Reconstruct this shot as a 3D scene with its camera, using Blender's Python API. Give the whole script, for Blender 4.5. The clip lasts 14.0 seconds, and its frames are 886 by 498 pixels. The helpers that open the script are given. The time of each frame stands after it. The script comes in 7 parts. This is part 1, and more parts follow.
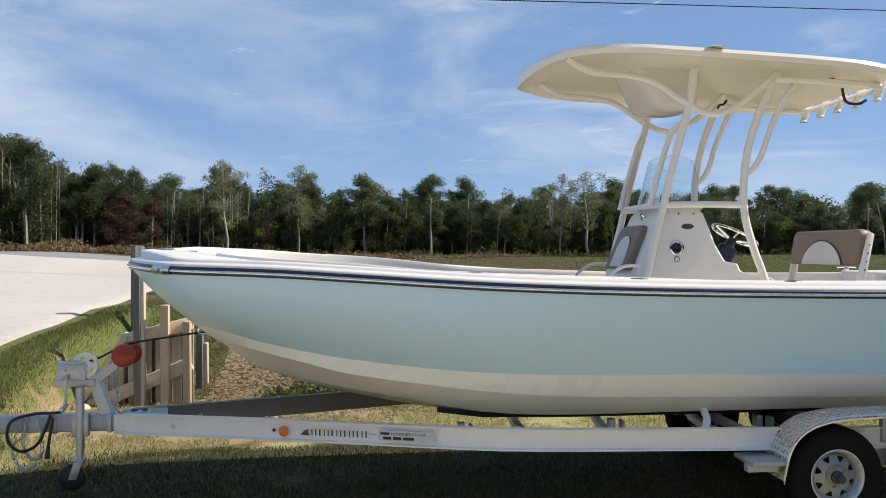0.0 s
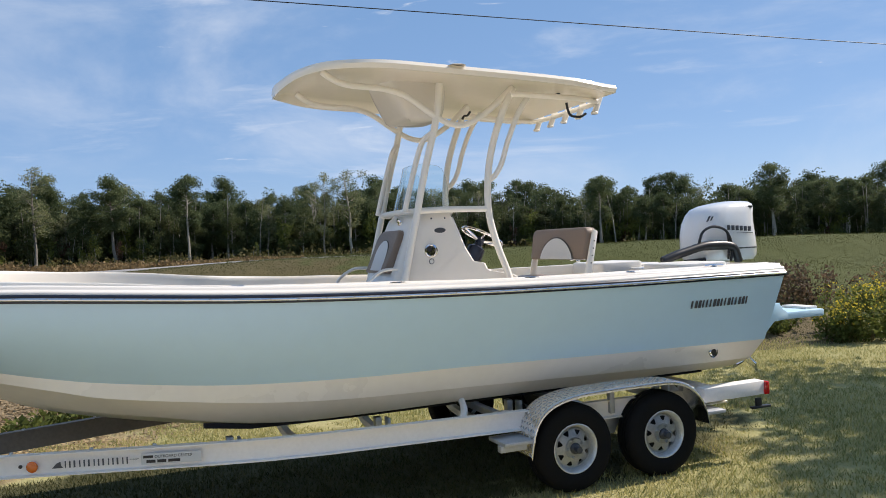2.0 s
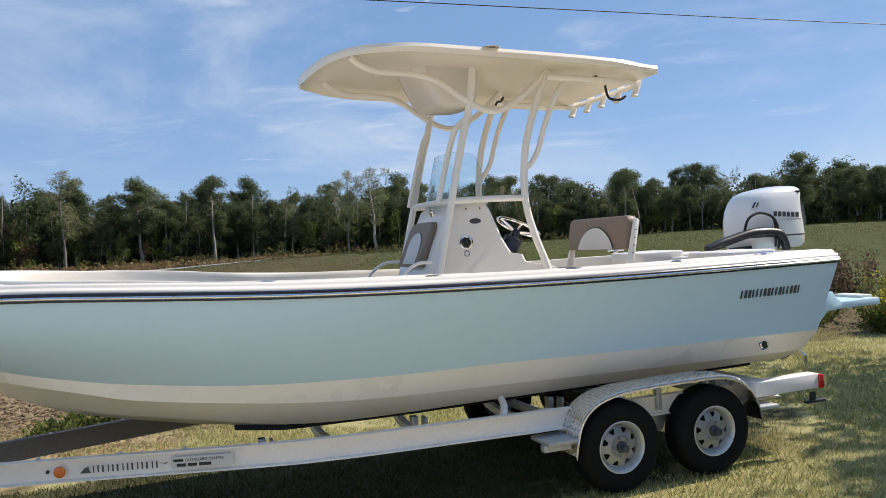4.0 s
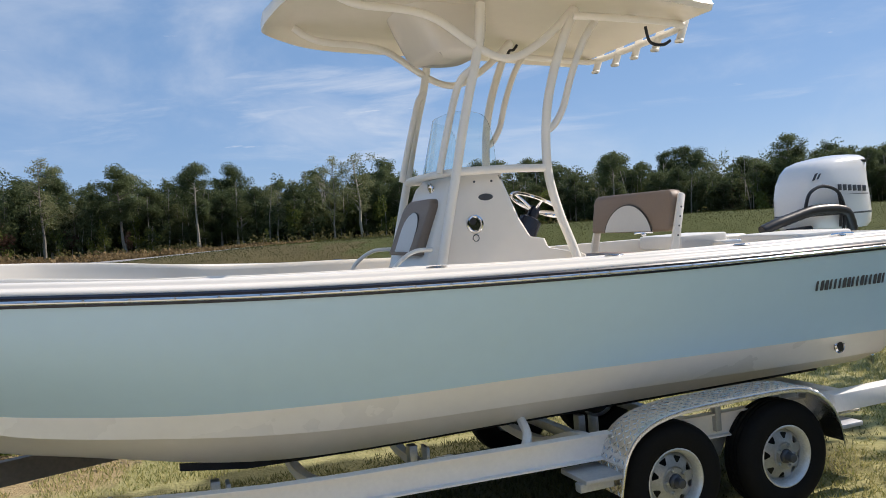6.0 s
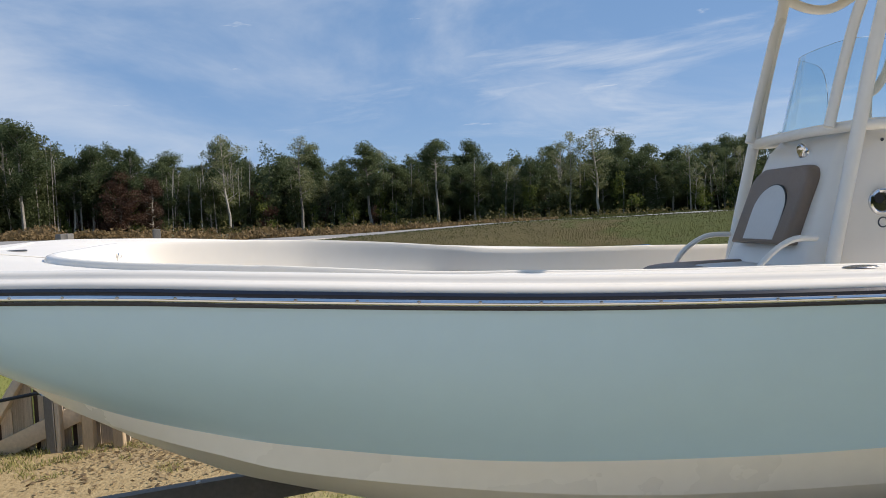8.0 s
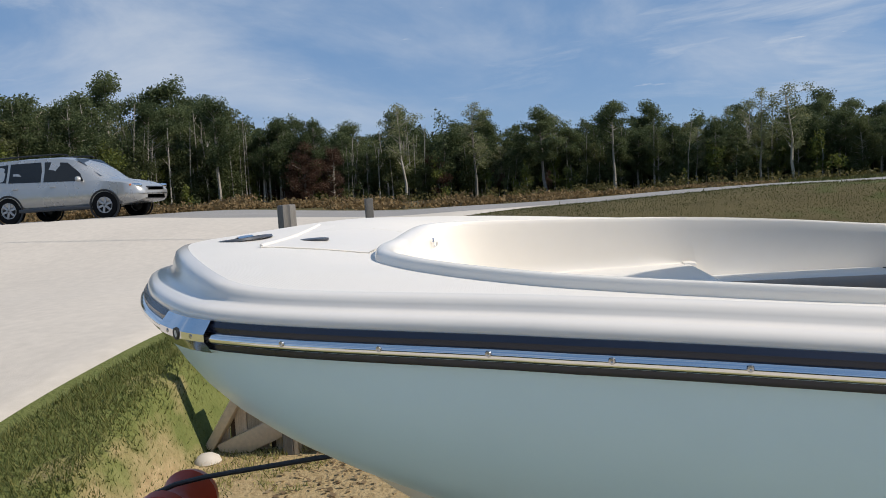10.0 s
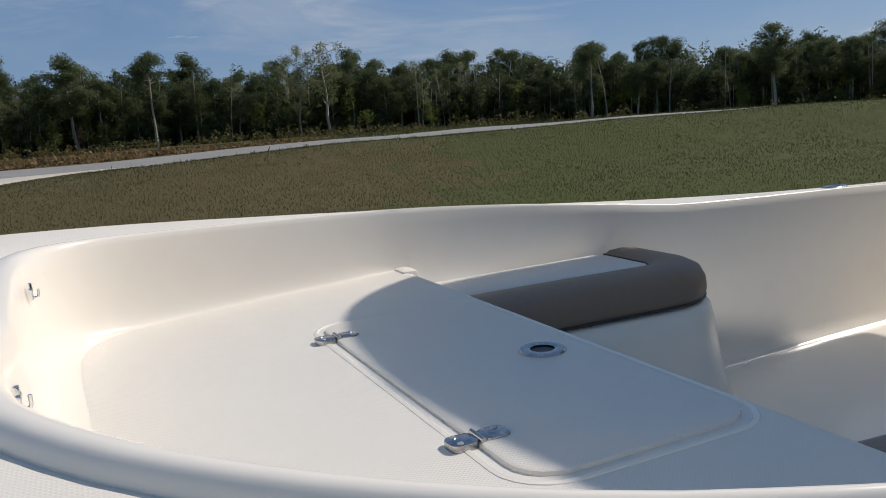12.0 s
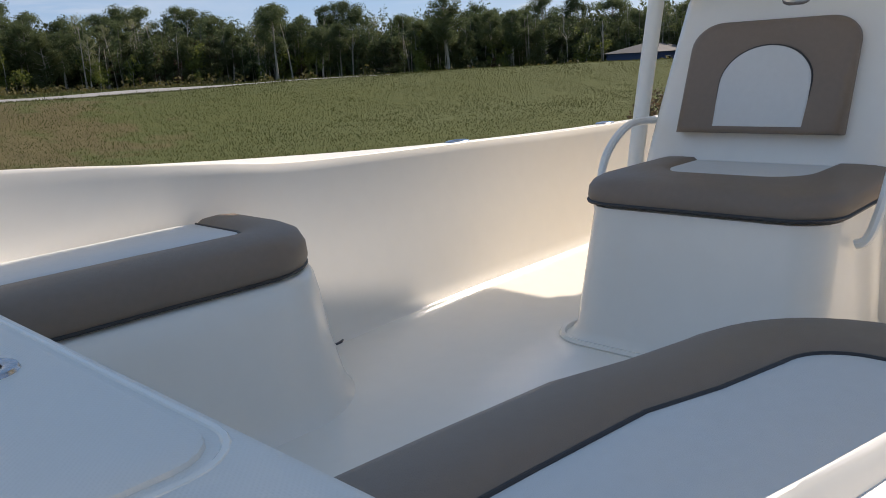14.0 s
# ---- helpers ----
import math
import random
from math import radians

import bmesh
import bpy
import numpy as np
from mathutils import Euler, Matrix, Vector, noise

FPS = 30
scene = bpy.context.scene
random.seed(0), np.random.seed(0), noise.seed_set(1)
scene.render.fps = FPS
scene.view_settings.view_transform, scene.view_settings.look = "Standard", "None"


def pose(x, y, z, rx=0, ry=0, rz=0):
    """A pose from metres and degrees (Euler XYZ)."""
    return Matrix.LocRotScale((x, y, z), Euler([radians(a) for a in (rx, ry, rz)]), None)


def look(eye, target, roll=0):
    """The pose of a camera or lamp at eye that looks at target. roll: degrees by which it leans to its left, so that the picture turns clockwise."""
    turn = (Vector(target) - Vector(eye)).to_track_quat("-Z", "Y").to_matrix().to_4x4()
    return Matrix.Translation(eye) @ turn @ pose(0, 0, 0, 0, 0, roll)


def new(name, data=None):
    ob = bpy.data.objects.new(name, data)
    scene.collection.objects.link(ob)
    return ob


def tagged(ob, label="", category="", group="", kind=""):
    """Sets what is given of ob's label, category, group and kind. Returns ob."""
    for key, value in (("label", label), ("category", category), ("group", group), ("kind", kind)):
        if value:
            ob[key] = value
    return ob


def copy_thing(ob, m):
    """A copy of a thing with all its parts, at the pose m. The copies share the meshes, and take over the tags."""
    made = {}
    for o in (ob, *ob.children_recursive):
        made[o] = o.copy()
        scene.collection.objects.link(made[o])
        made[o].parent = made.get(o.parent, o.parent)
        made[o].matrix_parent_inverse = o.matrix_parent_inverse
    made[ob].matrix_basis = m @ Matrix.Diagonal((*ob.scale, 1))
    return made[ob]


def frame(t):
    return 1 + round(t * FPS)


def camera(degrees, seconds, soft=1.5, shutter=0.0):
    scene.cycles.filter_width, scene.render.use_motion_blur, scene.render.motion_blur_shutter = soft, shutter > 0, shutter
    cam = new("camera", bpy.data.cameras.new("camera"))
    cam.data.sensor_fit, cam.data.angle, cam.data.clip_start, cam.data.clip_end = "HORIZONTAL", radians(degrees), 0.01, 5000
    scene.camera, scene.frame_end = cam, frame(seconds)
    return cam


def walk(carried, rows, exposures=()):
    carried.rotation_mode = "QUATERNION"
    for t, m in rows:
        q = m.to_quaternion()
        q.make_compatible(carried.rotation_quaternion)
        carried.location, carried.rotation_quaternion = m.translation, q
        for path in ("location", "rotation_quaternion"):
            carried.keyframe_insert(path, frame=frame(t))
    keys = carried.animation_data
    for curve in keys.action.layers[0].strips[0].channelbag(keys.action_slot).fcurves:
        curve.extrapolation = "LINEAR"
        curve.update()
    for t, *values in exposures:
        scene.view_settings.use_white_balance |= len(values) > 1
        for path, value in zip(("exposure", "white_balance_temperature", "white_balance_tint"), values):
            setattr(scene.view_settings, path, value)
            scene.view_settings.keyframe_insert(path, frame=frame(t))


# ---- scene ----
cam = camera(58.1, 14.0, soft=0.9)
PATH = [
    (0, (1.706, -6.355, 1.93), (1.906, -4.365, 1.932), -0.3),
    (0.5, (1.621, -6.486, 1.989), (2.062, -4.535, 1.974), -0.9),
    (1, (1.65, -6.505, 2.002), (2.275, -4.606, 1.983), -1.5),
    (1.5, (1.679, -6.517, 2.007), (2.412, -4.657, 1.985), -2.1),
    (2, (1.694, -6.513, 2.007), (2.46, -4.665, 1.988), -2.7),
    (2.5, (1.661, -6.507, 2.011), (2.402, -4.65, 1.992), -3.4),
    (3, (1.625, -6.466, 2.007), (2.328, -4.594, 1.984), -3.5),
    (3.2, (1.634, -6.441, 2.004), (2.324, -4.564, 1.98), -3.5),
    (5.3, (1.91, -5.499, 1.927), (2.663, -3.647, 1.894), -4.0),
    (5.5, (1.957, -5.344, 1.951), (2.703, -3.489, 1.905), -4.0),
    (6, (2.069, -4.988, 1.949), (2.808, -3.13, 1.887), -4.2),
    (6.5, (2.072, -4.716, 1.964), (2.779, -2.846, 1.892), -4.2),
    (7, (2.026, -4.334, 1.994), (2.659, -2.438, 1.91), -3.9),
    (7.5, (1.999, -4.02, 1.967), (2.427, -2.068, 1.889), -3.5),
    (8, (1.936, -3.652, 1.979), (2.113, -1.662, 1.896), -3.2),
    (8.2, (1.888, -3.49, 1.98), (1.951, -1.491, 1.897), -3.2),
    (9.25, (1.43, -2.77, 2.02), (1.134, -0.795, 1.905), -3.6),
    (10.3, (0.927, -2.0, 2.044), (0.774, -0.01, 1.894), -4.1),
    (10.5, (0.887, -1.842, 2.043), (0.843, 0.152, 1.887), -4.2),
    (11, (0.815, -1.536, 2.096), (1.068, 0.437, 1.895), -4.0),
    (11.5, (0.752, -1.32, 2.127), (1.307, 0.583, 1.863), -4.5),
    (12, (0.762, -1.186, 2.14), (1.578, 0.609, 1.809), -4.4),
    (12.5, (0.904, -1.098, 2.13), (1.908, 0.585, 1.731), -4.3),
    (13, (1.101, -1.105, 2.12), (2.242, 0.475, 1.674), -4.1),
    (13.5, (1.193, -1.079, 2.072), (2.468, 0.391, 1.607), -3.9),
    (14, (1.207, -1.062, 2.058), (2.61, 0.284, 1.592), -3.4),
]
EXPOSURES = ((0, 0.09, 6600, 14), (1.5, 0.16, 6600, 14), (3.2, 0.16, 6600, 14), (5.5, 0.09, 6600, 14), (8.2, -0.05, 6550, 13), (10.3, -0.32, 6550, 12), (11.5, -0.68, 6500, 12), (12.5, -0.41, 6750, 14), (13.4, 0.02, 6900, 15), (14, 0.06, 6950, 15))
walk(cam, [(t, look(eye, aim, roll)) for t, eye, aim, roll in PATH], EXPOSURES)

# ---- world ----
from mathutils.bvhtree import BVHTree
TO_SUN = Vector((1.72, 0.0, 1.57)).normalized()
sun_elev = math.asin(TO_SUN.z)
world = bpy.data.worlds.new("sky")
scene.world = world
world.use_nodes = True
wn = world.node_tree
wn.nodes.clear()


def wnode(kind, **values):
    n = wn.nodes.new(kind)
    for k, v in values.items():
        n.inputs[k].default_value = v
    return n


w_out = wnode("ShaderNodeOutputWorld")
w_bg = wnode("ShaderNodeBackground", Strength=0.15)
w_sky = wnode("ShaderNodeTexSky")
w_sky.sky_type = "NISHITA"
w_sky.sun_disc = False
w_sky.sun_elevation = sun_elev
w_sky.sun_rotation = math.atan2(TO_SUN.x, TO_SUN.y)
w_sky.air_density, w_sky.dust_density, w_sky.ozone_density = 1.0, 0.0, 2.2
w_sky.altitude = 2500
# a soft broken veil, long streaks and a few small bright wisps of cirrus, stretched along the horizon
w_tc = wnode("ShaderNodeTexCoord")
w_cloud = None
for stretch, turn, seat, scale, detail, lo, hi, most in (
    ((1.0, 1.0, 2.6), (0.05, 0.12, 0.2), (0.3, 0.1, 0.0), 2.0, 7.0, 0.44, 0.78, 0.75),
    ((1.1, 1.1, 6.0), (0.10, 0.16, 0.2), (2.3, 1.1, 0.4), 2.6, 9.0, 0.52, 0.80, 0.8),
    ((1.0, 1.0, 7.0), (0.02, 0.05, 0.2), (5.2, 3.3, 1.9), 7.0, 5.0, 0.665, 0.76, 0.7),
):
    w_map = wnode("ShaderNodeMapping", Scale=stretch, Rotation=turn, Location=seat)
    w_nz = wnode("ShaderNodeTexNoise", Scale=scale, Detail=detail, Roughness=0.58, Distortion=0.45)
    w_rg = wnode("ShaderNodeMapRange", **{"From Min": lo, "From Max": hi, "To Max": most})
    w_rg.interpolation_type = "SMOOTHSTEP"
    wn.links.new(w_tc.outputs["Generated"], w_map.inputs["Vector"])
    wn.links.new(w_map.outputs[0], w_nz.inputs["Vector"])
    wn.links.new(w_nz.outputs["Fac"], w_rg.inputs["Value"])
    if w_cloud is None:
        w_cloud = w_rg.outputs[0]
    else:
        w_max = wn.nodes.new("ShaderNodeMath")
        w_max.operation = "MAXIMUM"
        wn.links.new(w_cloud, w_max.inputs[0])
        wn.links.new(w_rg.outputs[0], w_max.inputs[1])
        w_cloud = w_max.outputs[0]
w_mix = wn.nodes.new("ShaderNodeMix")
w_mix.data_type = "RGBA"
w_mix.inputs["B"].default_value = (4.5, 5.0, 5.6, 1)
# haze evens the sky out between horizon and zenith
w_even = wn.nodes.new("ShaderNodeMix")
w_even.data_type = "RGBA"
w_even.inputs["Factor"].default_value = 0.68
w_even.inputs["B"].default_value = (1.10, 2.27, 4.05, 1)
w_warm = wn.nodes.new("ShaderNodeMix")
w_warm.data_type, w_warm.blend_type = "RGBA", "MULTIPLY"
w_warm.inputs["Factor"].default_value = 1.0
w_warm.inputs["B"].default_value = (1.05, 0.92, 0.88, 1)
for a, b in (
    (w_cloud, w_mix.inputs["Factor"]), (w_sky.outputs[0], w_warm.inputs["A"]), (w_warm.outputs["Result"], w_even.inputs["A"]), (w_even.outputs["Result"], w_mix.inputs["A"]),
    (w_mix.outputs["Result"], w_bg.inputs["Color"]), (w_bg.outputs[0], w_out.inputs["Surface"]),
):
    wn.links.new(a, b)
sun_data = bpy.data.lights.new("sun", "SUN")
sun_data.energy, sun_data.angle, sun_data.color = 5.5, radians(0.55), (1.0, 0.93, 0.83)
sun = new("sun", sun_data)
sun.matrix_world = look(TO_SUN * 60, (0, 0, 0))


# ---- materials ----
def surface(name, base, rough=0.5, metal=0.0, var=0.12, scale=3.0, fine=40.0, bump=0.0, bscale=150.0, coat=0.0, rvar=0.08, alt=None, spec=0.5, stretch=(1, 1, 1), isle=0.0, rand=0.0):
    """A node material: base colour varied by two noises, roughness by one, and a fine relief."""
    m = bpy.data.materials.new(name)
    m.use_nodes = True
    nt = m.node_tree
    b = nt.nodes["Principled BSDF"]
    b.inputs["Roughness"].default_value, b.inputs["Metallic"].default_value = rough, metal
    b.inputs["Coat Weight"].default_value = coat
    b.inputs["Coat Roughness"].default_value = 0.08
    b.inputs["Specular IOR Level"].default_value = spec
    tc = nt.nodes.new("ShaderNodeTexCoord")
    mp = nt.nodes.new("ShaderNodeMapping")
    mp.inputs["Scale"].default_value = stretch
    nt.links.new(tc.outputs["Object"], mp.inputs[0])
    n1 = nt.nodes.new("ShaderNodeTexNoise")
    n1.inputs["Scale"].default_value, n1.inputs["Detail"].default_value = scale, 5
    n2 = nt.nodes.new("ShaderNodeTexNoise")
    n2.inputs["Scale"].default_value, n2.inputs["Detail"].default_value = fine, 3
    for n in (n1, n2):
        nt.links.new(mp.outputs[0], n.inputs["Vector"])
    add = nt.nodes.new("ShaderNodeMath")
    add.operation = "ADD"
    nt.links.new(n1.outputs["Fac"], add.inputs[0])
    nt.links.new(n2.outputs["Fac"], add.inputs[1])
    last = add.outputs[0]
    for amount, source in ((isle, "isle"), (rand, "rand")):
        if amount:
            nd = nt.nodes.new("ShaderNodeNewGeometry" if source == "isle" else "ShaderNodeObjectInfo")
            ma = nt.nodes.new("ShaderNodeMath")
            ma.operation = "MULTIPLY_ADD"
            nt.links.new(nd.outputs["Random Per Island" if source == "isle" else "Random"], ma.inputs[0])
            ma.inputs[1].default_value = amount
            nt.links.new(last, ma.inputs[2])
            sb = nt.nodes.new("ShaderNodeMath")
            sb.operation = "SUBTRACT"
            nt.links.new(ma.outputs[0], sb.inputs[0])
            sb.inputs[1].default_value = amount / 2
            last = sb.outputs[0]
    rng = nt.nodes.new("ShaderNodeMapRange")
    rng.inputs["From Min"].default_value, rng.inputs["From Max"].default_value = 0.6, 1.4
    nt.links.new(last, rng.inputs["Value"])
    mix = nt.nodes.new("ShaderNodeMix")
    mix.data_type = "RGBA"
    lo = alt if alt else [c * (1 - var) for c in base]
    hi = base if alt else [min(1, c * (1 + var)) for c in base]
    mix.inputs["A"].default_value, mix.inputs["B"].default_value = (*lo, 1), (*hi, 1)
    nt.links.new(rng.outputs[0], mix.inputs["Factor"])
    nt.links.new(mix.outputs["Result"], b.inputs["Base Color"])
    rr = nt.nodes.new("ShaderNodeMapRange")
    rr.inputs["To Min"].default_value, rr.inputs["To Max"].default_value = max(0.02, rough - rvar), min(1, rough + rvar)
    nt.links.new(n1.outputs["Fac"], rr.inputs["Value"])
    nt.links.new(rr.outputs[0], b.inputs["Roughness"])
    if bump:
        nb = nt.nodes.new("ShaderNodeTexNoise")
        nb.inputs["Scale"].default_value, nb.inputs["Detail"].default_value = bscale, 3
        nt.links.new(mp.outputs[0], nb.inputs["Vector"])
        bp = nt.nodes.new("ShaderNodeBump")
        bp.inputs["Strength"].default_value, bp.inputs["Distance"].default_value = 1.0, bump
        nt.links.new(nb.outputs["Fac"], bp.inputs["Height"])
        nt.links.new(bp.outputs[0], b.inputs["Normal"])
    return m


BLUE = surface("light_blue_gelcoat", (0.53, 0.73, 0.845), 0.3, var=0.02, scale=1.2, fine=9, coat=0.08, rvar=0.04)
WHITE = surface("white_gelcoat", (0.75, 0.71, 0.645), 0.2, var=0.02, scale=1.5, fine=12, coat=0.3, rvar=0.05)
BAND = surface("white_bottom_paint", (0.90, 0.86, 0.78), 0.28, var=0.03, scale=1.5, fine=14, rvar=0.06)
BOTTOM = surface("cream_bottom_paint", (0.78, 0.73, 0.63), 0.35, var=0.04, scale=1.5, fine=14, rvar=0.06)
LINER = surface("white_moulded_liner", (0.84, 0.79, 0.705), 0.2, var=0.02, scale=2, fine=15, rvar=0.05)
CANOPY = surface("cream_fibreglass", (0.86, 0.79, 0.67), 0.25, var=0.02, scale=1.5, fine=12, coat=0.2, rvar=0.05)
POWDER = surface("white_powder_coat", (0.86, 0.82, 0.74), 0.32, var=0.02, scale=4, fine=30, rvar=0.05)
TAN = surface("tan_marine_vinyl", (0.225, 0.165, 0.12), 0.5, var=0.06, scale=6, fine=60, bump=0.0006, bscale=700)
PALE = surface("white_marine_vinyl", (0.66, 0.65, 0.62), 0.45, var=0.03, scale=6, fine=50, bump=0.0004, bscale=700)
PIPING = surface("dark_piping", (0.035, 0.03, 0.028), 0.5, var=0.1)
NAVY = surface("navy_rubber_rail", (0.012, 0.016, 0.03), 0.25, var=0.1, scale=8, rvar=0.05)
# steel darkened and mottled, its dark reflections put into the base colour
HINGE = surface("cast_steel_fitting", (0.42, 0.42, 0.43), 0.22, 1.0, var=0.35, scale=60, fine=160, rvar=0.12)
CHROME = surface("polished_steel", (0.78, 0.78, 0.79), 0.1, 1.0, var=0.04, scale=14, rvar=0.05)
ALU = surface("satin_aluminium", (0.86, 0.82, 0.77), 0.5, 0.08, var=0.05, scale=3, fine=40, bump=0.00015, bscale=260, rvar=0.1)
# darker copy of the rail aluminium, for the far rail in the hull's shade
RAIL_SHADE = surface("stained_aluminium", (0.20, 0.18, 0.16), 0.6, 0.1, var=0.2, scale=4, fine=40, rvar=0.12)
ALU_DULL = surface("weathered_aluminium", (0.46, 0.47, 0.49), 0.5, 0.5, var=0.14, scale=6, fine=60, rvar=0.12)
PLATE = surface("bright_tread_plate", (0.76, 0.755, 0.75), 0.25, 1.0, var=0.06, scale=10, rvar=0.08)
ZINC = surface("galvanised_steel", (0.52, 0.54, 0.56), 0.42, 0.75, var=0.16, scale=12, fine=80, rvar=0.12)
RIM = surface("galvanised_rim", (0.66, 0.67, 0.67), 0.38, 0.55, var=0.14, scale=22, fine=90, rvar=0.12)
TYRE = surface("tyre_rubber", (0.006, 0.006, 0.0065), 0.78, var=0.25, scale=9, fine=70, bump=0.0008, bscale=300, spec=0.2)
BLACK = surface("black_plastic", (0.014, 0.014, 0.016), 0.4, var=0.15, scale=9)
CARPET = surface("dark_bunk_carpet", (0.018, 0.018, 0.022), 0.9, var=0.25, scale=15, bump=0.002, bscale=400)
ORANGE = surface("orange_reflector", (0.75, 0.17, 0.02), 0.2, var=0.05, coat=0.5)
REDP = surface("red_roller_rubber", (0.36, 0.035, 0.012), 0.32, var=0.12, scale=14)
REDL = surface("red_lamp_lens", (0.55, 0.01, 0.01), 0.15, var=0.05, coat=0.6)
COWL = surface("white_cowling", (0.78, 0.78, 0.77), 0.18, var=0.02, scale=2, coat=0.4)
GREYP = surface("dark_grey_decal", (0.05, 0.055, 0.065), 0.35, var=0.08)
STICKER = surface("grey_sticker", (0.62, 0.62, 0.60), 0.4, var=0.03)
WOOD_NEW = surface("treated_pine", (0.52, 0.39, 0.25), 0.75, var=0.2, scale=3, fine=30, bump=0.0015, bscale=60, stretch=(4, 4, 0.6), rand=0.5)
WOOD_GREY = surface("silvered_planks", (0.60, 0.50, 0.38), 0.85, var=0.35, scale=4, fine=30, bump=0.003, bscale=50, stretch=(6, 6, 0.5), rand=0.6)
WOOD_GAP = surface("dark_damp_timber", (0.10, 0.065, 0.045), 0.8, var=0.3, scale=4, fine=30, stretch=(6, 6, 0.5), rand=0.3)
WOOD_PALE = surface("bleached_timber", (0.66, 0.54, 0.40), 0.8, var=0.15, scale=4, fine=30, bump=0.002, bscale=50, rand=0.2)
WOOD_OLD = surface("weathered_grey_timber", (0.17, 0.16, 0.145), 0.85, var=0.3, scale=3, fine=40, bump=0.003, bscale=50, stretch=(5, 5, 0.5), rand=0.4)
BARK = surface("bark", (0.30, 0.27, 0.22), 0.9, var=0.4, scale=2, fine=9, rand=0.7)
BARK_PALE = surface("pale_grey_bark", (0.34, 0.31, 0.26), 0.9, var=0.35, scale=2, fine=9, isle=0.8)
ROOF = surface("grey_shingle_roof", (0.10, 0.095, 0.092), 0.85, var=0.15, scale=1, fine=8)
BLUEWALL = surface("blue_painted_siding", (0.03, 0.055, 0.13), 0.7, var=0.12, scale=1, fine=8)
CARPAINT = surface("silver_car_paint", (0.46, 0.46, 0.45), 0.28, 0.55, var=0.03, scale=2, coat=0.6)
CARGLASS = surface("dark_tinted_glass", (0.012, 0.014, 0.016), 0.06, var=0.1)
CABLE = surface("cable_black", (0.02, 0.02, 0.02), 0.6)
ASPHALT = surface("worn_asphalt", (0.25, 0.24, 0.225), 0.9, var=0.16, scale=0.5, fine=14, bump=0.004, bscale=120)
CONCRETE = surface("pale_concrete", (0.52, 0.47, 0.40), 0.85, var=0.12, scale=0.35, fine=8, bump=0.002, bscale=90)


def gloss_glass(name, tint, clear):
    m = bpy.data.materials.new(name)
    m.use_nodes = True
    nt = m.node_tree
    b = nt.nodes["Principled BSDF"]
    b.inputs["Base Color"].default_value = (*tint, 1)
    b.inputs["Roughness"].default_value = 0.03
    b.inputs["IOR"].default_value = 1.2
    b.inputs["Transmission Weight"].default_value = clear
    return m


ACRYLIC = gloss_glass("clear_acrylic", (0.82, 0.90, 0.92), 1.0)

SMOOTH = surface("smooth_deck_gelcoat", (0.76, 0.72, 0.65), 0.36, var=0.02, scale=2, fine=15)

# raised diamond-weave pattern of the moulded anti-slip deck
NONSKID = surface("anti_slip_gelcoat", (0.735, 0.70, 0.635), 0.42, var=0.02, scale=2, fine=15)
nt = NONSKID.node_tree
tc = nt.nodes.new("ShaderNodeTexCoord")
waves = []
for turn in (radians(45), radians(-45)):
    mp = nt.nodes.new("ShaderNodeMapping")
    mp.inputs["Rotation"].default_value = (0, 0, turn)
    wv = nt.nodes.new("ShaderNodeTexWave")
    wv.inputs["Scale"].default_value, wv.inputs["Distortion"].default_value = 62.0, 0.0
    nt.links.new(tc.outputs["Object"], mp.inputs[0])
    nt.links.new(mp.outputs[0], wv.inputs["Vector"])
    waves.append(wv)
mx = nt.nodes.new("ShaderNodeMath")
mx.operation = "MULTIPLY"
nt.links.new(waves[0].outputs["Fac"], mx.inputs[0])
nt.links.new(waves[1].outputs["Fac"], mx.inputs[1])
bp = nt.nodes.new("ShaderNodeBump")
bp.inputs["Strength"].default_value, bp.inputs["Distance"].default_value = 0.5, 0.0006
nt.links.new(mx.outputs[0], bp.inputs["Height"])
nt.links.new(bp.outputs[0], nt.nodes["Principled BSDF"].inputs["Normal"])


def leafy(name, base, alt, rand=0.8, isle=0.9):
    """Foliage: colour by leaf and by tree, with some light passing through."""
    m = surface(name, base, 0.7, var=0.3, scale=0.3, fine=2.0, alt=alt, rand=rand, isle=isle, spec=0.2)
    nt = m.node_tree
    b = nt.nodes["Principled BSDF"]
    tr = nt.nodes.new("ShaderNodeBsdfTranslucent")
    mixs = nt.nodes.new("ShaderNodeMixShader")
    mixs.inputs[0].default_value = 0.42
    src = b.inputs["Base Color"].links[0].from_socket
    nt.links.new(src, tr.inputs["Color"])
    nt.links.new(b.outputs[0], mixs.inputs[1])
    nt.links.new(tr.outputs[0], mixs.inputs[2])
    nt.links.new(mixs.outputs[0], nt.nodes["Material Output"].inputs["Surface"])
    return m


LEAF_PINE = leafy("pine_needles", (0.132, 0.160, 0.072), (0.060, 0.084, 0.036))
LEAF_OAK = leafy("broad_leaves", (0.160, 0.172, 0.072), (0.072, 0.092, 0.036))
LEAF_PALE = leafy("thin_yellowing_leaves", (0.288, 0.296, 0.152), (0.160, 0.176, 0.080))
LEAF_RUST = leafy("rusty_autumn_leaves", (0.128, 0.072, 0.048), (0.072, 0.048, 0.032))
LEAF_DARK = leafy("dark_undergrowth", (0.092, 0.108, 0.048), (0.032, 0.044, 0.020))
LEAF_BUSH = leafy("roadside_scrub", (0.15, 0.13, 0.05), (0.06, 0.062, 0.022))
LEAF_WEED = leafy("green_weeds", (0.178, 0.204, 0.051), (0.085, 0.106, 0.025))
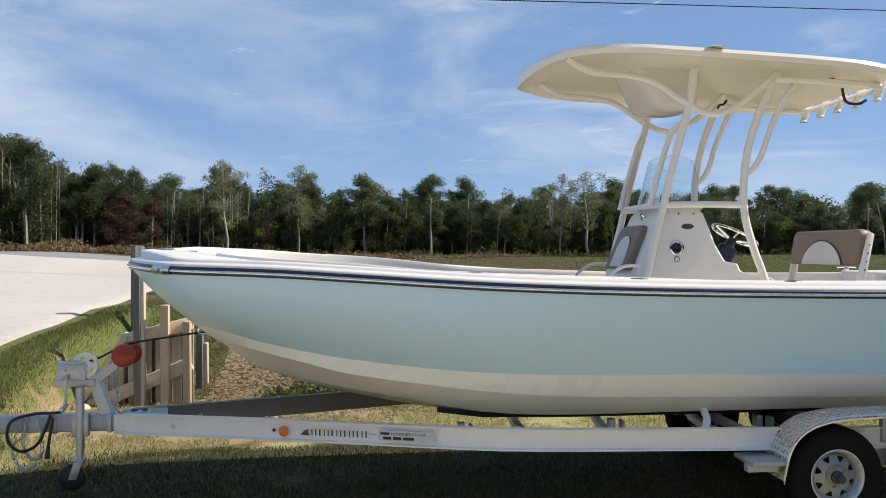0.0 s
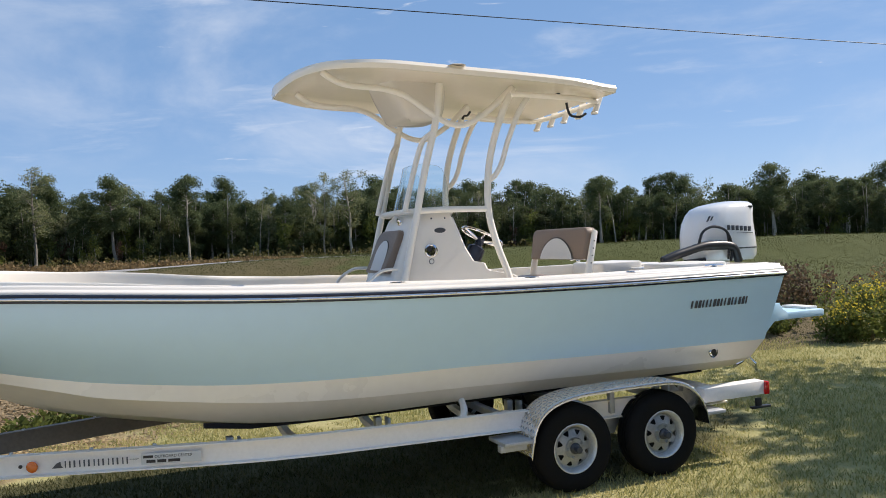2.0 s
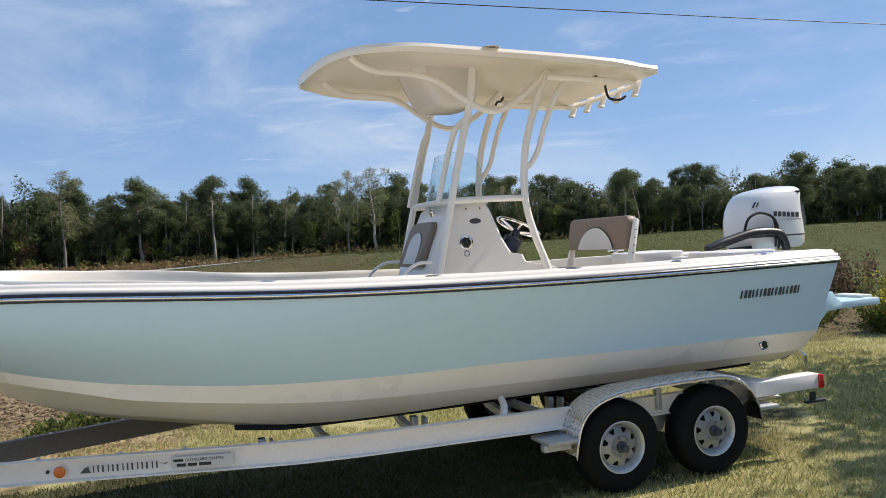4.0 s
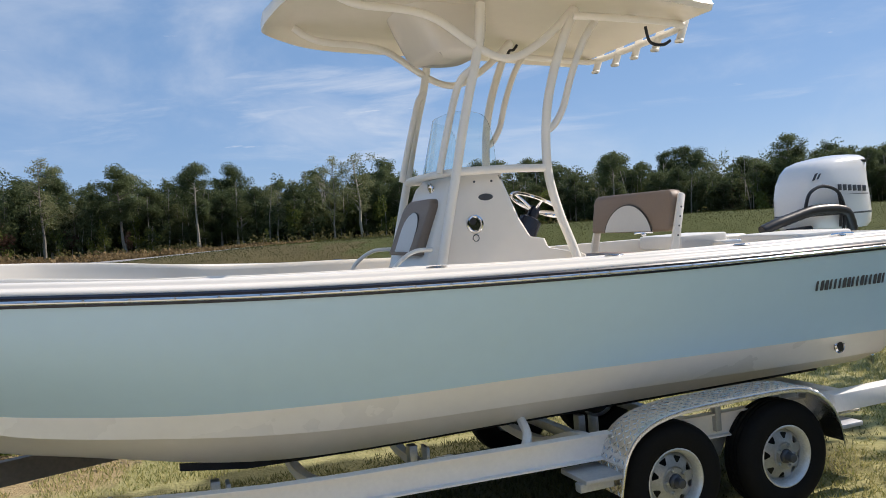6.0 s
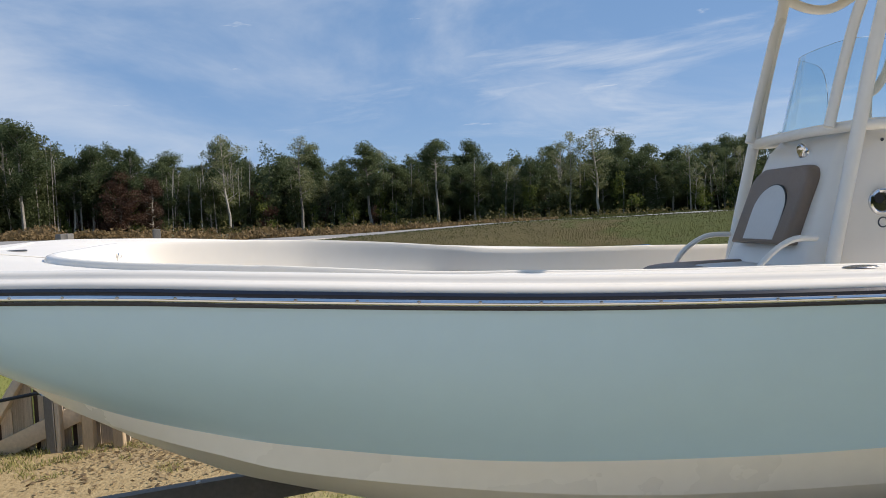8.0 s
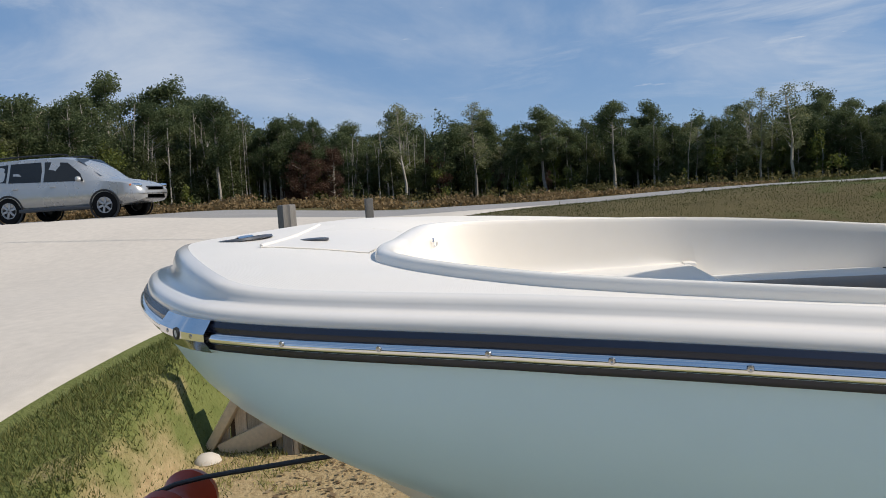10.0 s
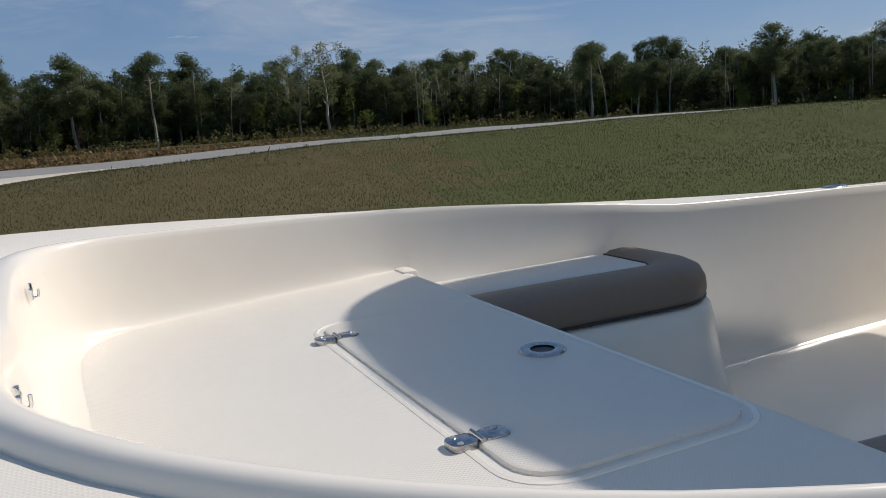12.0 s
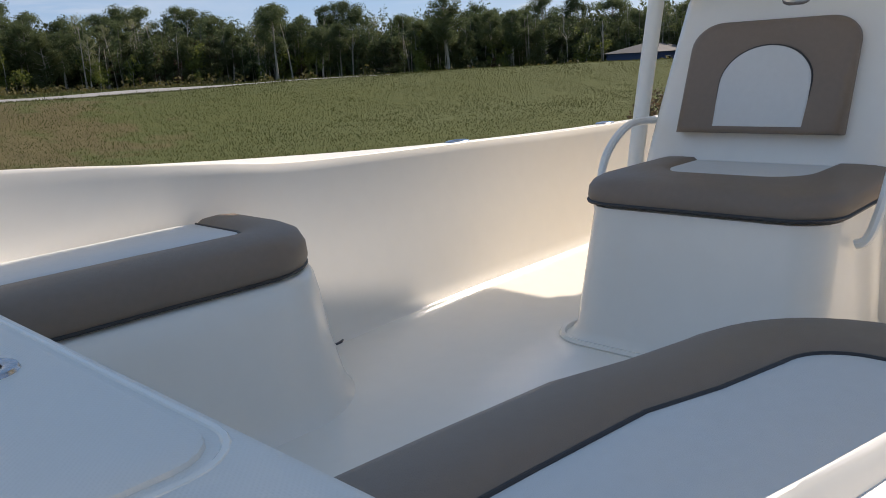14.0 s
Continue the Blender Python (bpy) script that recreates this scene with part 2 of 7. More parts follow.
DRY_WEED = leafy("dry_brown_weeds", (0.26, 0.18, 0.085), (0.13, 0.09, 0.045))
RED_WEED = leafy("reddish_dry_weeds", (0.17, 0.115, 0.075), (0.10, 0.075, 0.045))
FLOWER = leafy("yellow_flowers", (0.66, 0.52, 0.07), (0.50, 0.40, 0.05), 0, 0.5)
BLADE = leafy("lawn_grass_blades", (0.52, 0.46, 0.205), (0.21, 0.225, 0.07), 0, 1.0)
BLADE_FIELD = leafy("field_grass_blades", (0.1, 0.1, 0.036), (0.057, 0.07, 0.021), 0, 1.0)
# greener blades, with the boat's shade put into their colour
BLADE_SHADE = leafy("dark_green_lawn_blades", (0.105, 0.10, 0.038), (0.045, 0.055, 0.017), 0, 1.0)
BLADE_BANK = leafy("bank_grass_blades", (0.215, 0.21, 0.07), (0.10, 0.13, 0.036), 0, 1.0)
LITTER = leafy("fallen_brown_leaves", (0.42, 0.33, 0.20), (0.20, 0.145, 0.085), 0, 1.0)


# ---- mesh helpers ----
ORIGIN = {}


def thing(name, base, label, category, group=""):
    ob = new(name)
    ob.empty_display_size = 0.2
    ob.location = base
    ORIGIN[ob.name] = Vector(base)
    return tagged(ob, label, category, group)


def part(name, bm, material, parent=None, label="", sharp=38):
    """Links a bmesh, built in world metres, as one mesh under its thing or part."""
    me = bpy.data.meshes.new(name)
    base = ORIGIN[parent.name] if parent else Vector((0, 0, 0))
    if base.length:
        bm.transform(Matrix.Translation(-base))
    bmesh.ops.recalc_face_normals(bm, faces=bm.faces)
    bm.to_mesh(me)
    bm.free()
    me.materials.append(material)
    me.polygons.foreach_set("use_smooth", [True] * len(me.polygons))
    me.set_sharp_from_angle(angle=radians(sharp))
    ob = new(name, me)
    ob.parent = parent
    ORIGIN[ob.name] = base
    if label:
        tagged(ob, label)
    return ob


def each(name, bms, material, parent, label=""):
    """Several alike pieces, each a part of its own."""
    return [part(name, b, material, parent, label) for b in bms]


def raw(name, verts, faces, material, parent=None, smooth=False):
    """A mesh straight from arrays, for what has very many pieces."""
    me = bpy.data.meshes.new(name)
    me.from_pydata([tuple(v) for v in verts], [], [tuple(f) for f in faces])
    me.materials.append(material)
    if smooth:
        me.polygons.foreach_set("use_smooth", [True] * len(me.polygons))
    ob = new(name, me)
    ob.parent = parent
    ORIGIN[ob.name] = ORIGIN[parent.name] if parent else Vector((0, 0, 0))
    return ob


def grid(rows, close_u=False, close_v=False):
    """A skin through rows of points."""
    bm = bmesh.new()
    vs = [[bm.verts.new(p) for p in r] for r in rows]
    n, k = len(rows), len(rows[0])
    for i in range(n if close_u else n - 1):
        for j in range(k if close_v else k - 1):
            q = (vs[i][j], vs[i][(j + 1) % k], vs[(i + 1) % n][(j + 1) % k], vs[(i + 1) % n][j])
            bm.faces.new(q)
    bmesh.ops.remove_doubles(bm, verts=bm.verts, dist=0.0004)
    return bm


def joined(*bms):
    out = bmesh.new()
    me = bpy.data.meshes.new("tmp")
    for b in bms:
        b.to_mesh(me)
        out.from_mesh(me)
        b.free()
    bpy.data.meshes.remove(me)
    return out


def box(c, s, bev=0.008, seg=2, m=None):
    bm = bmesh.new()
    bmesh.ops.create_cube(bm, size=1.0)
    bmesh.ops.scale(bm, vec=s, verts=bm.verts)
    if bev:
        bmesh.ops.bevel(bm, geom=bm.edges[:], offset=min(bev, min(s) * 0.49), segments=seg, profile=0.5, affect="EDGES")
    if m is not None:
        bm.transform(m)
    bmesh.ops.translate(bm, vec=c, verts=bm.verts)
    return bm


def smooth_line(pts, n=6):
    """A Catmull-Rom curve through points."""
    pts = [Vector(p) for p in pts]
    out = []
    for i in range(len(pts) - 1):
        p0, p1, p2, p3 = pts[max(i - 1, 0)], pts[i], pts[i + 1], pts[min(i + 2, len(pts) - 1)]
        for k in range(n):
            t = k / n
            out.append(0.5 * ((2 * p1) + (p2 - p0) * t + (2 * p0 - 5 * p1 + 4 * p2 - p3) * t * t + (3 * p1 - p0 - 3 * p2 + p3) * t ** 3))
    return out + [pts[-1]]


def tube(pts, r, n=10, smooth=6, flat=1.0, caps=True):
    """A round bar along a line; r may be a list."""
    line = smooth_line(pts, smooth) if smooth else [Vector(p) for p in pts]
    rs = list(r) if isinstance(r, (list, tuple)) else [r] * len(line)
    if len(rs) != len(line):
        rs = list(np.interp(np.linspace(0, 1, len(line)), np.linspace(0, 1, len(rs)), rs))
    rows, up = [], None
    for i, p in enumerate(line):
        d = (line[min(i + 1, len(line) - 1)] - line[max(i - 1, 0)]).normalized()
        if up is None:
            up = d.orthogonal().normalized()
        up = (up - d * up.dot(d)).normalized()
        side = d.cross(up)
        rows.append([p + (up * math.cos(a) + side * math.sin(a) * flat) * rs[i] for a in [2 * math.pi * k / n for k in range(n)]])
    bm = bmesh.new()
    vs = [[bm.verts.new(p) for p in r_] for r_ in rows]
    for i in range(len(rows) - 1):
        for j in range(n):
            bm.faces.new((vs[i][j], vs[i][(j + 1) % n], vs[i + 1][(j + 1) % n], vs[i + 1][j]))
    if caps:
        bm.faces.new(vs[0])
        bm.faces.new(vs[-1])
    return bm


def prism(poly, y0, y1, bev=0.01, seg=2, axis="y"):
    """A plate or block with the outline poly, (x, z) pairs, between y0 and y1."""
    bm = bmesh.new()
    put3 = {"y": lambda p, d: (p[0], d, p[1]), "z": lambda p, d: (p[0], p[1], d), "x": lambda p, d: (d, p[0], p[1])}[axis]
    a = [bm.verts.new(put3(p, y0)) for p in poly]
    b = [bm.verts.new(put3(p, y1)) for p in poly]
    n = len(poly)
    bm.faces.new(a)
    bm.faces.new(b[::-1])
    for i in range(n):
        bm.faces.new((a[i], b[i], b[(i + 1) % n], a[(i + 1) % n]))
    bmesh.ops.recalc_face_normals(bm, faces=bm.faces)
    if bev:
        sharp = [e for e in bm.edges if len(e.link_faces) == 2 and e.calc_face_angle() > 0.5]
        bmesh.ops.bevel(bm, geom=sharp, offset=bev, segments=seg, profile=0.5, affect="EDGES")
    return bm


def lathe(profile, c, axis="y", n=32):
    """Turned form: (radius, along) pairs about an axis through c."""
    rows = []
    for k in range(n):
        a = 2 * math.pi * k / n
        ca, sa = math.cos(a), math.sin(a)
        f = {"y": lambda r, h: (r * ca, h, r * sa), "z": lambda r, h: (r * ca, r * sa, h), "x": lambda r, h: (h, r * ca, r * sa)}[axis]
        rows.append([Vector(c) + Vector(f(r, h)) for r, h in profile])
    return grid(rows, close_u=True)


def curve_of(table):
    xs, ys = [p[0] for p in table], [p[1] for p in table]

    def f(x):
        return float(np.interp(x, xs, ys))
    return f


def soft_curve(table, n=8):
    pts = smooth_line([(p[0], p[1], 0) for p in table], n)
    return curve_of([(p.x, p.y) for p in pts])


def sstep(v, a, b):
    t = min(1.0, max(0.0, (v - a) / (b - a)))
    return t * t * (3 - 2 * t)


# ---- the land ----
def road_y(x):
    d = abs(x - 2.0)
    return 19.6 - (0.006 * d * d if d < 30 else 5.4 + 0.36 * (d - 30))


def land(x, y):
    """Height of the ground: a flat yard, a bank up to the road behind it, and fields beyond."""
    right = 0.95 * sstep(y, 3.9, 8.2) + 0.6 * sstep(y, 7.0, 15.5)
    left = 0.88 * sstep(y, 0.4, 5.0) + 0.67 * sstep(y, 4.0, 15.5)
    w = sstep(x, -2.08, -1.76)
    w = max(w, sstep(y, 7.0, 8.5))
    h = right * w + left * (1 - w)
    r = math.hypot(x, y)
    bearing = math.degrees(math.atan2(x - 1.5, y + 3))
    h -= 0.05 * math.exp(-((y - road_y(x)) / 3.4) ** 4)
    h -= (1.0 - 0.15 * sstep(bearing, -8, 6) + 1.5 * sstep(bearing, 5, 55)) * sstep(r, 24, 100)
    h += 0.42 * sstep(-x, 2, 10) * sstep(y, 9, 14)
    # the road lies on a low rise past the drive's mouth
    h += 0.10 * sstep(y, 11.0, 15.0) * sstep(x, 2.0, 6.0) * (1 - sstep(x, 18, 30)) * (1 - sstep(y, 21, 30))
    # low crest of the field in front of the road
    h += (0.25 + 0.04 * sstep(x, 1.5, 6) + 0.20 * sstep(x, 6, 22)) * math.exp(-((y - road_y(x) + 6.9) / 1.7) ** 2) * sstep(x, -3, 4) * sstep(-x, -60, -40)
    h += 0.035 * noise.noise((x * 0.35, y * 0.35, 0)) * sstep(abs(y - 0.5), 1.5, 5) + 0.10 * noise.noise((x * 0.07, y * 0.07, 3.0)) * sstep(r, 12, 40)
    return h


def spaced(lo, hi, step, far):
    a = list(np.arange(lo, hi + 1e-6, step))
    up, d = a[-1], step
    while up < far:
        d *= 1.22
        up += d
        a.append(up)
    dn, d = a[0], step
    while dn > -far:
        d *= 1.22
        dn -= d
        a.insert(0, dn)
    return a


gx, gy = spaced(-9, 14, 0.2, 900), spaced(-6, 18, 0.2, 900)
gv = [(x, y, land(x, y)) for y in gy for x in gx]
k = len(gx)
gf = [(j * k + i, j * k + i + 1, (j + 1) * k + i + 1, (j + 1) * k + i) for j in range(len(gy) - 1) for i in range(k - 1)]

GROUND = surface("lawn_soil_and_thatch", (0.40, 0.355, 0.175), 0.95, var=0.3, scale=0.6, fine=14, alt=(0.26, 0.25, 0.098), bump=0.02, bscale=30, spec=0.15)
nt = GROUND.node_tree
bs = nt.nodes["Principled BSDF"]
grass_col = bs.inputs["Base Color"].links[0].from_socket
tc = nt.nodes.new("ShaderNodeTexCoord")


def ground_patch(src, centre, size, reach, colour_a, colour_b, fine, ragged=1.3, soft=0.2):
    """Lays another ground cover over a soft-edged, ragged patch."""
    mp = nt.nodes.new("ShaderNodeMapping")
    mp.inputs["Location"].default_value = [-c / s for c, s in zip(centre, size)]
    mp.inputs["Scale"].default_value = [1 / s for s in size]
    ln = nt.nodes.new("ShaderNodeVectorMath")
    ln.operation = "LENGTH"
    nz = nt.nodes.new("ShaderNodeTexNoise")
    nz.inputs["Scale"].default_value, nz.inputs["Detail"].default_value = 1.4, 8
    add = nt.nodes.new("ShaderNodeMath")
    add.operation = "MULTIPLY_ADD"
    add.inputs[1].default_value = ragged
    rg = nt.nodes.new("ShaderNodeMapRange")
    rg.inputs["From Min"].default_value, rg.inputs["From Max"].default_value = 0.9 + ragged / 2 + reach, 0.9 + ragged / 2 + reach + soft
    rg.inputs["To Min"].default_value, rg.inputs["To Max"].default_value = 1, 0
    n2 = nt.nodes.new("ShaderNodeTexNoise")
    n2.inputs["Scale"].default_value, n2.inputs["Detail"].default_value = fine, 5
    cr = nt.nodes.new("ShaderNodeMix")
    cr.data_type = "RGBA"
    cr.inputs["A"].default_value, cr.inputs["B"].default_value = (*colour_a, 1), (*colour_b, 1)
    mix = nt.nodes.new("ShaderNodeMix")
    mix.data_type = "RGBA"
    for a, b in ((tc.outputs["Object"], mp.inputs[0]), (mp.outputs[0], ln.inputs[0]), (tc.outputs["Object"], nz.inputs["Vector"]), (nz.outputs["Fac"], add.inputs[0]),
                 (ln.outputs["Value"], add.inputs[2]), (add.outputs[0], rg.inputs["Value"]), (tc.outputs["Object"], n2.inputs["Vector"]), (n2.outputs["Fac"], cr.inputs["Factor"]),
                 (rg.outputs[0], mix.inputs["Factor"]), (src, mix.inputs["A"]), (cr.outputs["Result"], mix.inputs["B"])):
        nt.links.new(a, b)
    return mix.outputs["Result"]


col = ground_patch(grass_col, (10, 600, 0), (900, 597.2, 900), 0.0925, (0.05, 0.068, 0.018), (0.088, 0.097, 0.03), 5.0, 0.012, 0.003)
col = ground_patch(col, (11, 10.0, 0), (15, 5.0, 9), 0.05, (0.052, 0.066, 0.019), (0.09, 0.096, 0.031), 5.0, 0.25, 0.1)
col = ground_patch(col, (2.0, 5.0, 0), (4.6, 1.9, 9), 0.0, (0.17, 0.13, 0.08), (0.36, 0.29, 0.19), 9)
col = ground_patch(col, (1.5, 11.2, 1), (6.5, 4.6, 9), -0.2, (0.072, 0.06, 0.027), (0.125, 0.104, 0.048), 3)
col = ground_patch(col, (-3.9, 4.6, 0), (3.2, 4.4, 9), 0.0, (0.085, 0.11, 0.028), (0.175, 0.18, 0.06), 6)
col = ground_patch(col, (-0.2, 2.9, 0), (1.9, 1.5, 9), 0.0, (0.20, 0.135, 0.06), (0.46, 0.36, 0.20), 16)
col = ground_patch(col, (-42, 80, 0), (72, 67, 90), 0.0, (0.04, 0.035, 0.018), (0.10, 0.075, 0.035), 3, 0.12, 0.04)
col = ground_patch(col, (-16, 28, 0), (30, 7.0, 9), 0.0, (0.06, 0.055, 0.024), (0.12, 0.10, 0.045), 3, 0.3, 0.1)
col = ground_patch(col, (12.6, 4.4, 0), (3.4, 1.15, 9), 0.0, (0.05, 0.045, 0.022), (0.20, 0.155, 0.09), 12)
# ground darkened under the trailer: the boat's shade put into its colour
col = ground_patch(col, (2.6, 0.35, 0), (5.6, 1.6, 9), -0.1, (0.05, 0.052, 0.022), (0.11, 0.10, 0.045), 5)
# pale sandy patch out of view, added to bounce sunlight onto the hull
col = ground_patch(col, (0.0, -9.0, 0), (11, 7.3, 9), 0.0, (0.48, 0.43, 0.355), (0.68, 0.62, 0.53), 8, 0.35, 0.12)
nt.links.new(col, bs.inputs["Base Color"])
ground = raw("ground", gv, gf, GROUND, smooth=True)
tagged(ground, "patchy yellow-green lawn rising to a field, with an unseen pale patch added for bounce light", "ground", kind="structure")


def ribbon(name, xs, lo, hi, rise, material, n=8):
    verts, faces = [], []
    for x in xs:
        a, b = lo(x), hi(x)
        for j in range(n + 1):
            px, py = a[0] + (b[0] - a[0]) * j / n, a[1] + (b[1] - a[1]) * j / n
            edge = -0.06 if j in (0, n) else rise
            verts.append((px, py, land(px, py) + edge))
    m = n + 1
    for i in range(len(xs) - 1):
        for j in range(n):
            faces.append((i * m + j, i * m + j + 1, (i + 1) * m + j + 1, (i + 1) * m + j))
    return raw(name, verts, faces, material, smooth=True)


road = ribbon("road", list(np.arange(-60, 70, 0.8)), lambda x: (x, road_y(x) - 3.1), lambda x: (x, road_y(x) + 3.1), 0.035, ASPHALT, 24)
tagged(road, "worn grey two-lane asphalt road", "road", kind="structure")
drive_edge = soft_curve([(1.2, -3.6), (2.4, -3.1), (3.4, -2.78), (4.4, -2.5), (5.5, -2.4), (7.9, -2.48), (11.0, -2.1), (13.0, -1.1), (14.6, 0.5), (15.6, 2.5), (16.4, 5.5)])
drive = ribbon("driveway", list(np.arange(1.2, 16.7, 0.2)), lambda y: (drive_edge(y), y), lambda y: (-11.5 - 0.4 * (y - 1), y), 0.03, CONCRETE, 40)
tagged(drive, "broad pale concrete driveway flaring to the road", "driveway", kind="structure")


# ---- trees ----
def leaf_cloud(rng, centres, radii, count, size, flat=1.0):
    """Loose triangles scattered near the skins of clumps."""
    w = np.array([r[0] * r[1] for r in radii])
    pick = rng.choice(len(centres), count, p=w / w.sum())
    d = rng.normal(size=(count, 3))
    d *= 0.52
    d /= np.maximum(1.0, np.linalg.norm(d, axis=1) / 1.1)[:, None]
    c = np.array(centres)[pick] + d * np.array(radii)[pick]
    s = size * (0.55 + 0.9 * rng.random(count))
    u = rng.normal(size=(count, 3))
    u /= np.linalg.norm(u, axis=1)[:, None]
    v = np.cross(u, rng.normal(size=(count, 3)))
    v /= np.linalg.norm(v, axis=1)[:, None]
    v[:, 2] *= flat
    u, v = u * s[:, None], v * s[:, None]
    verts = np.stack([c - u - v * 0.4, c + u - v * 0.5, c + v * 0.9 + u * 0.1], 1).reshape(-1, 3)
    faces = np.arange(count * 3).reshape(-1, 3)
    return verts, faces


def tree_form(rng, kind, height):
    """Trunk, limbs and a crown of leaf clumps, standing at the origin."""
    lean = rng.normal(size=2) * 0.3
    top = 0.97 if kind in ("pine", "thin") else 0.85
    line = [Vector((lean[0] * t ** 1.5, lean[1] * t ** 1.5, height * top * t)) + Vector((*rng.normal(size=2) * 0.08, 0)) for t in (0, 0.2, 0.45, 0.7, 1.0)]
    r0 = height * (0.011 if kind == "thin" else 0.014)
    bits = [tube(line, [r0 * 1.3, r0, r0 * 0.75, r0 * 0.5, r0 * 0.15], 6, 2)]
    low = {"pine": 0.44, "oak": 0.10, "thin": 0.34, "full": 0.02}[kind]
    # limbs leave the trunk at random heights and end in groups of clumps
    limbs = {"pine": 22, "oak": 26, "thin": 18, "full": 26}[kind]
    centres, radii = [], []
    for i in range(limbs):
        f = (i + rng.random()) / limbs
        t = low + (1 - low) * f
        reach = {"pine": 0.07 + 0.11 * math.sin(math.pi * min(1.0, 0.1 + f * 0.9)), "oak": 0.10 + 0.15 * math.sin(math.pi * min(1.0, 0.12 + 0.88 * f)), "thin": 0.10 + 0.08 * f, "full": 0.07 + 0.13 * math.sin(math.pi * (0.25 + 0.7 * f))}[kind] * height
        reach *= 0.55 + 0.6 * rng.random()
        if f > 0.93:
            reach *= 0.3
        a = rng.random() * 2 * math.pi
        base = Vector((lean[0] * t, lean[1] * t, height * top * t * 0.92))
        rise = height * (0.05 + 0.06 * rng.random())
        tip = base + Vector((math.cos(a) * reach, math.sin(a) * reach, rise))
        bits.append(tube([base, base.lerp(tip, 0.5) + Vector((0, 0, -0.1)), tip], [r0 * 0.4, r0 * 0.25, r0 * 0.07], 4, 1))
        for j in range(4 if kind != "thin" else 3):
            g = 0.45 + 0.6 * rng.random()
            c = base.lerp(tip, g) + Vector(rng.normal(size=3)) * height * 0.022
            cr = height * {"pine": 0.045, "oak": 0.052, "thin": 0.036, "full": 0.054}[kind] * (0.6 + 0.8 * rng.random())
            centres.append(c)
            radii.append((cr * 1.3, cr * 1.3, cr * (0.95 if kind == "pine" else 1.0)))
    count = {"pine": 11500, "oak": 14500, "thin": 3400, "full": 14500}[kind]
    return joined(*bits), leaf_cloud(rng, [tuple(c) for c in centres], radii, count, {"pine": 0.085, "oak": 0.09, "thin": 0.075, "full": 0.095}[kind])


TREE_KINDS = (
    ("pine", LEAF_PINE, "tall loblolly pine with a high dark crown", 6), ("oak", LEAF_OAK, "dark green broad-leaved tree at the wood's edge", 6),
    ("thin", LEAF_PALE, "slender pale tree with thin yellowing leaves", 3), ("full", LEAF_DARK, "dense dark tree leafy down to the ground", 3), ("oak", LEAF_RUST, "broad-leaved tree turning rusty red", 1),
)
protos = []
rng = np.random.default_rng(7)
for kind, leaf, label, n in TREE_KINDS:
    for i in range(n):
        trunk, (lv, lf) = tree_form(rng, kind, 12.0)
        ob = thing("tree", (0, 0, 0), label, "tree", "trees of the wood edge")
        part("trunk", trunk, BARK, ob)
        raw("crown", lv, lf, leaf, ob)
        protos.append((kind if leaf is not LEAF_RUST else "rust", ob))
# height of the wood along its edge, by bearing in degrees
wood_top = curve_of([(-42, 18.5), (-26, 17.5), (-22, 17.0), (-19, 15.5), (-16, 12.7), (-13, 12.3), (-9.5, 13.7), (-4, 13.5), (0, 13.2), (5, 12.6), (9, 11.8), (13, 12.3), (16, 13.2), (20, 11.7), (30, 11.1), (40, 10.6), (47, 10.5), (55, 10.0), (65, 9.8), (85, 10.0)])
wood_far = curve_of([(-42, 98), (-20, 112), (0, 122), (30, 120), (50, 112), (70, 104), (85, 98)])
used = set()


def plant(kind, bearing, dist, height, spin):
    group = [p for p in protos if p[0] == kind]
    ob = group[int(spin * 997) % len(group)][1]
    a = radians(bearing)
    x, y = 1.5 + dist * math.sin(a), -3 + dist * math.cos(a)
    s = height / 12.0
    m = Matrix.Translation((x, y, land(x, y) - 0.15)) @ Matrix.Rotation(spin * 6.28, 4, "Z")
    broad = s * (0.85 + 0.5 * spin) * (1.1 if bearing > 25 else 1.0)
    size = (broad, broad, s)
    if ob.name not in used:
        used.add(ob.name)
        t = ob
        t.matrix_basis = m
    else:
        t = copy_thing(ob, m)
    t.scale = size


for row, (depth, step, share) in enumerate(((0, 1.35, 0.80), (6, 1.15, 0.95), (12, 1.15, 1.06))):
    b = -40.0 + row * 0.5
    while b < 84:
        u = rng.random(4)
        kind = ("pine", "oak", "thin", "full", "rust")[int(np.searchsorted([0.40, 0.70, 0.82, 0.975], u[0]))]
        if row == 2 and kind in ("thin", "rust"):
            kind = "pine"
        tall = wood_top(b) * share * {"pine": 0.98, "oak": 0.84, "thin": 0.92, "full": 0.78, "rust": 0.72}[kind] * (0.82 + 0.30 * u[1])
        plant(kind, b, wood_far(b) + depth + 4 * u[2], tall, u[3])
        b += step * (0.7 + 0.6 * u[2])
for kind, b, tall in (("thin", -9.6, 14.4), ("thin", -4.6, 13.8), ("pine", 0.3, 13.0), ("pine", 5.1, 13.2), ("thin", 14.6, 13.2), ("thin", 16.6, 13.4), ("pine", 46.4, 11.2), ("pine", 34.8, 11.2), ("pine", -22.4, 15.6), ("pine", -15.9, 12.3), ("rust", -16.7, 10.2), ("rust", -14.6, 9.6)):
    plant(kind, b, wood_far(b) - 2, tall, abs(math.sin(b * 7.3)))
# a tree in the yard astern, beyond the lawn
yard_tree = copy_thing([p for p in protos if p[0] == "oak"][1][1], Matrix.Translation((16.9, -2.1, 0)))
yard_tree.scale = (1.15, 1.3, 0.83)
tagged(yard_tree, "broad-leaved yard tree shading the lawn", "tree")
for kind, ob in protos:
    if ob.name not in used:
        for c in ob.children_recursive:
            bpy.data.objects.remove(c)
        bpy.data.objects.remove(ob)

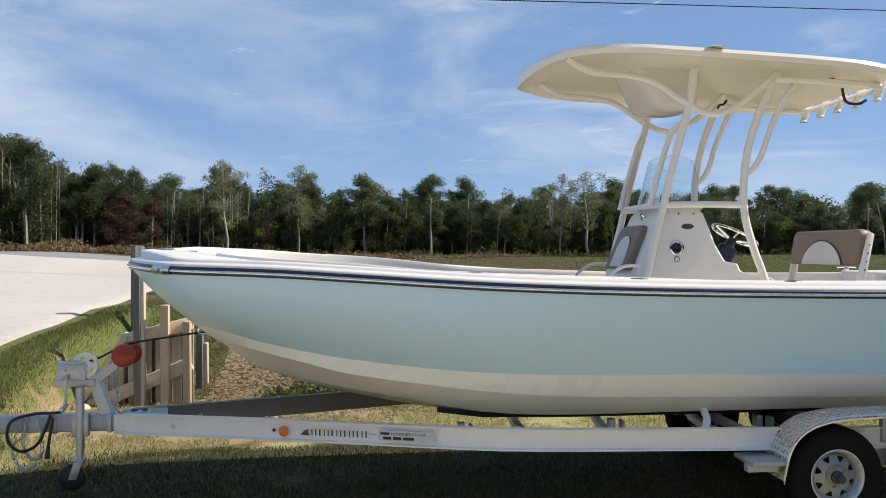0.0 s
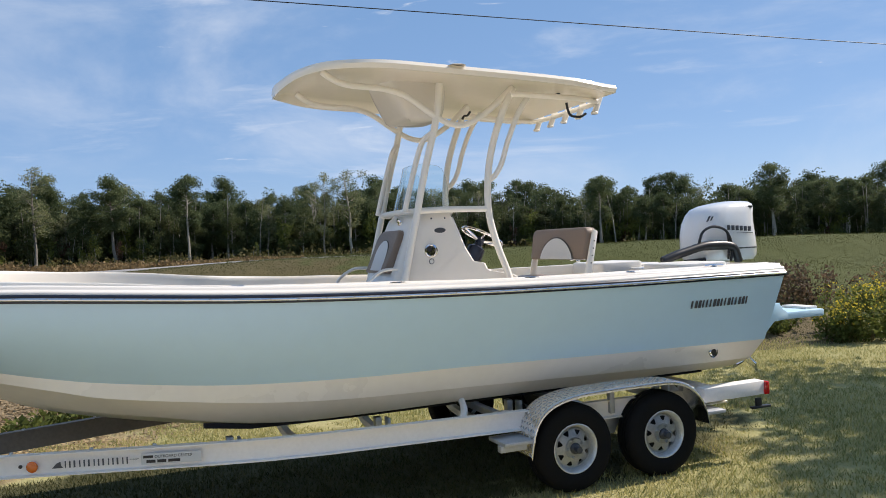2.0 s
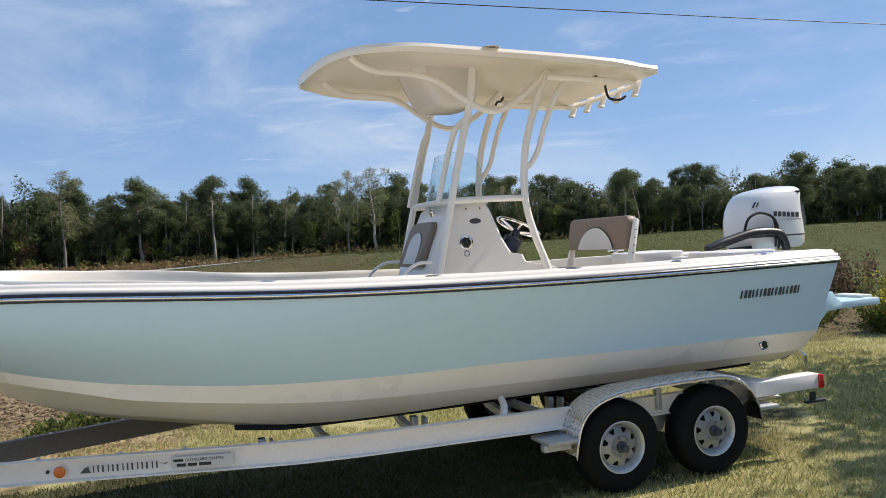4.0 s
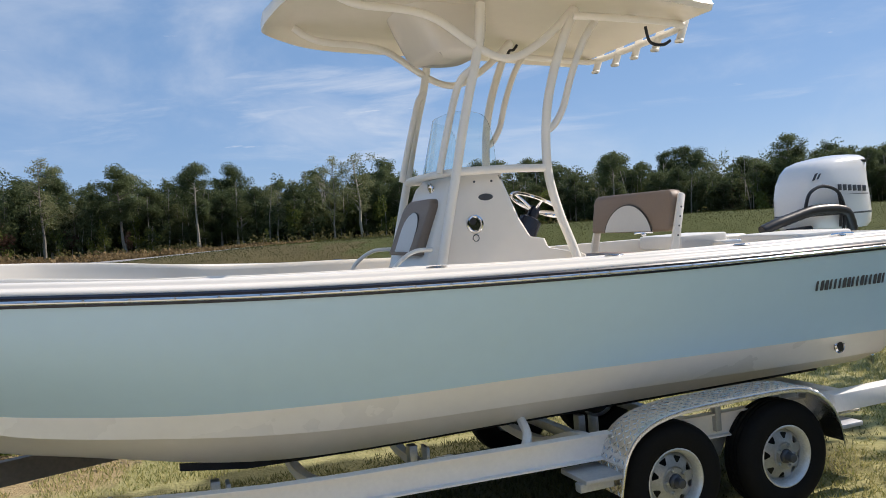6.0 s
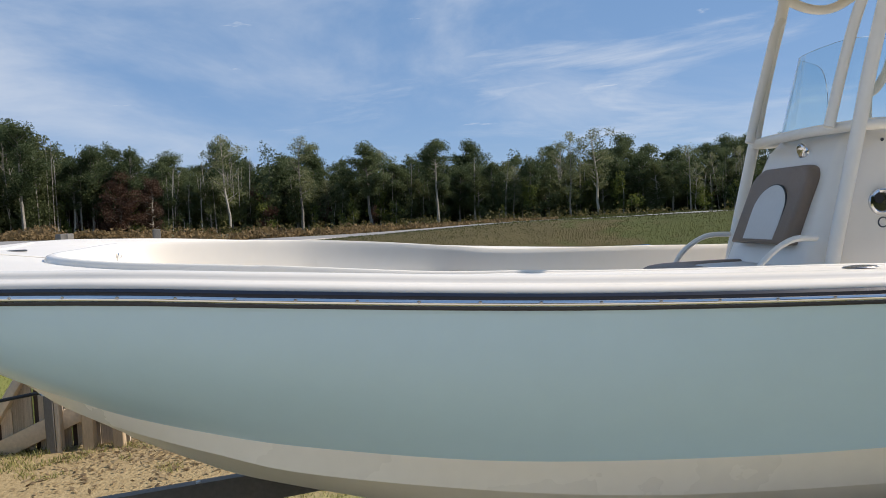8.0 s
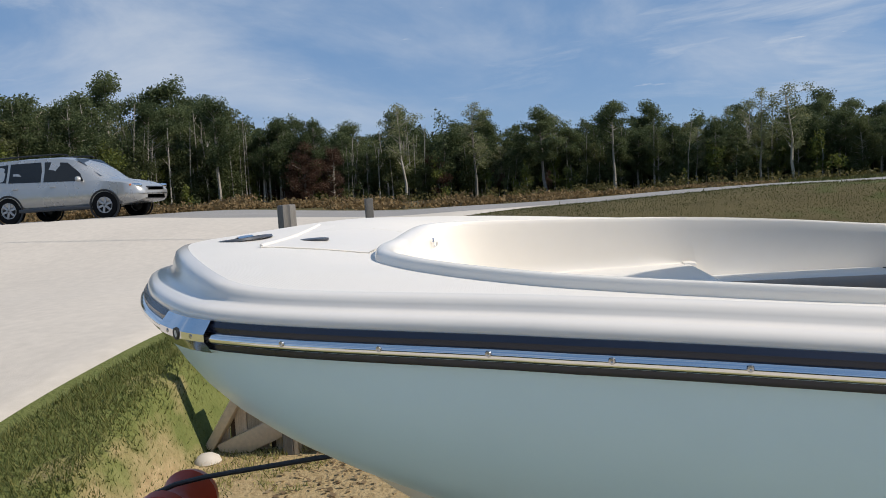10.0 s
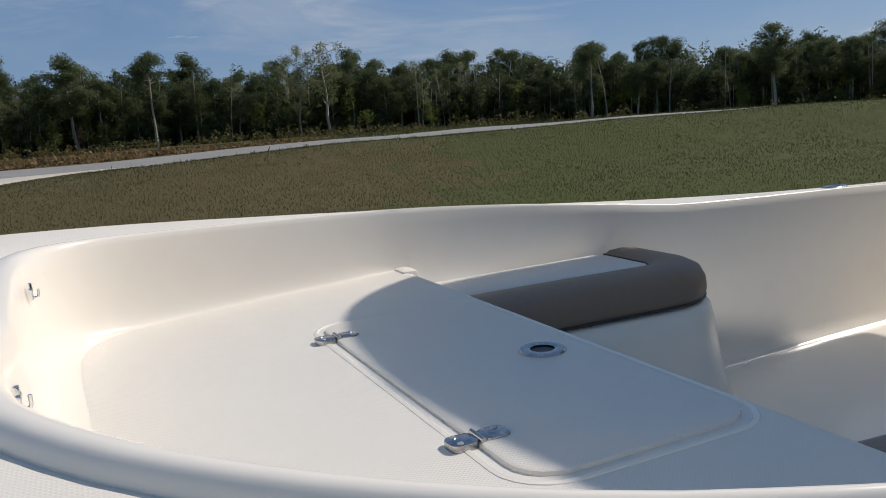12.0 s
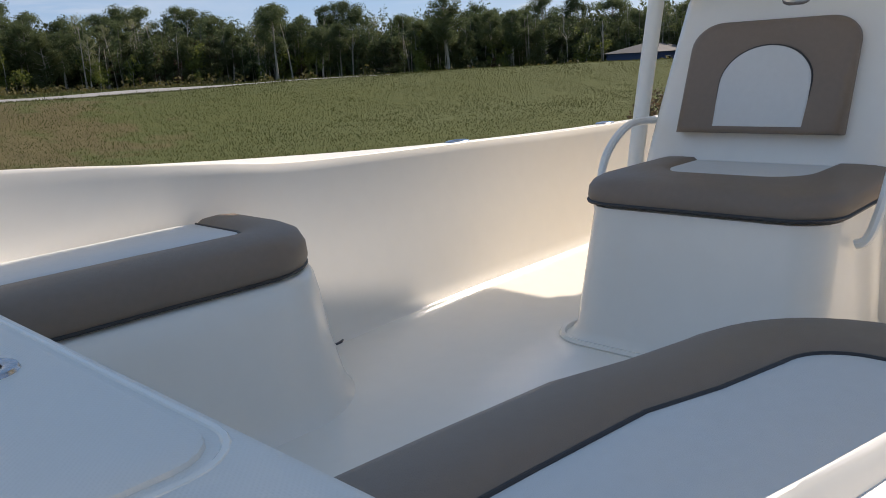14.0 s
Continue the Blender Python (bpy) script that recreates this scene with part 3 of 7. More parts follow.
# unseen tree belt, added away from the road to darken reflections in the boat
cs, rs = [], []
for i in range(260):
    x, y = -34 + 84 * rng.random(), -33 - 7 * rng.random()
    tall = 5 + 5.5 * rng.random()
    for f in (0.2, 0.5, 0.8):
        cs.append((x + rng.normal() * 0.8, y, land(x, y) + tall * f))
        rs.append((1.9, 1.9, tall * 0.24))
lv, lf = leaf_cloud(rng, cs, rs, 60000, 0.34)
tagged(raw("tree_belt", lv, lf, LEAF_DARK), "unseen dark belt of trees, added behind the yard to darken reflections", "trees", kind="stuff")

# young trees and saplings crowd the foot of the wood
def sapling_row(count, leaf, name, label, near, far, share0, share1, leaves, size):
    cs, rs, stems = [], [], []
    for i in range(count):
        b = -42 + 128 * rng.random()
        dist = wood_far(b) + near + (far - near) * rng.random()
        a = radians(b)
        x, y = 1.5 + dist * math.sin(a), -3 + dist * math.cos(a)
        g = land(x, y)
        tall = wood_top(b) * (share0 + (share1 - share0) * rng.random() ** 1.4)
        wide = tall * (0.14 + 0.10 * rng.random())
        for j in range(5):
            f = 0.18 + 0.74 * (j + rng.random()) / 5
            k2 = wide * math.sin(math.pi * (0.2 + 0.72 * f))
            cs.append((x + rng.normal() * wide * 0.5, y + rng.normal() * wide * 0.5, g + tall * f))
            rs.append((k2 * 0.8, k2 * 0.8, tall * 0.13))
        stems.append(tube([(x, y, g - 0.1), (x + rng.normal() * 0.2, y, g + tall * 0.5), (x + rng.normal() * 0.4, y, g + tall * 0.9)], [0.06, 0.045, 0.015], 4, 1, caps=False))
    lv, lf = leaf_cloud(rng, cs, rs, leaves, size)
    ob = raw(name, lv, lf, leaf)
    tagged(ob, label, "saplings", kind="stuff")
    tagged(part(name + "_stems", joined(*stems), BARK, None), "thin grey stems of " + name.replace("_", " "), "stems", kind="stuff")


sapling_row(300, LEAF_OAK, "green_saplings", "crowded green saplings at the foot of the wood", -1, 8, 0.25, 0.68, 170000, 0.15)
sapling_row(260, LEAF_PINE, "young_pines", "close-grown young pines filling the wood's edge", 2, 12, 0.6, 0.98, 260000, 0.14)
sapling_row(110, LEAF_WEED, "yellowish_saplings", "yellow-green saplings at the foot of the wood", -2, 4, 0.18, 0.62, 52000, 0.14)
sapling_row(45, LEAF_RUST, "russet_saplings", "russet saplings at the foot of the wood", -2, 4, 0.15, 0.5, 16000, 0.14)
# slender pale trunks that show before the shade of the wood
trunks = []
for i in range(260):
    b = -42 + 128 * rng.random() if i < 170 else -42 + 34 * rng.random()
    dist = wood_far(b) - 1 + 7 * rng.random()
    a = radians(b)
    x, y = 1.5 + dist * math.sin(a), -3 + dist * math.cos(a)
    g, tall = land(x, y), wood_top(b) * (0.45 + 0.4 * rng.random())
    r = 0.05 + 0.07 * rng.random()
    dx = rng.normal() * 0.5
    trunks.append(tube([(x, y, g - 0.1), (x + dx * 0.3, y, g + tall * 0.5), (x + dx, y, g + tall)], [r, r * 0.75, r * 0.3], 5, 2, caps=False))
    for j in range(3):
        f = 0.5 + 0.45 * rng.random()
        p = Vector((x + dx * f, y, g + tall * f))
        trunks.append(tube([p, p + Vector((rng.normal() * 0.7, rng.normal() * 0.5, 0.7 + 0.8 * rng.random()))], [r * 0.35, r * 0.1], 4, 0, caps=False))
tagged(part("slender_trunks", joined(*trunks), BARK_PALE, None), "slender pale trunks along the wood's edge", "tree trunks", kind="stuff")

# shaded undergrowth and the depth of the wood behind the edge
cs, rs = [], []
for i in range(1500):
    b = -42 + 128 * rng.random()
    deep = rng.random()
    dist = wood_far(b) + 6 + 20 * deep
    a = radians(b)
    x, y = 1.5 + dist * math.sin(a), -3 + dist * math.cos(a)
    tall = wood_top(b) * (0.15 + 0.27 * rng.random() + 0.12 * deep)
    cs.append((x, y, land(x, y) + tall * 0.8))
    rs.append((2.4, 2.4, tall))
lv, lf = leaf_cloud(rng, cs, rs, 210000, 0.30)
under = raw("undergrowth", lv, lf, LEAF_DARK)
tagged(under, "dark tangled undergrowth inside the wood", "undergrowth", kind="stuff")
cs, rs = [], []
for i in range(420):
    b = -42 + 128 * rng.random()
    dist = wood_far(b) - 3 - 7 * rng.random()
    a = radians(b)
    x, y = 1.5 + dist * math.sin(a), -3 + dist * math.cos(a)
    tall = 0.4 + 1.1 * rng.random() ** 2
    cs.append((x, y, land(x, y) + tall * 0.5))
    rs.append((1.1, 1.1, tall))
lv, lf = leaf_cloud(rng, cs, rs, 16000, 0.2)
scrub = raw("scrub", lv, lf, LEAF_BUSH)
cs, rs = [], []
for i in range(420):
    x = -46 + 54 * rng.random()
    y = road_y(x) + 3.6 + 4.0 * rng.random()
    tall = (0.10 + 0.26 * rng.random() ** 2) * (1 - 0.7 * sstep(x, -4, 8))
    cs.append((x, y, land(x, y) + tall * 0.5))
    rs.append((0.5, 0.4, tall * 0.8))
lv, lf = leaf_cloud(rng, cs, rs, 52000, 0.06)
tagged(raw("roadside_weeds", lv, lf, DRY_WEED), "low dry brown weeds along the road's far verge", "weeds", kind="stuff")
tagged(scrub, "brownish scrub along the foot of the wood", "scrub", kind="stuff")


# ---- the boat ----
boat = thing("boat", (3.4, 0, 0.72), "light blue and white centre-console fishing boat on a trailer", "boat")
rail_z = soft_curve([(-0.12, 1.835), (0.4, 1.803), (1.1, 1.779), (1.63, 1.746), (2.65, 1.68), (3.8, 1.635), (5.25, 1.605), (7.15, 1.595)])
cap_z = soft_curve([(-0.12, 1.95), (0.33, 1.937), (0.63, 1.922), (1.1, 1.895), (1.65, 1.862), (2.2, 1.81), (2.45, 1.79), (2.75, 1.765), (3.5, 1.738), (4.6, 1.702), (7.15, 1.685)])
HEEL = 0.02


def cap_h(x, y):
    """Top of the cap, which lists a little to port."""
    return cap_z(x) + HEEL * y


# half plan of the sheer, from the stem aft
sheer_line = smooth_line([(-0.03, -0.16, 0), (-0.055, 0, 0), (-0.03, 0.16, 0), (0.06, 0.36, 0), (0.172, 0.55, 0), (0.315, 0.735, 0), (0.42, 0.815, 0), (0.61, 0.89, 0), (0.80, 0.945, 0), (0.97, 0.99, 0), (1.14, 1.035, 0), (1.63, 1.12, 0), (2.2, 1.17, 0), (2.9, 1.197, 0),
                          (3.8, 1.205, 0), (5.2, 1.2, 0), (6.2, 1.187, 0), (7.15, 1.17, 0)], 10)[10:]
sheer_len = [0.0]
for a, b in zip(sheer_line, sheer_line[1:]):
    sheer_len.append(sheer_len[-1] + (b - a).length)
sheer_x, sheer_y = [p.x for p in sheer_line], [p.y for p in sheer_line]


def rail_at(u):
    """Point of the sheer in plan, u from 0 at the stem to 1 at the transom."""
    d = sheer_len[-1] * u
    return float(np.interp(d, sheer_len, sheer_x)), float(np.interp(d, sheer_len, sheer_y))


def rail_y(x):
    return float(np.interp(x, sheer_x, sheer_y))


# plan of the cockpit opening, from the middle of its forward edge aft, to port and to starboard
well_lines = {
    -1: smooth_line([(0.662, 0.15, 0), (0.66, 0, 0), (0.658, -0.18, 0), (0.685, -0.335, 0), (0.725, -0.425, 0), (0.785, -0.515, 0), (0.84, -0.578, 0), (0.905, -0.64, 0), (0.98, -0.70, 0), (1.075, -0.762, 0), (1.16, -0.803, 0), (1.34, -0.872, 0), (1.6, -0.94, 0), (2.1, -0.99, 0), (3.2, -1.005, 0), (5.0, -1.0, 0), (7.1, -0.98, 0)], 10)[10:],
    1: smooth_line([(0.662, -0.15, 0), (0.66, 0, 0), (0.652, 0.2, 0), (0.645, 0.42, 0), (0.652, 0.56, 0), (0.685, 0.655, 0), (0.745, 0.72, 0), (0.83, 0.765, 0), (0.94, 0.805, 0), (1.1, 0.85, 0), (1.32, 0.90, 0), (1.6, 0.95, 0), (2.1, 0.99, 0), (3.2, 1.005, 0), (5.0, 1.0, 0), (7.1, 0.98, 0)], 10)[10:],
}
well_len = {}
for side, line in well_lines.items():
    well_len[side] = [0.0]
    for a, b in zip(line, line[1:]):
        well_len[side].append(well_len[side][-1] + (b - a).length)


def well_y(x):
    return float(np.interp(x, [p.x for p in well_lines[1]][24:], [p.y for p in well_lines[1]][24:]))


blue_z = soft_curve([(0.36, 1.405), (0.5, 1.38), (0.7, 1.34), (1.0, 1.268), (1.33, 1.206), (1.64, 1.16), (2.4, 1.083), (3.3, 1.045), (4.2, 1.037), (5.5, 1.014), (7.1, 0.999)])
blue_y = soft_curve([(0.36, 0.0), (0.40, 0.14), (0.5, 0.26), (0.7, 0.39), (1.0, 0.525), (1.64, 0.71), (2.4, 0.845), (3.3, 0.90), (4.2, 0.92), (5.5, 0.96), (7.1, 1.01)])
chine_z = soft_curve([(0.47, 1.315), (0.68, 1.262), (0.9, 1.212), (1.12, 1.166), (1.33, 1.12), (1.6, 1.058), (2.15, 0.982), (2.7, 0.918), (3.3, 0.878), (4.3, 0.856), (5.9, 0.825), (7.1, 0.822)])
chine_y = soft_curve([(0.47, 0.0), (0.53, 0.15), (0.68, 0.28), (0.9, 0.42), (1.2, 0.56), (1.6, 0.675), (2.15, 0.763), (2.7, 0.80), (3.3, 0.805), (4.3, 0.805), (5.9, 0.83), (7.1, 0.875)])
low_z = soft_curve([(0.82, 1.065), (1.0, 1.03), (1.15, 0.993), (1.4, 0.94), (2.0, 0.846), (2.4, 0.775), (2.8, 0.732), (3.3, 0.721), (4.3, 0.73), (7.0, 0.735)])
low_y = soft_curve([(0.82, 0.0), (1.0, 0.13), (1.15, 0.21), (1.4, 0.33), (2.0, 0.52), (2.4, 0.59), (2.8, 0.625), (3.3, 0.65), (4.3, 0.68), (7.0, 0.70)])
keel_z = soft_curve([(1.07, 0.955), (1.3, 0.88), (1.6, 0.806), (2.23, 0.68), (3.0, 0.60), (7.0, 0.56)])


def hull_line(name, u):
    """A fore-and-aft line of the hull at u from the stem (0) to the transom (1)."""
    w = u ** 1.7
    if name == "rail":
        x, y = rail_at(u ** 1.25)
        return Vector((x, y, rail_z(x) - 0.02))
    if name == "blue":
        x = 0.36 + 6.69 * w
        return Vector((x, blue_y(x), blue_z(x)))
    if name == "chine":
        x = 0.47 + 6.53 * w
        return Vector((x, chine_y(x), chine_z(x)))
    if name == "low":
        x = 0.82 + 6.13 * w
        return Vector((x, low_y(x), low_z(x)))
    x = 1.07 + 5.85 * w
    return Vector((x, 0, keel_z(x)))


def side_y(x, z):
    a, b = Vector((0, rail_y(x), rail_z(x) - 0.02)), Vector((0, blue_y(x), blue_z(x)))
    f = (a.z - z) / (a.z - b.z)
    return a.y + (b.y - a.y) * f


US = [i / 56 for i in range(57)]


def hull_skin(top, bottom, n, hollow=0.0):
    rows = []
    for u in US:
        a, b = hull_line(top, u), hull_line(bottom, u)
        bend = hollow * max(0.0, 1 - u * 1.5)
        half = []
        for j in range(n + 1):
            f = j / n
            p = a.lerp(b, f)
            p.y = max(0.0, p.y - bend * math.sin(math.pi * f) * min(1.0, p.y * 3))
            half.append(p)
        rows.append(half)
    port = [[Vector((p.x, -p.y, p.z)) for p in r] for r in rows]
    return joined(grid(rows), grid(port))


part("hull_topside", hull_skin("rail", "blue", 8, -0.17), BLUE, boat, "light blue gelcoat hull side", 60)
part("hull_band", hull_skin("blue", "chine", 3), BAND, boat, "white band below the blue side", 60)
part("hull_bottom", joined(hull_skin("chine", "low", 3), hull_skin("low", "keel", 4)), BOTTOM, boat, "cream hull bottom", 50)
# transom, a raked panel between the two sides
ends = [hull_line(n, 1.0) for n in ("rail", "blue", "chine", "low", "keel")]
bm = bmesh.new()
ring = [bm.verts.new(p) for p in ends] + [bm.verts.new((p.x, -p.y, p.z)) for p in ends[-2::-1]]
bm.faces.new(ring)
part("transom", bm, BLUE, boat)


def side_param(n):
    """Stations round the sheer from the port quarter over the stem to the starboard quarter."""
    half = [(i / n) ** 1.0 for i in range(n + 1)]
    return [(-1, u) for u in reversed(half)] + [(1, u) for u in half[1:]]


def sheer(side, u):
    x, y = rail_at(u ** 1.25)
    return Vector((x, side * y, rail_z(x)))


def sheer_out(side, u):
    a, b = sheer(side, max(0.0, u - 0.004)), sheer(side, min(1.0, u + 0.004))
    if u < 0.004:
        return Vector((-1, 0, 0))
    d = (b - a).normalized()
    n = Vector((d.y, -d.x, 0)) * (-side)
    return n.normalized()


def sweep_sheer(profile, n=72, tail=1.0):
    rows = []
    for side, u in side_param(n):
        p, o = sheer(side, u), sheer_out(side, u)
        rows.append([p + o * d + Vector((0, 0, h)) for d, h in profile])
    return grid(rows)


part("rub_rail", sweep_sheer([(-0.012, 0.028), (0.008, 0.027), (0.016, 0.018), (0.017, -0.018), (0.011, -0.027), (-0.012, -0.029)]), NAVY, boat, "navy rubber rub rail")
part("rail_insert", sweep_sheer([(0.0145 + 0.013 * math.cos(radians(a)), -0.003 + 0.0115 * math.sin(radians(a))) for a in range(90, -91, -15)]), CHROME, boat, "polished steel rub rail insert")


def opening(side, u):
    d = well_len[side][-1] * u ** 1.25
    return Vector((float(np.interp(d, well_len[side], [p.x for p in well_lines[side]])), float(np.interp(d, well_len[side], [p.y for p in well_lines[side]])), 0))


# the hull lists to port on its bunks, so the starboard edge of the foredeck stands higher
star_lift = soft_curve([(-0.1, 0.0), (0.1, 0.03), (0.3, 0.062), (0.5, 0.075), (0.8, 0.068), (1.2, 0.05), (1.9, 0.036), (2.6, 0.02), (3.4, 0.004), (4.6, -0.006), (7.2, -0.006)])


def wall_column(e, inward, zq, floor, side):
    """Points down the cockpit side from the coaming to the floor, ending in a rounded foot."""
    r = 0.055 if floor < 1.5 else 0.004 + 0.052 * (1 - sstep(e.x, 1.40, 1.58))
    low = zq - 0.03
    foot = min(0.0, side_y(e.x, 1.25) - 0.075 - abs(e.y)) if floor < 1.5 else 0.0
    pts = []
    for h in [low - floor - r - (low - floor - r) * (1 - f) for f in (0.0, 0.25, 0.5, 0.75, 1.0)][::-1]:
        pts.append((h + r, 0.0))
    for q in range(1, 7):
        a = radians(15 * q)
        pts.append((r - r * math.sin(a), r - r * math.cos(a)))
    out = []
    for h, d in pts:
        z = floor + h
        lean = 0.006 + 0.02 * (low - z) / max(0.1, low - floor) + d
        out.append(Vector((e.x + inward.x * lean, e.y + inward.y * lean + side * foot * min(1.0, max(0.0, (1.64 - z) / 0.45)), z)))
    return out


cap_rows, deck_rows, wall_fore, wall_aft, stations = [], [], [[], []], [[], []], [[], []]
fore_end = {side: min(np.linspace(0.1, 0.5, 4001), key=lambda u: abs(opening(side, u).x - 1.60)) for side in (-1, 1)}
for side, u in side_param(96):
    if abs(u - fore_end[side]) <= 0.5 / 96:
        u = float(fore_end[side])
    p, o, q = sheer(side, u), sheer_out(side, u), opening(side, u)
    zq = cap_z(q.x)
    high = 0.032 * sstep(-p.x, -0.55, 0.0)
    lift = star_lift(p.x) * sstep(p.y, -0.25, 0.6)
    set_in = 1 + 0.45 * sstep(-p.x, -0.55, -0.1)
    cap_rows.append([p + o * d * (set_in if d < -0.02 else 1) + Vector((0, 0, h + (high + lift) * sstep(h, 0.05, 0.078))) for d, h in (
        (-0.006, 0.022), (0.004, 0.027), (0.0045, 0.036), (-0.001, 0.045), (-0.011, 0.0505), (-0.024, 0.0525), (-0.034, 0.0545), (-0.0395, 0.0585), (-0.043, 0.066), (-0.048, 0.0735), (-0.056, 0.0785), (-0.07, 0.0815))])
    a = p - o * 0.07 * set_in
    ze = p.z + 0.0815 + high + lift
    zq += HEEL * q.y * (1 - sstep(q.x, 2.0, 2.8))
    bead = 0.024 - 0.019 * sstep(q.x, 1.4, 2.7)
    zq -= bead
    roll = 0.056 - 0.012 * sstep(q.x, 1.2, 2.2)
    inward = Vector((q.x - a.x, q.y - a.y, 0))
    room = inward.length
    inward.normalize()
    edge = 1 - min(0.5, (roll - 0.001) / room)
    deck_rows.append([Vector((a.x + inward.x * room * f * edge, a.y + inward.y * room * f * edge, ze + (zq - ze) * (1 - (1 - f) ** 1.6) + 0.022 * math.sin(math.pi * f) * (1 - sstep(p.x, 0.3, 0.9)))) for f in (0, 0.08, 0.2, 0.45, 0.72, 1.0)])
    e = Vector((q.x, q.y, zq))
    crest = [e - inward * roll, e - inward * roll * 0.93 + Vector((0, 0, bead * 0.5)), e - inward * roll * 0.8 + Vector((0, 0, bead * 0.86)), e - inward * roll * 0.6 + Vector((0, 0, bead)), e - inward * roll * 0.32 + Vector((0, 0, bead * 0.96)),
             e - inward * roll * 0.1 + Vector((0, 0, bead * 0.72)), e + inward * 0.003 + Vector((0, 0, bead * 0.2)), e + inward * 0.006 - Vector((0, 0, 0.03))]
    k = 0 if side < 0 else 1
    stations[k].append((crest, e, inward, zq, q.x))
for k, side in ((0, -1), (1, 1)):
    meet = min(range(len(stations[k])), key=lambda i: abs(stations[k][i][4] - 1.60))
    for i, (crest, e, inward, zq, x) in enumerate(stations[k]):
        ahead = i - meet if k == 0 else meet - i
        if ahead >= 0:
            wall_fore[k].append(crest + wall_column(e, inward, zq, 1.706, side))
        if ahead <= 0:
            wall_aft[k].append(crest + wall_column(e, inward, zq, 1.185, side))
part("gunwale_lip", grid(cap_rows), WHITE, boat, "", 60)
part("side_deck", grid(deck_rows), NONSKID, boat, "white moulded anti-slip side deck", 60)
part("coaming", grid(wall_fore[0] + wall_fore[1]), LINER, boat, "white rounded coaming round the casting deck", 60)
for rows in wall_aft:
    part("cockpit_wall", grid(rows), LINER, boat, "white moulded cockpit side", 60)

# bow hatch, its seams and fittings
deck_tree = BVHTree.FromPolygons([p for r in deck_rows for p in r], [(i * 6 + j, i * 6 + j + 1, i * 6 + 7 + j, i * 6 + 6 + j) for i in range(len(deck_rows) - 1) for j in range(5)])


def deck_h(x, y):
    """Height of the moulded deck at a place."""
    got = deck_tree.ray_cast(Vector((x, y, 3)), Vector((0, 0, -1)))
    return got[0].z if got[0] else cap_h(x, y) - 0.015


def oval_plate(a, b, c):
    bm = lathe([(0.0, 0.003), (0.8, 0.003), (1.0, 0.0015), (1.0, -0.004)], (0, 0, 0), "z", 24)
    bmesh.ops.scale(bm, vec=(a, b, 1.0), verts=bm.verts)
    bm.transform(Matrix.Translation(c))
    return bm


# the hatch fills the deck from a raised bead to the coaming, widening aft
hatch_rows = []
for f in np.linspace(0, 1, 7):
    y0, y1 = -0.275 + 0.075 * f, 0.44 + 0.01 * f
    x0 = 0.325 + 0.262 * f
    hatch_rows.append([Vector((x0 - 0.045 * g * (1 - f), y0 + (y1 - y0) * g, deck_h(x0, y0 + (y1 - y0) * g) + 0.0035)) for g in np.linspace(0, 1, 13)])
bow_hatch = part("bow_hatch", grid(hatch_rows), SMOOTH, boat, "flush smooth white bow locker hatch", 60)
part("hatch_bead", tube([p + Vector((0, 0, 0.001)) for p in hatch_rows[0]], 0.0034, 8, 0, 1.6), SMOOTH, boat, "raised bead before the bow hatch")
each("hatch_seam", [tube([r_[k2] - Vector((0, 0, 0.0015)) for r_ in hatch_rows], 0.0022, 6, 0) for k2 in (0, -1)], SMOOTH, boat)
part("latch", oval_plate(0.042, 0.042, (0.385, 0.0, deck_h(0.385, 0.0) + 0.004)), GREYP, bow_hatch, "round dark hatch latch")

def oval(a, b, rows_o, c):
    bm = lathe(rows_o, (0, 0, 0), "z", 32)
    bmesh.ops.scale(bm, vec=(a, b, 1.0), verts=bm.verts)
    bm.transform(Matrix.Translation(c) @ Matrix.Rotation(radians(-4), 4, "Y"))
    return bm


PX, PY = 0.17, 0.02
anchor = part("bow_cleat_plate", oval(0.075, 0.125, [(0.78, 0.001), (0.83, 0.004), (0.96, 0.003), (1.0, -0.003)], (PX, PY, deck_h(PX, PY))), GREYP, boat, "oval dark-rimmed bow cleat plate")
part("cleat_cup", oval(0.075, 0.125, [(0.0, 0.003), (0.80, 0.004)], (PX, PY, deck_h(PX, PY))), TYRE, anchor, "dark recess")
part("cleat_bar", tube([(PX, PY - 0.06, deck_h(PX, PY) + 0.003), (PX, PY, deck_h(PX, PY) + 0.004), (PX, PY + 0.06, deck_h(PX, PY) + 0.003)], 0.006, 8), CHROME, anchor)
# stainless nosing at each bow shoulder, then screws along the rail insert
probe = [(sheer(1, float(u)).x, float(u)) for u in np.linspace(0.01, 0.4, 400)]


def u_at(x):
    return float(np.interp(x, [q[0] for q in probe], [q[1] for q in probe]))


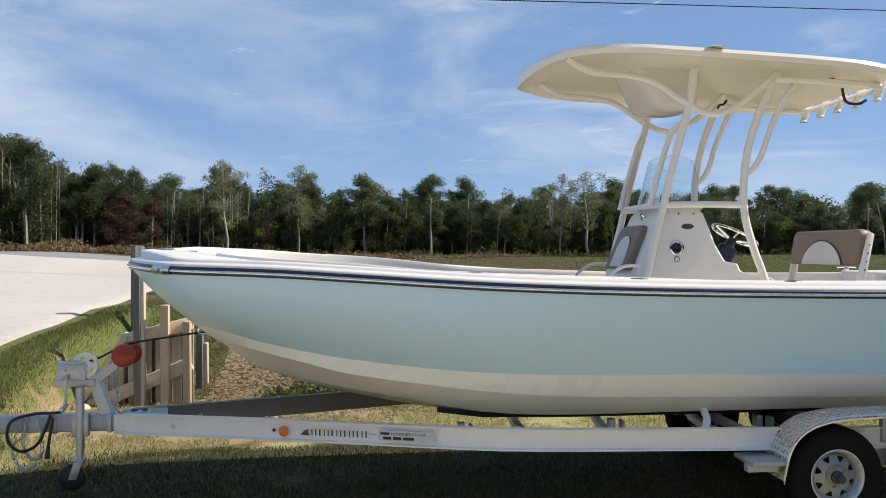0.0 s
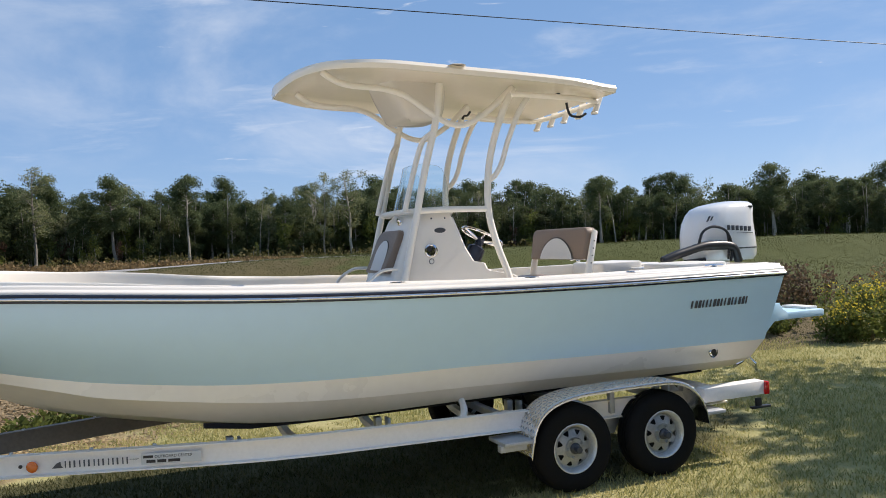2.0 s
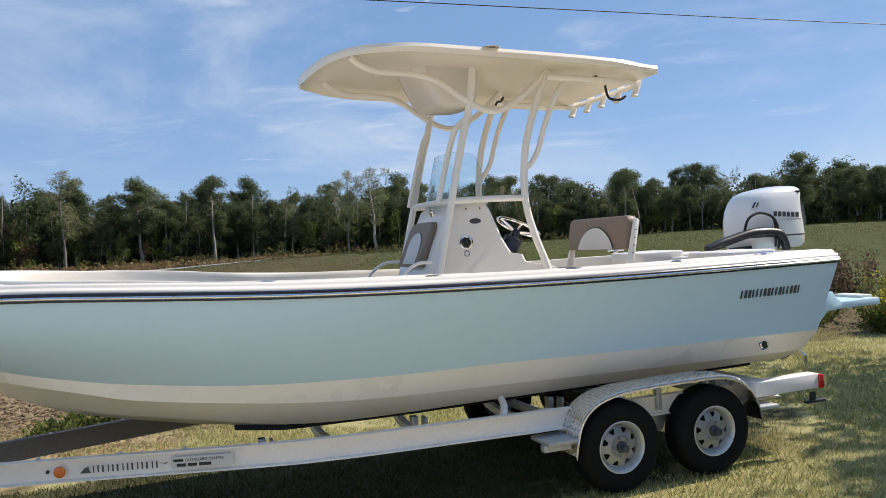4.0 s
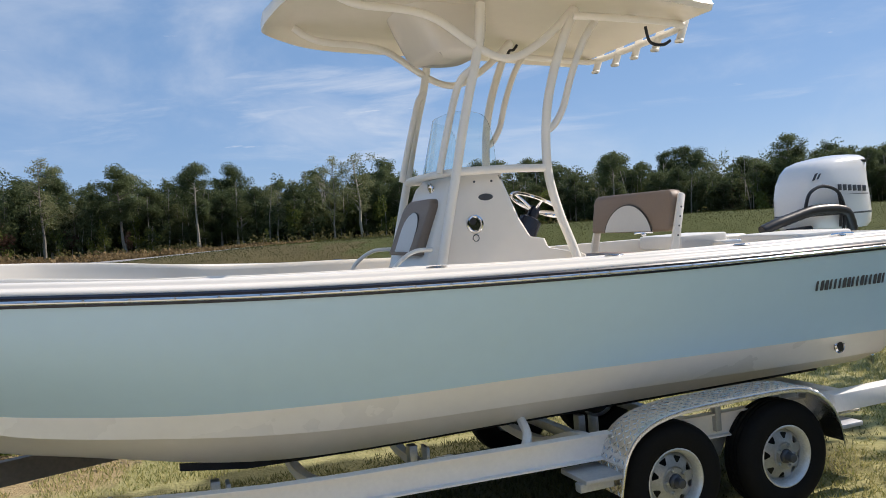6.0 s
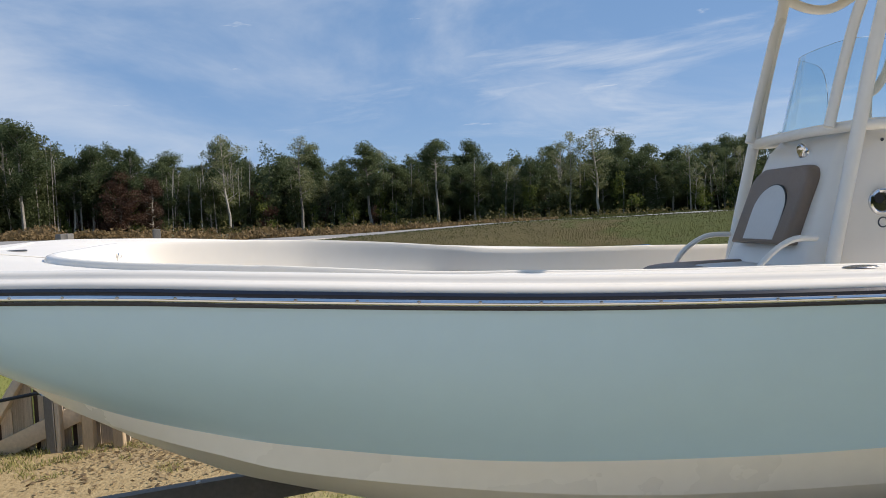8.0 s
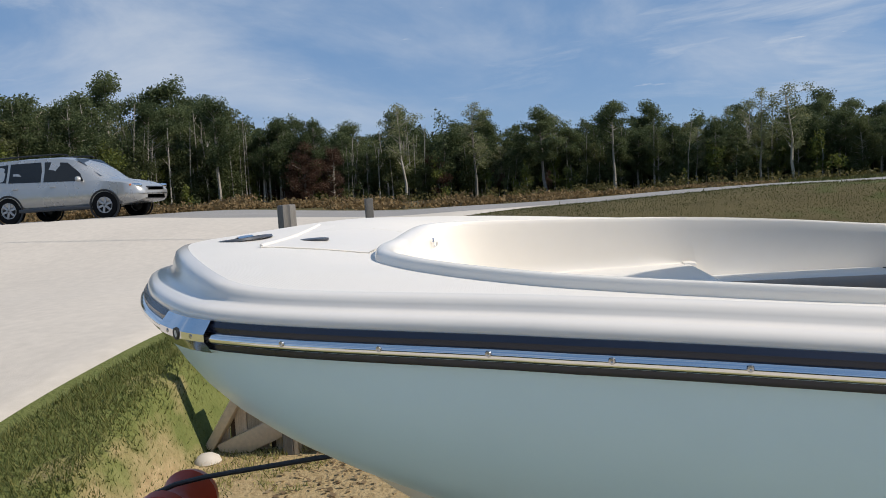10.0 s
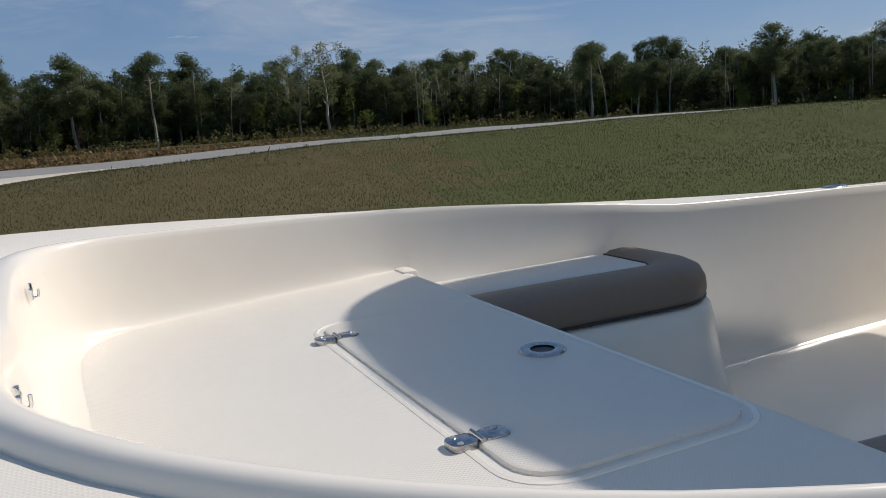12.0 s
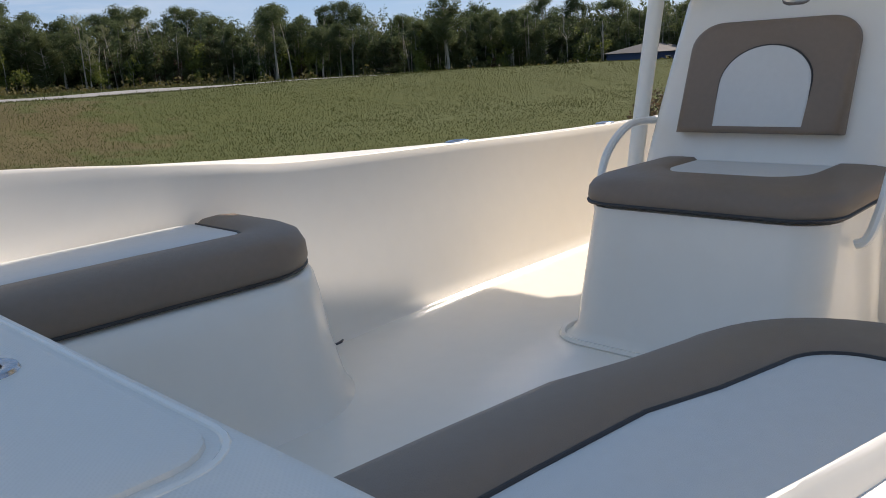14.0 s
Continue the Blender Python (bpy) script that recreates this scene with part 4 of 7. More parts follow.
for side in (-1, 1):
    rows = []
    for u in np.linspace(u_at(0.285), u_at(0.42), 10):
        p, o = sheer(side, float(u)), sheer_out(side, float(u))
        rows.append([p + o * d + Vector((0, 0, h)) for d, h in ((-0.004, 0.031), (0.012, 0.03), (0.022, 0.018), (0.032, 0.006), (0.032, -0.008), (0.024, -0.018), (0.016, -0.031), (-0.004, -0.033))])
    fit = part("rail_nosing", grid(rows), CHROME, boat, "polished bow rail fitting")
    for xx, kind in ((0.318, "screw"), (0.35, "lamp"), (0.388, "screw")):
        p, o = sheer(side, u_at(xx)), sheer_out(side, u_at(xx))
        spot = Matrix.Translation(p + o * 0.032) @ Vector((0, -1, 0)).rotation_difference(o).to_matrix().to_4x4()
        if kind == "lamp":
            ring = lathe([(0.007, -0.0005), (0.008, -0.0025), (0.0115, -0.0022), (0.0125, 0.002)], (0, 0, 0), "y", 18)
            ring.transform(spot)
            part("lamp_ring", ring, BLACK, fit)
            dot = lathe([(0.0, -0.002), (0.008, -0.001)], (0, 0, 0), "y", 12)
            dot.transform(spot)
            part("nav_lamp", dot, STICKER, fit)
        else:
            dot = lathe([(0.0, -0.0018), (0.0035, -0.0015), (0.005, 0.001)], (0, 0, 0), "y", 10)
            dot.transform(spot)
            part("nosing_screw", dot, HINGE, fit)
bm = lathe([(0.0, -0.0005), (0.002, -0.0022), (0.0045, -0.002), (0.0058, 0.001)], (0, 0, 0), "y", 10)
bm.transform(Matrix.Translation(ORIGIN[boat.name]))
screw_mesh = None
first = sheer_len[-1] * u_at(0.408) ** 1.25
for side in (-1, 1):
    for kk in range(35):
        u = ((first + kk * 0.19) / sheer_len[-1]) ** 0.8
        if u > 0.99:
            continue
        s, o = sheer(side, u), sheer_out(side, u)
        p = s + o * 0.0275 + Vector((0, 0, 0.0005))
        if screw_mesh is None:
            ob = part("screw", bm, HINGE, boat)
            screw_mesh = ob.data
        else:
            ob = new("screw", screw_mesh)
            ob.parent = boat
        ob.matrix_basis = Matrix.Translation(p - ORIGIN[boat.name]) @ Vector((0, -1, 0)).rotation_difference(o).to_matrix().to_4x4()

# casting deck, cockpit sole
def plan_sheet(x0, x1, half, z, material, name, label, n=40, lip=0.0):
    rows = []
    for i in range(n + 1):
        x = x0 + (x1 - x0) * i / n
        rows.append([Vector((x, half(x) * f, z)) for f in np.linspace(-1, 1, 9)])
    if lip:
        last = rows[-1]
        for dx, dz in ((0.012, -0.003), (0.02, -0.012), (0.022, -0.03), (0.016, -0.06), (0.012, -0.52)):
            rows.append([v + Vector((dx, -v.y * (1 - min(1.0, (side_y(v.x, 1.19) - 0.05) / half(v.x)) if dz < -0.1 else 0), dz)) for v in last])
    return part(name, grid(rows), material, boat, label, 70)


plan_sheet(0.695, 1.582, lambda x: max(0.02, well_y(x) + 0.04), 1.706, NONSKID, "casting_deck", "white anti-slip casting deck", lip=1)
# bulkhead that closes the step down from the casting deck to the seats, fitted inside the hull
each("step_face", [prism([(side * 0.40, 1.188), (side * (side_y(1.6, 1.19) - 0.03), 1.188), (side * (side_y(1.6, 1.5) - 0.03), 1.5), (side * 1.03, 1.63), (side * 1.03, 1.672), (side * 0.40, 1.672)], 1.580, 1.592, 0, 1, "x") for side in (-1, 1)], LINER, boat)
each("deck_corner", [box((1.593, y, 1.677), (0.046, 0.17, 0.070), 0.007, 2) for y in (-0.96, 0.96)], LINER, boat)
plan_sheet(1.60, 6.5, lambda x: min(well_y(x) - 0.04, side_y(x, 1.185) - 0.05), 1.1855, LINER, "cockpit_sole", "white cockpit floor", 12)


def round_slab(x0, x1, y0, y1, z0, z1, r, bev=0.006, n=5):
    poly = []
    for cx, cy, a0 in ((x1 - r, y1 - r, 0), (x0 + r, y1 - r, 90), (x0 + r, y0 + r, 180), (x1 - r, y0 + r, 270)):
        for kk in range(n + 1):
            a = radians(a0 + kk * 90 / n)
            poly.append((cx + r * math.cos(a), cy + r * math.sin(a)))
    return prism(poly, z0, z1, bev, 2, "z")


hatch = part("deck_hatch", round_slab(1.197, 1.562, -0.425, 0.452, 1.695, 1.713, 0.06, 0.006), NONSKID, boat, "closed white storage hatch")
def hatch_ring(g, r):
    pts = []
    x0, x1, y0, y1 = 1.197 - g, 1.562 + g, -0.425 - g, 0.452 + g
    for cx, cy, a0 in ((x1 - r, y1 - r, 0), (x0 + r, y1 - r, 90), (x0 + r, y0 + r, 180), (x1 - r, y0 + r, 270)):
        pts += [(cx + r * math.cos(radians(a0 + q * 15)), cy + r * math.sin(radians(a0 + q * 15)), 1.7) for q in range(7)]
    return pts + [pts[0]]


part("hatch_gutter", tube(hatch_ring(0.018, 0.075), 0.0085, 8, 0), LINER, boat, "moulded bead round the hatch")
part("hatch_gap", tube([(x, y, 1.6965) for x, y, z in hatch_ring(0.004, 0.063)], 0.003, 6, 0), STICKER, boat)
for y in (-0.28, 0.335):
    hg = part("hinge", joined(round_slab(1.158, 1.2, y - 0.019, y + 0.019, 1.70, 1.7165, 0.012, 0.002), round_slab(1.206, 1.248, y - 0.019, y + 0.019, 1.708, 1.7165, 0.012, 0.002), tube([(1.203, y - 0.019, 1.715), (1.203, y + 0.019, 1.715)], 0.0045, 8, 0)), HINGE, hatch, "polished hatch hinge")
    each("hinge_screw", [lathe([(0, 0.002), (0.004, 0.001), (0.005, -0.001)], (hx, y + dy, 1.7168), "z", 8) for hx in (1.172, 1.235) for dy in (-0.012, 0.012)], ZINC, hg)
part("latch", lathe([(0.022, 0.004), (0.028, 0.006), (0.04, 0.005), (0.043, 0.0)], (1.478, -0.005, 1.713), "z", 24), HINGE, hatch, "round lift latch")
part("latch_well", lathe([(0.0, 0.0015), (0.024, 0.0015), (0.026, 0.004)], (1.478, -0.005, 1.713), "z", 20), BLACK, hatch)
# two cup hooks on the forward wall of the well
for x, y, zz in ((0.662, 0.50, 1.868), (0.672, -0.19, 1.858)):
    part("wall_clip", joined(box((x, y, zz), (0.008, 0.012, 0.034), 0.002), box((x, y, zz + 0.004), (0.01, 0.026, 0.007), 0.002), tube([(x + 0.002, y, zz - 0.012), (x + 0.012, y, zz - 0.01), (x + 0.013, y, zz + 0.004)], 0.0025, 6)), CHROME, boat, "small steel wall clip")

# bow seat boxes and their cushions; each inner side runs aft and turns outboard in a rounded corner
for side, y_fore, y_mid, y_aft, ax, ay, ar in ((-1, 0.428, 0.472, 0.54, 2.21, 0.785, 0.245), (1, 0.562, 0.552, 0.538, 2.262, 0.758, 0.22)):
    def outline(inset, n=10):
        """Outer edge in plan with its inward normal, from the casting deck round to the hull side."""
        pts = []
        for x, y, slope in ((1.60, y_fore, y_mid - y_fore), (1.80, y_fore * 0.55 + y_mid * 0.45, y_mid - y_fore), (2.0, y_mid, (y_aft - y_fore) / 2), (2.12, y_mid * 0.4 + y_aft * 0.6, y_aft - y_mid)):
            nrm = Vector((-slope / 0.4, 1, 0)).normalized()
            pts.append((Vector((x + nrm.x * inset, side * (y + nrm.y * inset), 0)), Vector((nrm.x, side * nrm.y, 0))))
        for kk in range(n + 1):
            a = radians(6 + 84 * kk / n)
            pts.append((Vector((ax + (ar - inset) * math.sin(a), side * (ay - (ar - inset) * math.cos(a)), 0)), Vector((-math.sin(a), side * math.cos(a), 0))))
        pts.append((Vector((ax + ar - inset, side * 0.96, 0)), Vector((-1, 0, 0))))
        return pts
    rows = []
    for z, inset in ((1.18, -0.105), (1.20, -0.09), (1.235, -0.075), (1.36, -0.045), (1.47, -0.03), (1.525, -0.018), (1.54, -0.008), (1.547, 0.02)):
        row = []
        for p, d in outline(inset):
            row.append(Vector((p.x, side * min(abs(p.y), side_y(p.x, z) - 0.06), z)))
        rows.append(row)
    lid = [Vector((p.x, side * min(abs(p.y), side_y(p.x, 1.54) - 0.06), 1.548)) for p, d in outline(0.02)]
    bm2 = bmesh.new()
    bm2.faces.new([bm2.verts.new(p) for p in lid + [Vector((1.60, side * 0.96, 1.548))]])
    part("seat_box", joined(grid(rows), bm2), LINER, boat, "moulded white bow seat locker", 50)
    cushion = thing("bow_cushion", (2.05, side * 0.75, 1.548), "tan vinyl bow seat cushion with white centre panel", "cushion", "bow seat cushions")
    prof = [(0.012, 1.549), (-0.002, 1.556), (-0.008, 1.575), (-0.005, 1.61), (0.01, 1.638), (0.04, 1.653), (0.09, 1.658), (0.14, 1.655), (0.162, 1.643)]
    rows = [[p + d * w + Vector((0, 0, z)) for w, z in prof] for p, d in outline(0.0)]
    rows[-1] = [Vector((v.x, side * min(abs(v.y), 0.965), v.z)) for v in rows[-1]]
    part("bolster", grid(rows), TAN, cushion, "tan vinyl bolster", 60)
    part("piping", tube([r[1] - Vector((0, 0, 0.001)) for r in rows], 0.005, 6, 1), PIPING, cushion)
    inner = [r[-1] for r in rows] + [Vector((1.602, side * 0.955, 1.643))]
    cx, cy = 1.9, side * 0.85
    bm = bmesh.new()
    vs = [bm.verts.new(p) for p in inner]
    ring1 = [bm.verts.new(p + (Vector((cx, cy, p.z)) - p) * 0.05 + Vector((0, 0, 0.005))) for p in inner]
    top = [bm.verts.new(p + (Vector((cx, cy, p.z)) - p) * 0.16 + Vector((0, 0, 0.009))) for p in inner]
    for lower, upper in ((vs, ring1), (ring1, top)):
        for i in range(len(vs)):
            bm.faces.new((lower[i], lower[(i + 1) % len(vs)], upper[(i + 1) % len(vs)], upper[i]))
    bm.faces.new(top)
    part("centre_panel", bm, PALE, cushion, "white vinyl panel", 60)
    part("panel_welt", tube([r[-1] + Vector((0, 0, 0.001)) for r in rows], 0.004, 6, 1), PIPING, cushion)
# dark seam where the floor liner meets the hull side, abaft the starboard box
part("liner_seam", tube([(2.70, 0.868, 1.1875), (2.725, 0.872, 1.188), (2.75, 0.888, 1.19), (2.79, 0.9, 1.194)], [0.004, 0.005, 0.004, 0.0015], 6), GREYP, boat)

# rod holders along both gunwales
for side in (-1, 1):
    for x in (3.575, 4.67, 5.6):
        z = deck_h(x, side * 1.095) + 0.003
        c = (x, side * 1.095, z)
        bm = lathe([(0.018, -0.03), (0.02, 0.003), (0.03, 0.006), (0.042, 0.004), (0.046, 0.0)], (0, 0, 0), "z", 24)
        bmesh.ops.scale(bm, vec=(1.35, 0.85, 1), verts=bm.verts)
        bm.transform(Matrix.Translation(c))
        part("rod_holder", bm, HINGE, boat, "flush steel rod holder")

# aft deck, splash well and rear seats
each("aft_deck", [box((6.86, -0.74, 1.60), (0.5, 0.52, 0.16), 0.03, 3), box((6.86, 0.74, 1.60), (0.5, 0.52, 0.16), 0.03, 3), box((6.70, 0, 1.54), (0.2, 1.1, 0.22), 0.03, 3)], WHITE, boat, "white aft deck either side of the splash well")
part("aft_bulkhead", box((6.55, 0, 1.36), (0.06, 1.98, 0.36), 0.02), LINER, boat)
for y in (-0.62, 0.62):
    jump = thing("aft_cushion", (6.5, y, 1.5), "white vinyl jump seat cushion on the aft deck", "cushion", "aft cushions")
    part("pad", round_slab(6.25, 6.78, y - 0.28, y + 0.28, 1.60, 1.712, 0.06, 0.018), PALE, jump)
for side in (-1, 1):
    part("cleat", joined(tube([(6.35, side * 1.08, cap_h(6.4, side * 1.08) + 0.025), (6.45, side * 1.08, cap_h(6.4, side * 1.08) + 0.03), (6.55, side * 1.08, cap_h(6.4, side * 1.08) + 0.025)], 0.009, 8), box((6.45, side * 1.08, cap_h(6.4, side * 1.08) + 0.012), (0.05, 0.03, 0.025), 0.004)), CHROME, boat, "steel mooring cleat")
for side in (-1, 1):
    part("drain_port", joined(lathe([(0.026, 0.0), (0.036, 0.008), (0.046, 0.006), (0.05, 0.0)], (6.52, side * -0.948, 0.925), "y", 20) if side == 1 else lathe([(0.026, 0.0), (0.036, 0.008), (0.046, 0.006), (0.05, 0.0)], (6.52, 0.948, 0.925), "y", 20)), CHROME, boat)
part("drain_hole", lathe([(0.0, -0.004), (0.03, -0.004)], (6.52, -0.951, 0.925), "y", 16), BLACK, boat)
# swim platform on the port quarter
platform = part("swim_platform", box((7.47, -0.72, 1.178), (0.72, 0.5, 0.065), 0.012), BLUE, boat, "pale blue stern swim platform")
gusset = [(7.1, 1.05), (7.1, 1.30), (7.27, 1.305), (7.30, 1.25), (7.36, 1.215), (7.36, 1.15), (7.2, 1.14)]
each("platform_bracket", [prism(gusset, -0.985, -0.95, 0.006), prism(gusset, -0.49, -0.455, 0.006)], BLUE, platform)
part("step_pad", box((7.76, -0.74, 1.22), (0.14, 0.3, 0.025), 0.006), PALE, platform, "white step pad")
# maker's word on the quarter as slanted dark strokes
def slant(x0, x1, z0, z1, y, lean=0.025):
    return prism([(x0, z0), (x1, z0), (x1 + lean, z1), (x0 + lean, z1)], y - 0.004, y, 0)


strokes = []
for i in range(8):
    x = 6.15 + i * 0.078
    yy = -side_y(x + 0.03, 1.385) - 0.002
    strokes += [slant(x, x + (0.026 if i % 2 else 0.016), 1.345, 1.425, yy), slant(x + 0.04, x + (0.055 if i % 3 else 0.064), 1.345, 1.425, yy)]
each("name_stroke", strokes, GREYP, boat, "dark stroke of the maker's mark")


# ---- centre console with its forward seat ----
console = thing("centre_console", (4.0, -0.02, 1.185), "white moulded centre console with windscreen and steering wheel", "console")
CY = -0.02
# plan outline of the console at a level: front x, rear x, half width, corner radius
def console_ring(z):
    front = float(np.interp(z, [1.185, 1.62, 1.70, 2.0, 2.20, 2.26], [3.71, 3.75, 3.78, 3.90, 3.99, 4.05]))
    rear = float(np.interp(z, [1.185, 1.68, 1.70, 1.745, 1.76, 1.81, 1.83, 1.95, 2.20, 2.26], [4.90, 4.90, 4.86, 4.64, 4.62, 4.60, 4.50, 4.43, 4.335, 4.31]))
    half = float(np.interp(z, [1.185, 1.7, 2.2, 2.26], [0.44, 0.425, 0.395, 0.375]))
    nose = float(np.interp(z, [1.185, 1.7, 2.26], [0.36, 0.35, 0.27]))
    pts = []
    r = 0.16
    for side, order in ((-1, range(7)), (1, range(6, -1, -1))):
        seg = []
        for kk in order:
            a = radians(90 * kk / 6)
            seg.append((front + r * (1 - math.cos(a)), side * (nose + (half - nose) * math.sin(a))))
        if side == -1:
            pts += seg + [(front + 0.3, -half), (rear - 0.02, -half), (rear, -half + 0.02)]
        else:
            pts += [(rear, half - 0.02), (rear - 0.02, half), (front + 0.3, half)] + seg
    return [Vector((x, y + CY, z)) for x, y in pts]


levels = [1.185, 1.4, 1.62, 1.68, 1.70, 1.72, 1.745, 1.76, 1.785, 1.81, 1.83, 1.89, 1.95, 2.05, 2.14, 2.20, 2.235, 2.255]
rows = [console_ring(z) for z in levels]
bm = grid(rows, close_v=True)
top = [bm.verts.new(p + (Vector((4.15, CY, 2.262)) - p) * 0.06) for p in rows[-1]]
bm.faces.new(top)
bmesh.ops.remove_doubles(bm, verts=bm.verts, dist=0.001)
part("body", bm, LINER, console, "white moulded console body", 42)
bm = bmesh.new()
bm.faces.new([bm.verts.new(p + Vector((0, 0, 0.012))) for p in rows[-1]])
part("top", bm, LINER, console)
# forward seat locker
def seat_ring(z, grow):
    f = float(np.interp(z, [1.185, 1.58, 1.6, 1.7], [3.165, 3.27, 3.275, 3.30])) - grow
    h = float(np.interp(z, [1.185, 1.6], [0.375, 0.365])) + (grow if grow > -0.1 else -0.1 + 0.5 * (grow + 0.1))
    pts = [(3.8, -h)]
    r = 0.12
    for kk in range(7):
        a = radians(90 * kk / 6)
        pts.append((f + r - r * math.sin(a), -h + r - r * math.cos(a)))
    for kk in range(7):
        a = radians(90 * kk / 6)
        pts.append((f + r - r * math.cos(a), h - r + r * math.sin(a)))
    pts.append((3.8, h))
    return [Vector((x, y + CY - 0.03, z)) for x, y in pts]


part("seat_locker", grid([seat_ring(z, g) for z, g in ((1.185, 0.03), (1.195, 0.012), (1.22, 0.0), (1.4, 0), (1.56, 0), (1.585, 0.004), (1.59, -0.03))]), LINER, console, "white seat locker", 50)
seat_rows = [seat_ring(z, g) for z, g in ((1.588, -0.01), (1.594, 0.012), (1.612, 0.019), (1.642, 0.019), (1.660, 0.010), (1.671, -0.008), (1.677, -0.035), (1.679, -0.09), (1.678, -0.16), (1.668, -0.19))]
part("seat_cushion", grid(seat_rows), TAN, console, "tan vinyl seat cushion", 60)
part("seat_piping", tube([p + Vector((0, 0, 0.003)) for p in seat_ring(1.596, 0.016)], 0.006, 6, 1), PIPING, console)
bm = bmesh.new()
bm.faces.new([bm.verts.new(p + Vector((0, 0, 0.002))) for p in seat_ring(1.668, -0.19)])
part("seat_panel", bm, PALE, console, "white seat panel")


def front_x(z):
    return float(np.interp(z, [1.62, 1.70, 2.0, 2.20, 2.26], [3.75, 3.78, 3.90, 3.99, 4.05]))


# seat back, an arched pad leaning on the console
def arch(half, z0, z1, shoulder, n=8):
    pts = [(-half, z0), (half, z0)]
    for kk in range(n + 1):
        a = radians(90 * kk / n)
        pts.append((half - shoulder + shoulder * math.cos(a), z1 - shoulder * 0.8 + shoulder * 0.8 * math.sin(a)))
    for kk in range(n + 1):
        a = radians(90 * kk / n)
        pts.append((-half + shoulder - shoulder * math.sin(a), z1 - shoulder * 0.8 + shoulder * 0.8 * math.cos(a)))
    return pts


def arch_pad(outline, out, thick, inset, yc):
    rows = []
    cz = (min(p[1] for p in outline) + max(p[1] for p in outline)) / 2
    for d, g in ((0.0, 1.0), (thick * 0.3, 1.0 + inset * 0.25), (thick * 0.7, 1.0 + inset * 0.2), (thick * 0.93, 1 - inset * 0.5), (thick, 1 - inset * 1.7)):
        rows.append([Vector((front_x(z) - out - d, yc + y * g, cz + (z - cz) * g)) for y, z in outline])
    bm = grid(rows, close_v=True)
    bm.faces.new([bm.verts.new(p) for p in rows[-1]])
    bmesh.ops.remove_doubles(bm, verts=bm.verts, dist=0.0005)
    return bm, rows


bm, rws = arch_pad(arch(0.265, 1.765, 2.115, 0.10), 0.0, 0.06, 0.06, CY)
back = part("backrest", bm, TAN, console, "tan vinyl backrest with arched white inset", 60)
inset_line = arch(0.145, 1.785, 2.035, 0.145, 10)
bm, rws = arch_pad(inset_line, 0.055, 0.012, 0.04, CY - 0.01)
part("inset_panel", bm, PALE, back, "white arched inset panel", 60)
part("inset_welt", tube(rws[1] + [rws[1][0]], 0.0045, 6, 0), PIPING, back)
# round fittings
horn = part("horn_cover", lathe([(0.0, 0.014), (0.03, 0.014), (0.044, 0.008), (0.048, 0.0)], (0, 0, 0), "x", 24), CHROME, console, "round chrome horn grille")
horn.matrix_basis = Matrix.Translation(Vector((front_x(2.18) - 0.002, CY - 0.04, 2.18)) - ORIGIN[console.name]) @ Matrix.Rotation(radians(-16), 4, "Y") @ Matrix.Scale(-1, 4, (1, 0, 0))
horn.data.transform(Matrix.Translation(ORIGIN[console.name]))


def console_side(z):
    return CY - float(np.interp(z, [1.185, 1.7, 2.2, 2.26], [0.44, 0.425, 0.395, 0.375]))


part("speaker_ring", lathe([(0.040, -0.004), (0.046, -0.012), (0.056, -0.01), (0.06, 0.0)], (4.107, console_side(1.935), 1.935), "y", 28), CHROME, console, "chrome rimmed console port")
part("speaker_face", joined(lathe([(0.0, -0.003), (0.042, -0.003)], (4.107, console_side(1.935), 1.935), "y", 24), box((4.107, console_side(1.935) - 0.008, 1.985), (0.03, 0.012, 0.012), 0.003)), CHROME, console)
part("port_keyhole", lathe([(0.0, -0.005), (0.022, -0.005)], (4.095, console_side(1.935), 1.95), "y", 16), BLACK, console)
part("battery_mark", lathe([(0.018, -0.002), (0.022, -0.003), (0.024, 0.0)], (4.107, console_side(1.84), 1.848), "y", 18), GREYP, console)
bm = lathe([(0.0, -0.004), (0.026, -0.004), (0.03, 0.0)], (0, 0, 0), "y", 22)
bmesh.ops.scale(bm, vec=(1.7, 1, 0.75), verts=bm.verts)
bm.transform(Matrix.Translation((4.20, console_side(2.10), 2.10)))
part("badge", bm, GREYP, console, "dark oval maker's badge")
for x in (4.13, 4.25):
    part("screw_cap", lathe([(0.0, -0.004), (0.007, -0.003), (0.008, 0.0)], (x, console_side(2.2), 2.20), "y", 10), GREYP, console)
part("helm_panel", prism([(4.315, 2.21), (4.40, 1.99), (4.415, 1.995), (4.33, 2.22)], CY - 0.34, CY + 0.34, 0.003), BLACK, console, "black helm instrument panel")
# steering wheel
wc, wt = Vector((4.735, CY - 0.08, 2.035)), Matrix.Rotation(radians(-62), 3, "Y")
wheel = part("steering_wheel", tube([wc + wt @ Vector((0, 0.19 * math.cos(a), 0.19 * math.sin(a))) for a in [2 * math.pi * kk / 36 for kk in range(37)]], 0.0125, 8, 0), CHROME, console, "polished steel steering wheel")
spokes = [tube([wc + wt @ Vector((-0.05, 0, 0)), wc + wt @ Vector((-0.02, 0.1 * math.cos(a), 0.1 * math.sin(a))), wc + wt @ Vector((0, 0.19 * math.cos(a), 0.19 * math.sin(a)))], 0.009, 6) for a in [2 * math.pi * kk / 5 + 0.3 for kk in range(5)]]
part("spokes", joined(*spokes), CHROME, wheel)
hub0, hub1 = wc + wt @ Vector((-0.02, 0, 0)), Vector((4.60, CY - 0.08, 1.80))
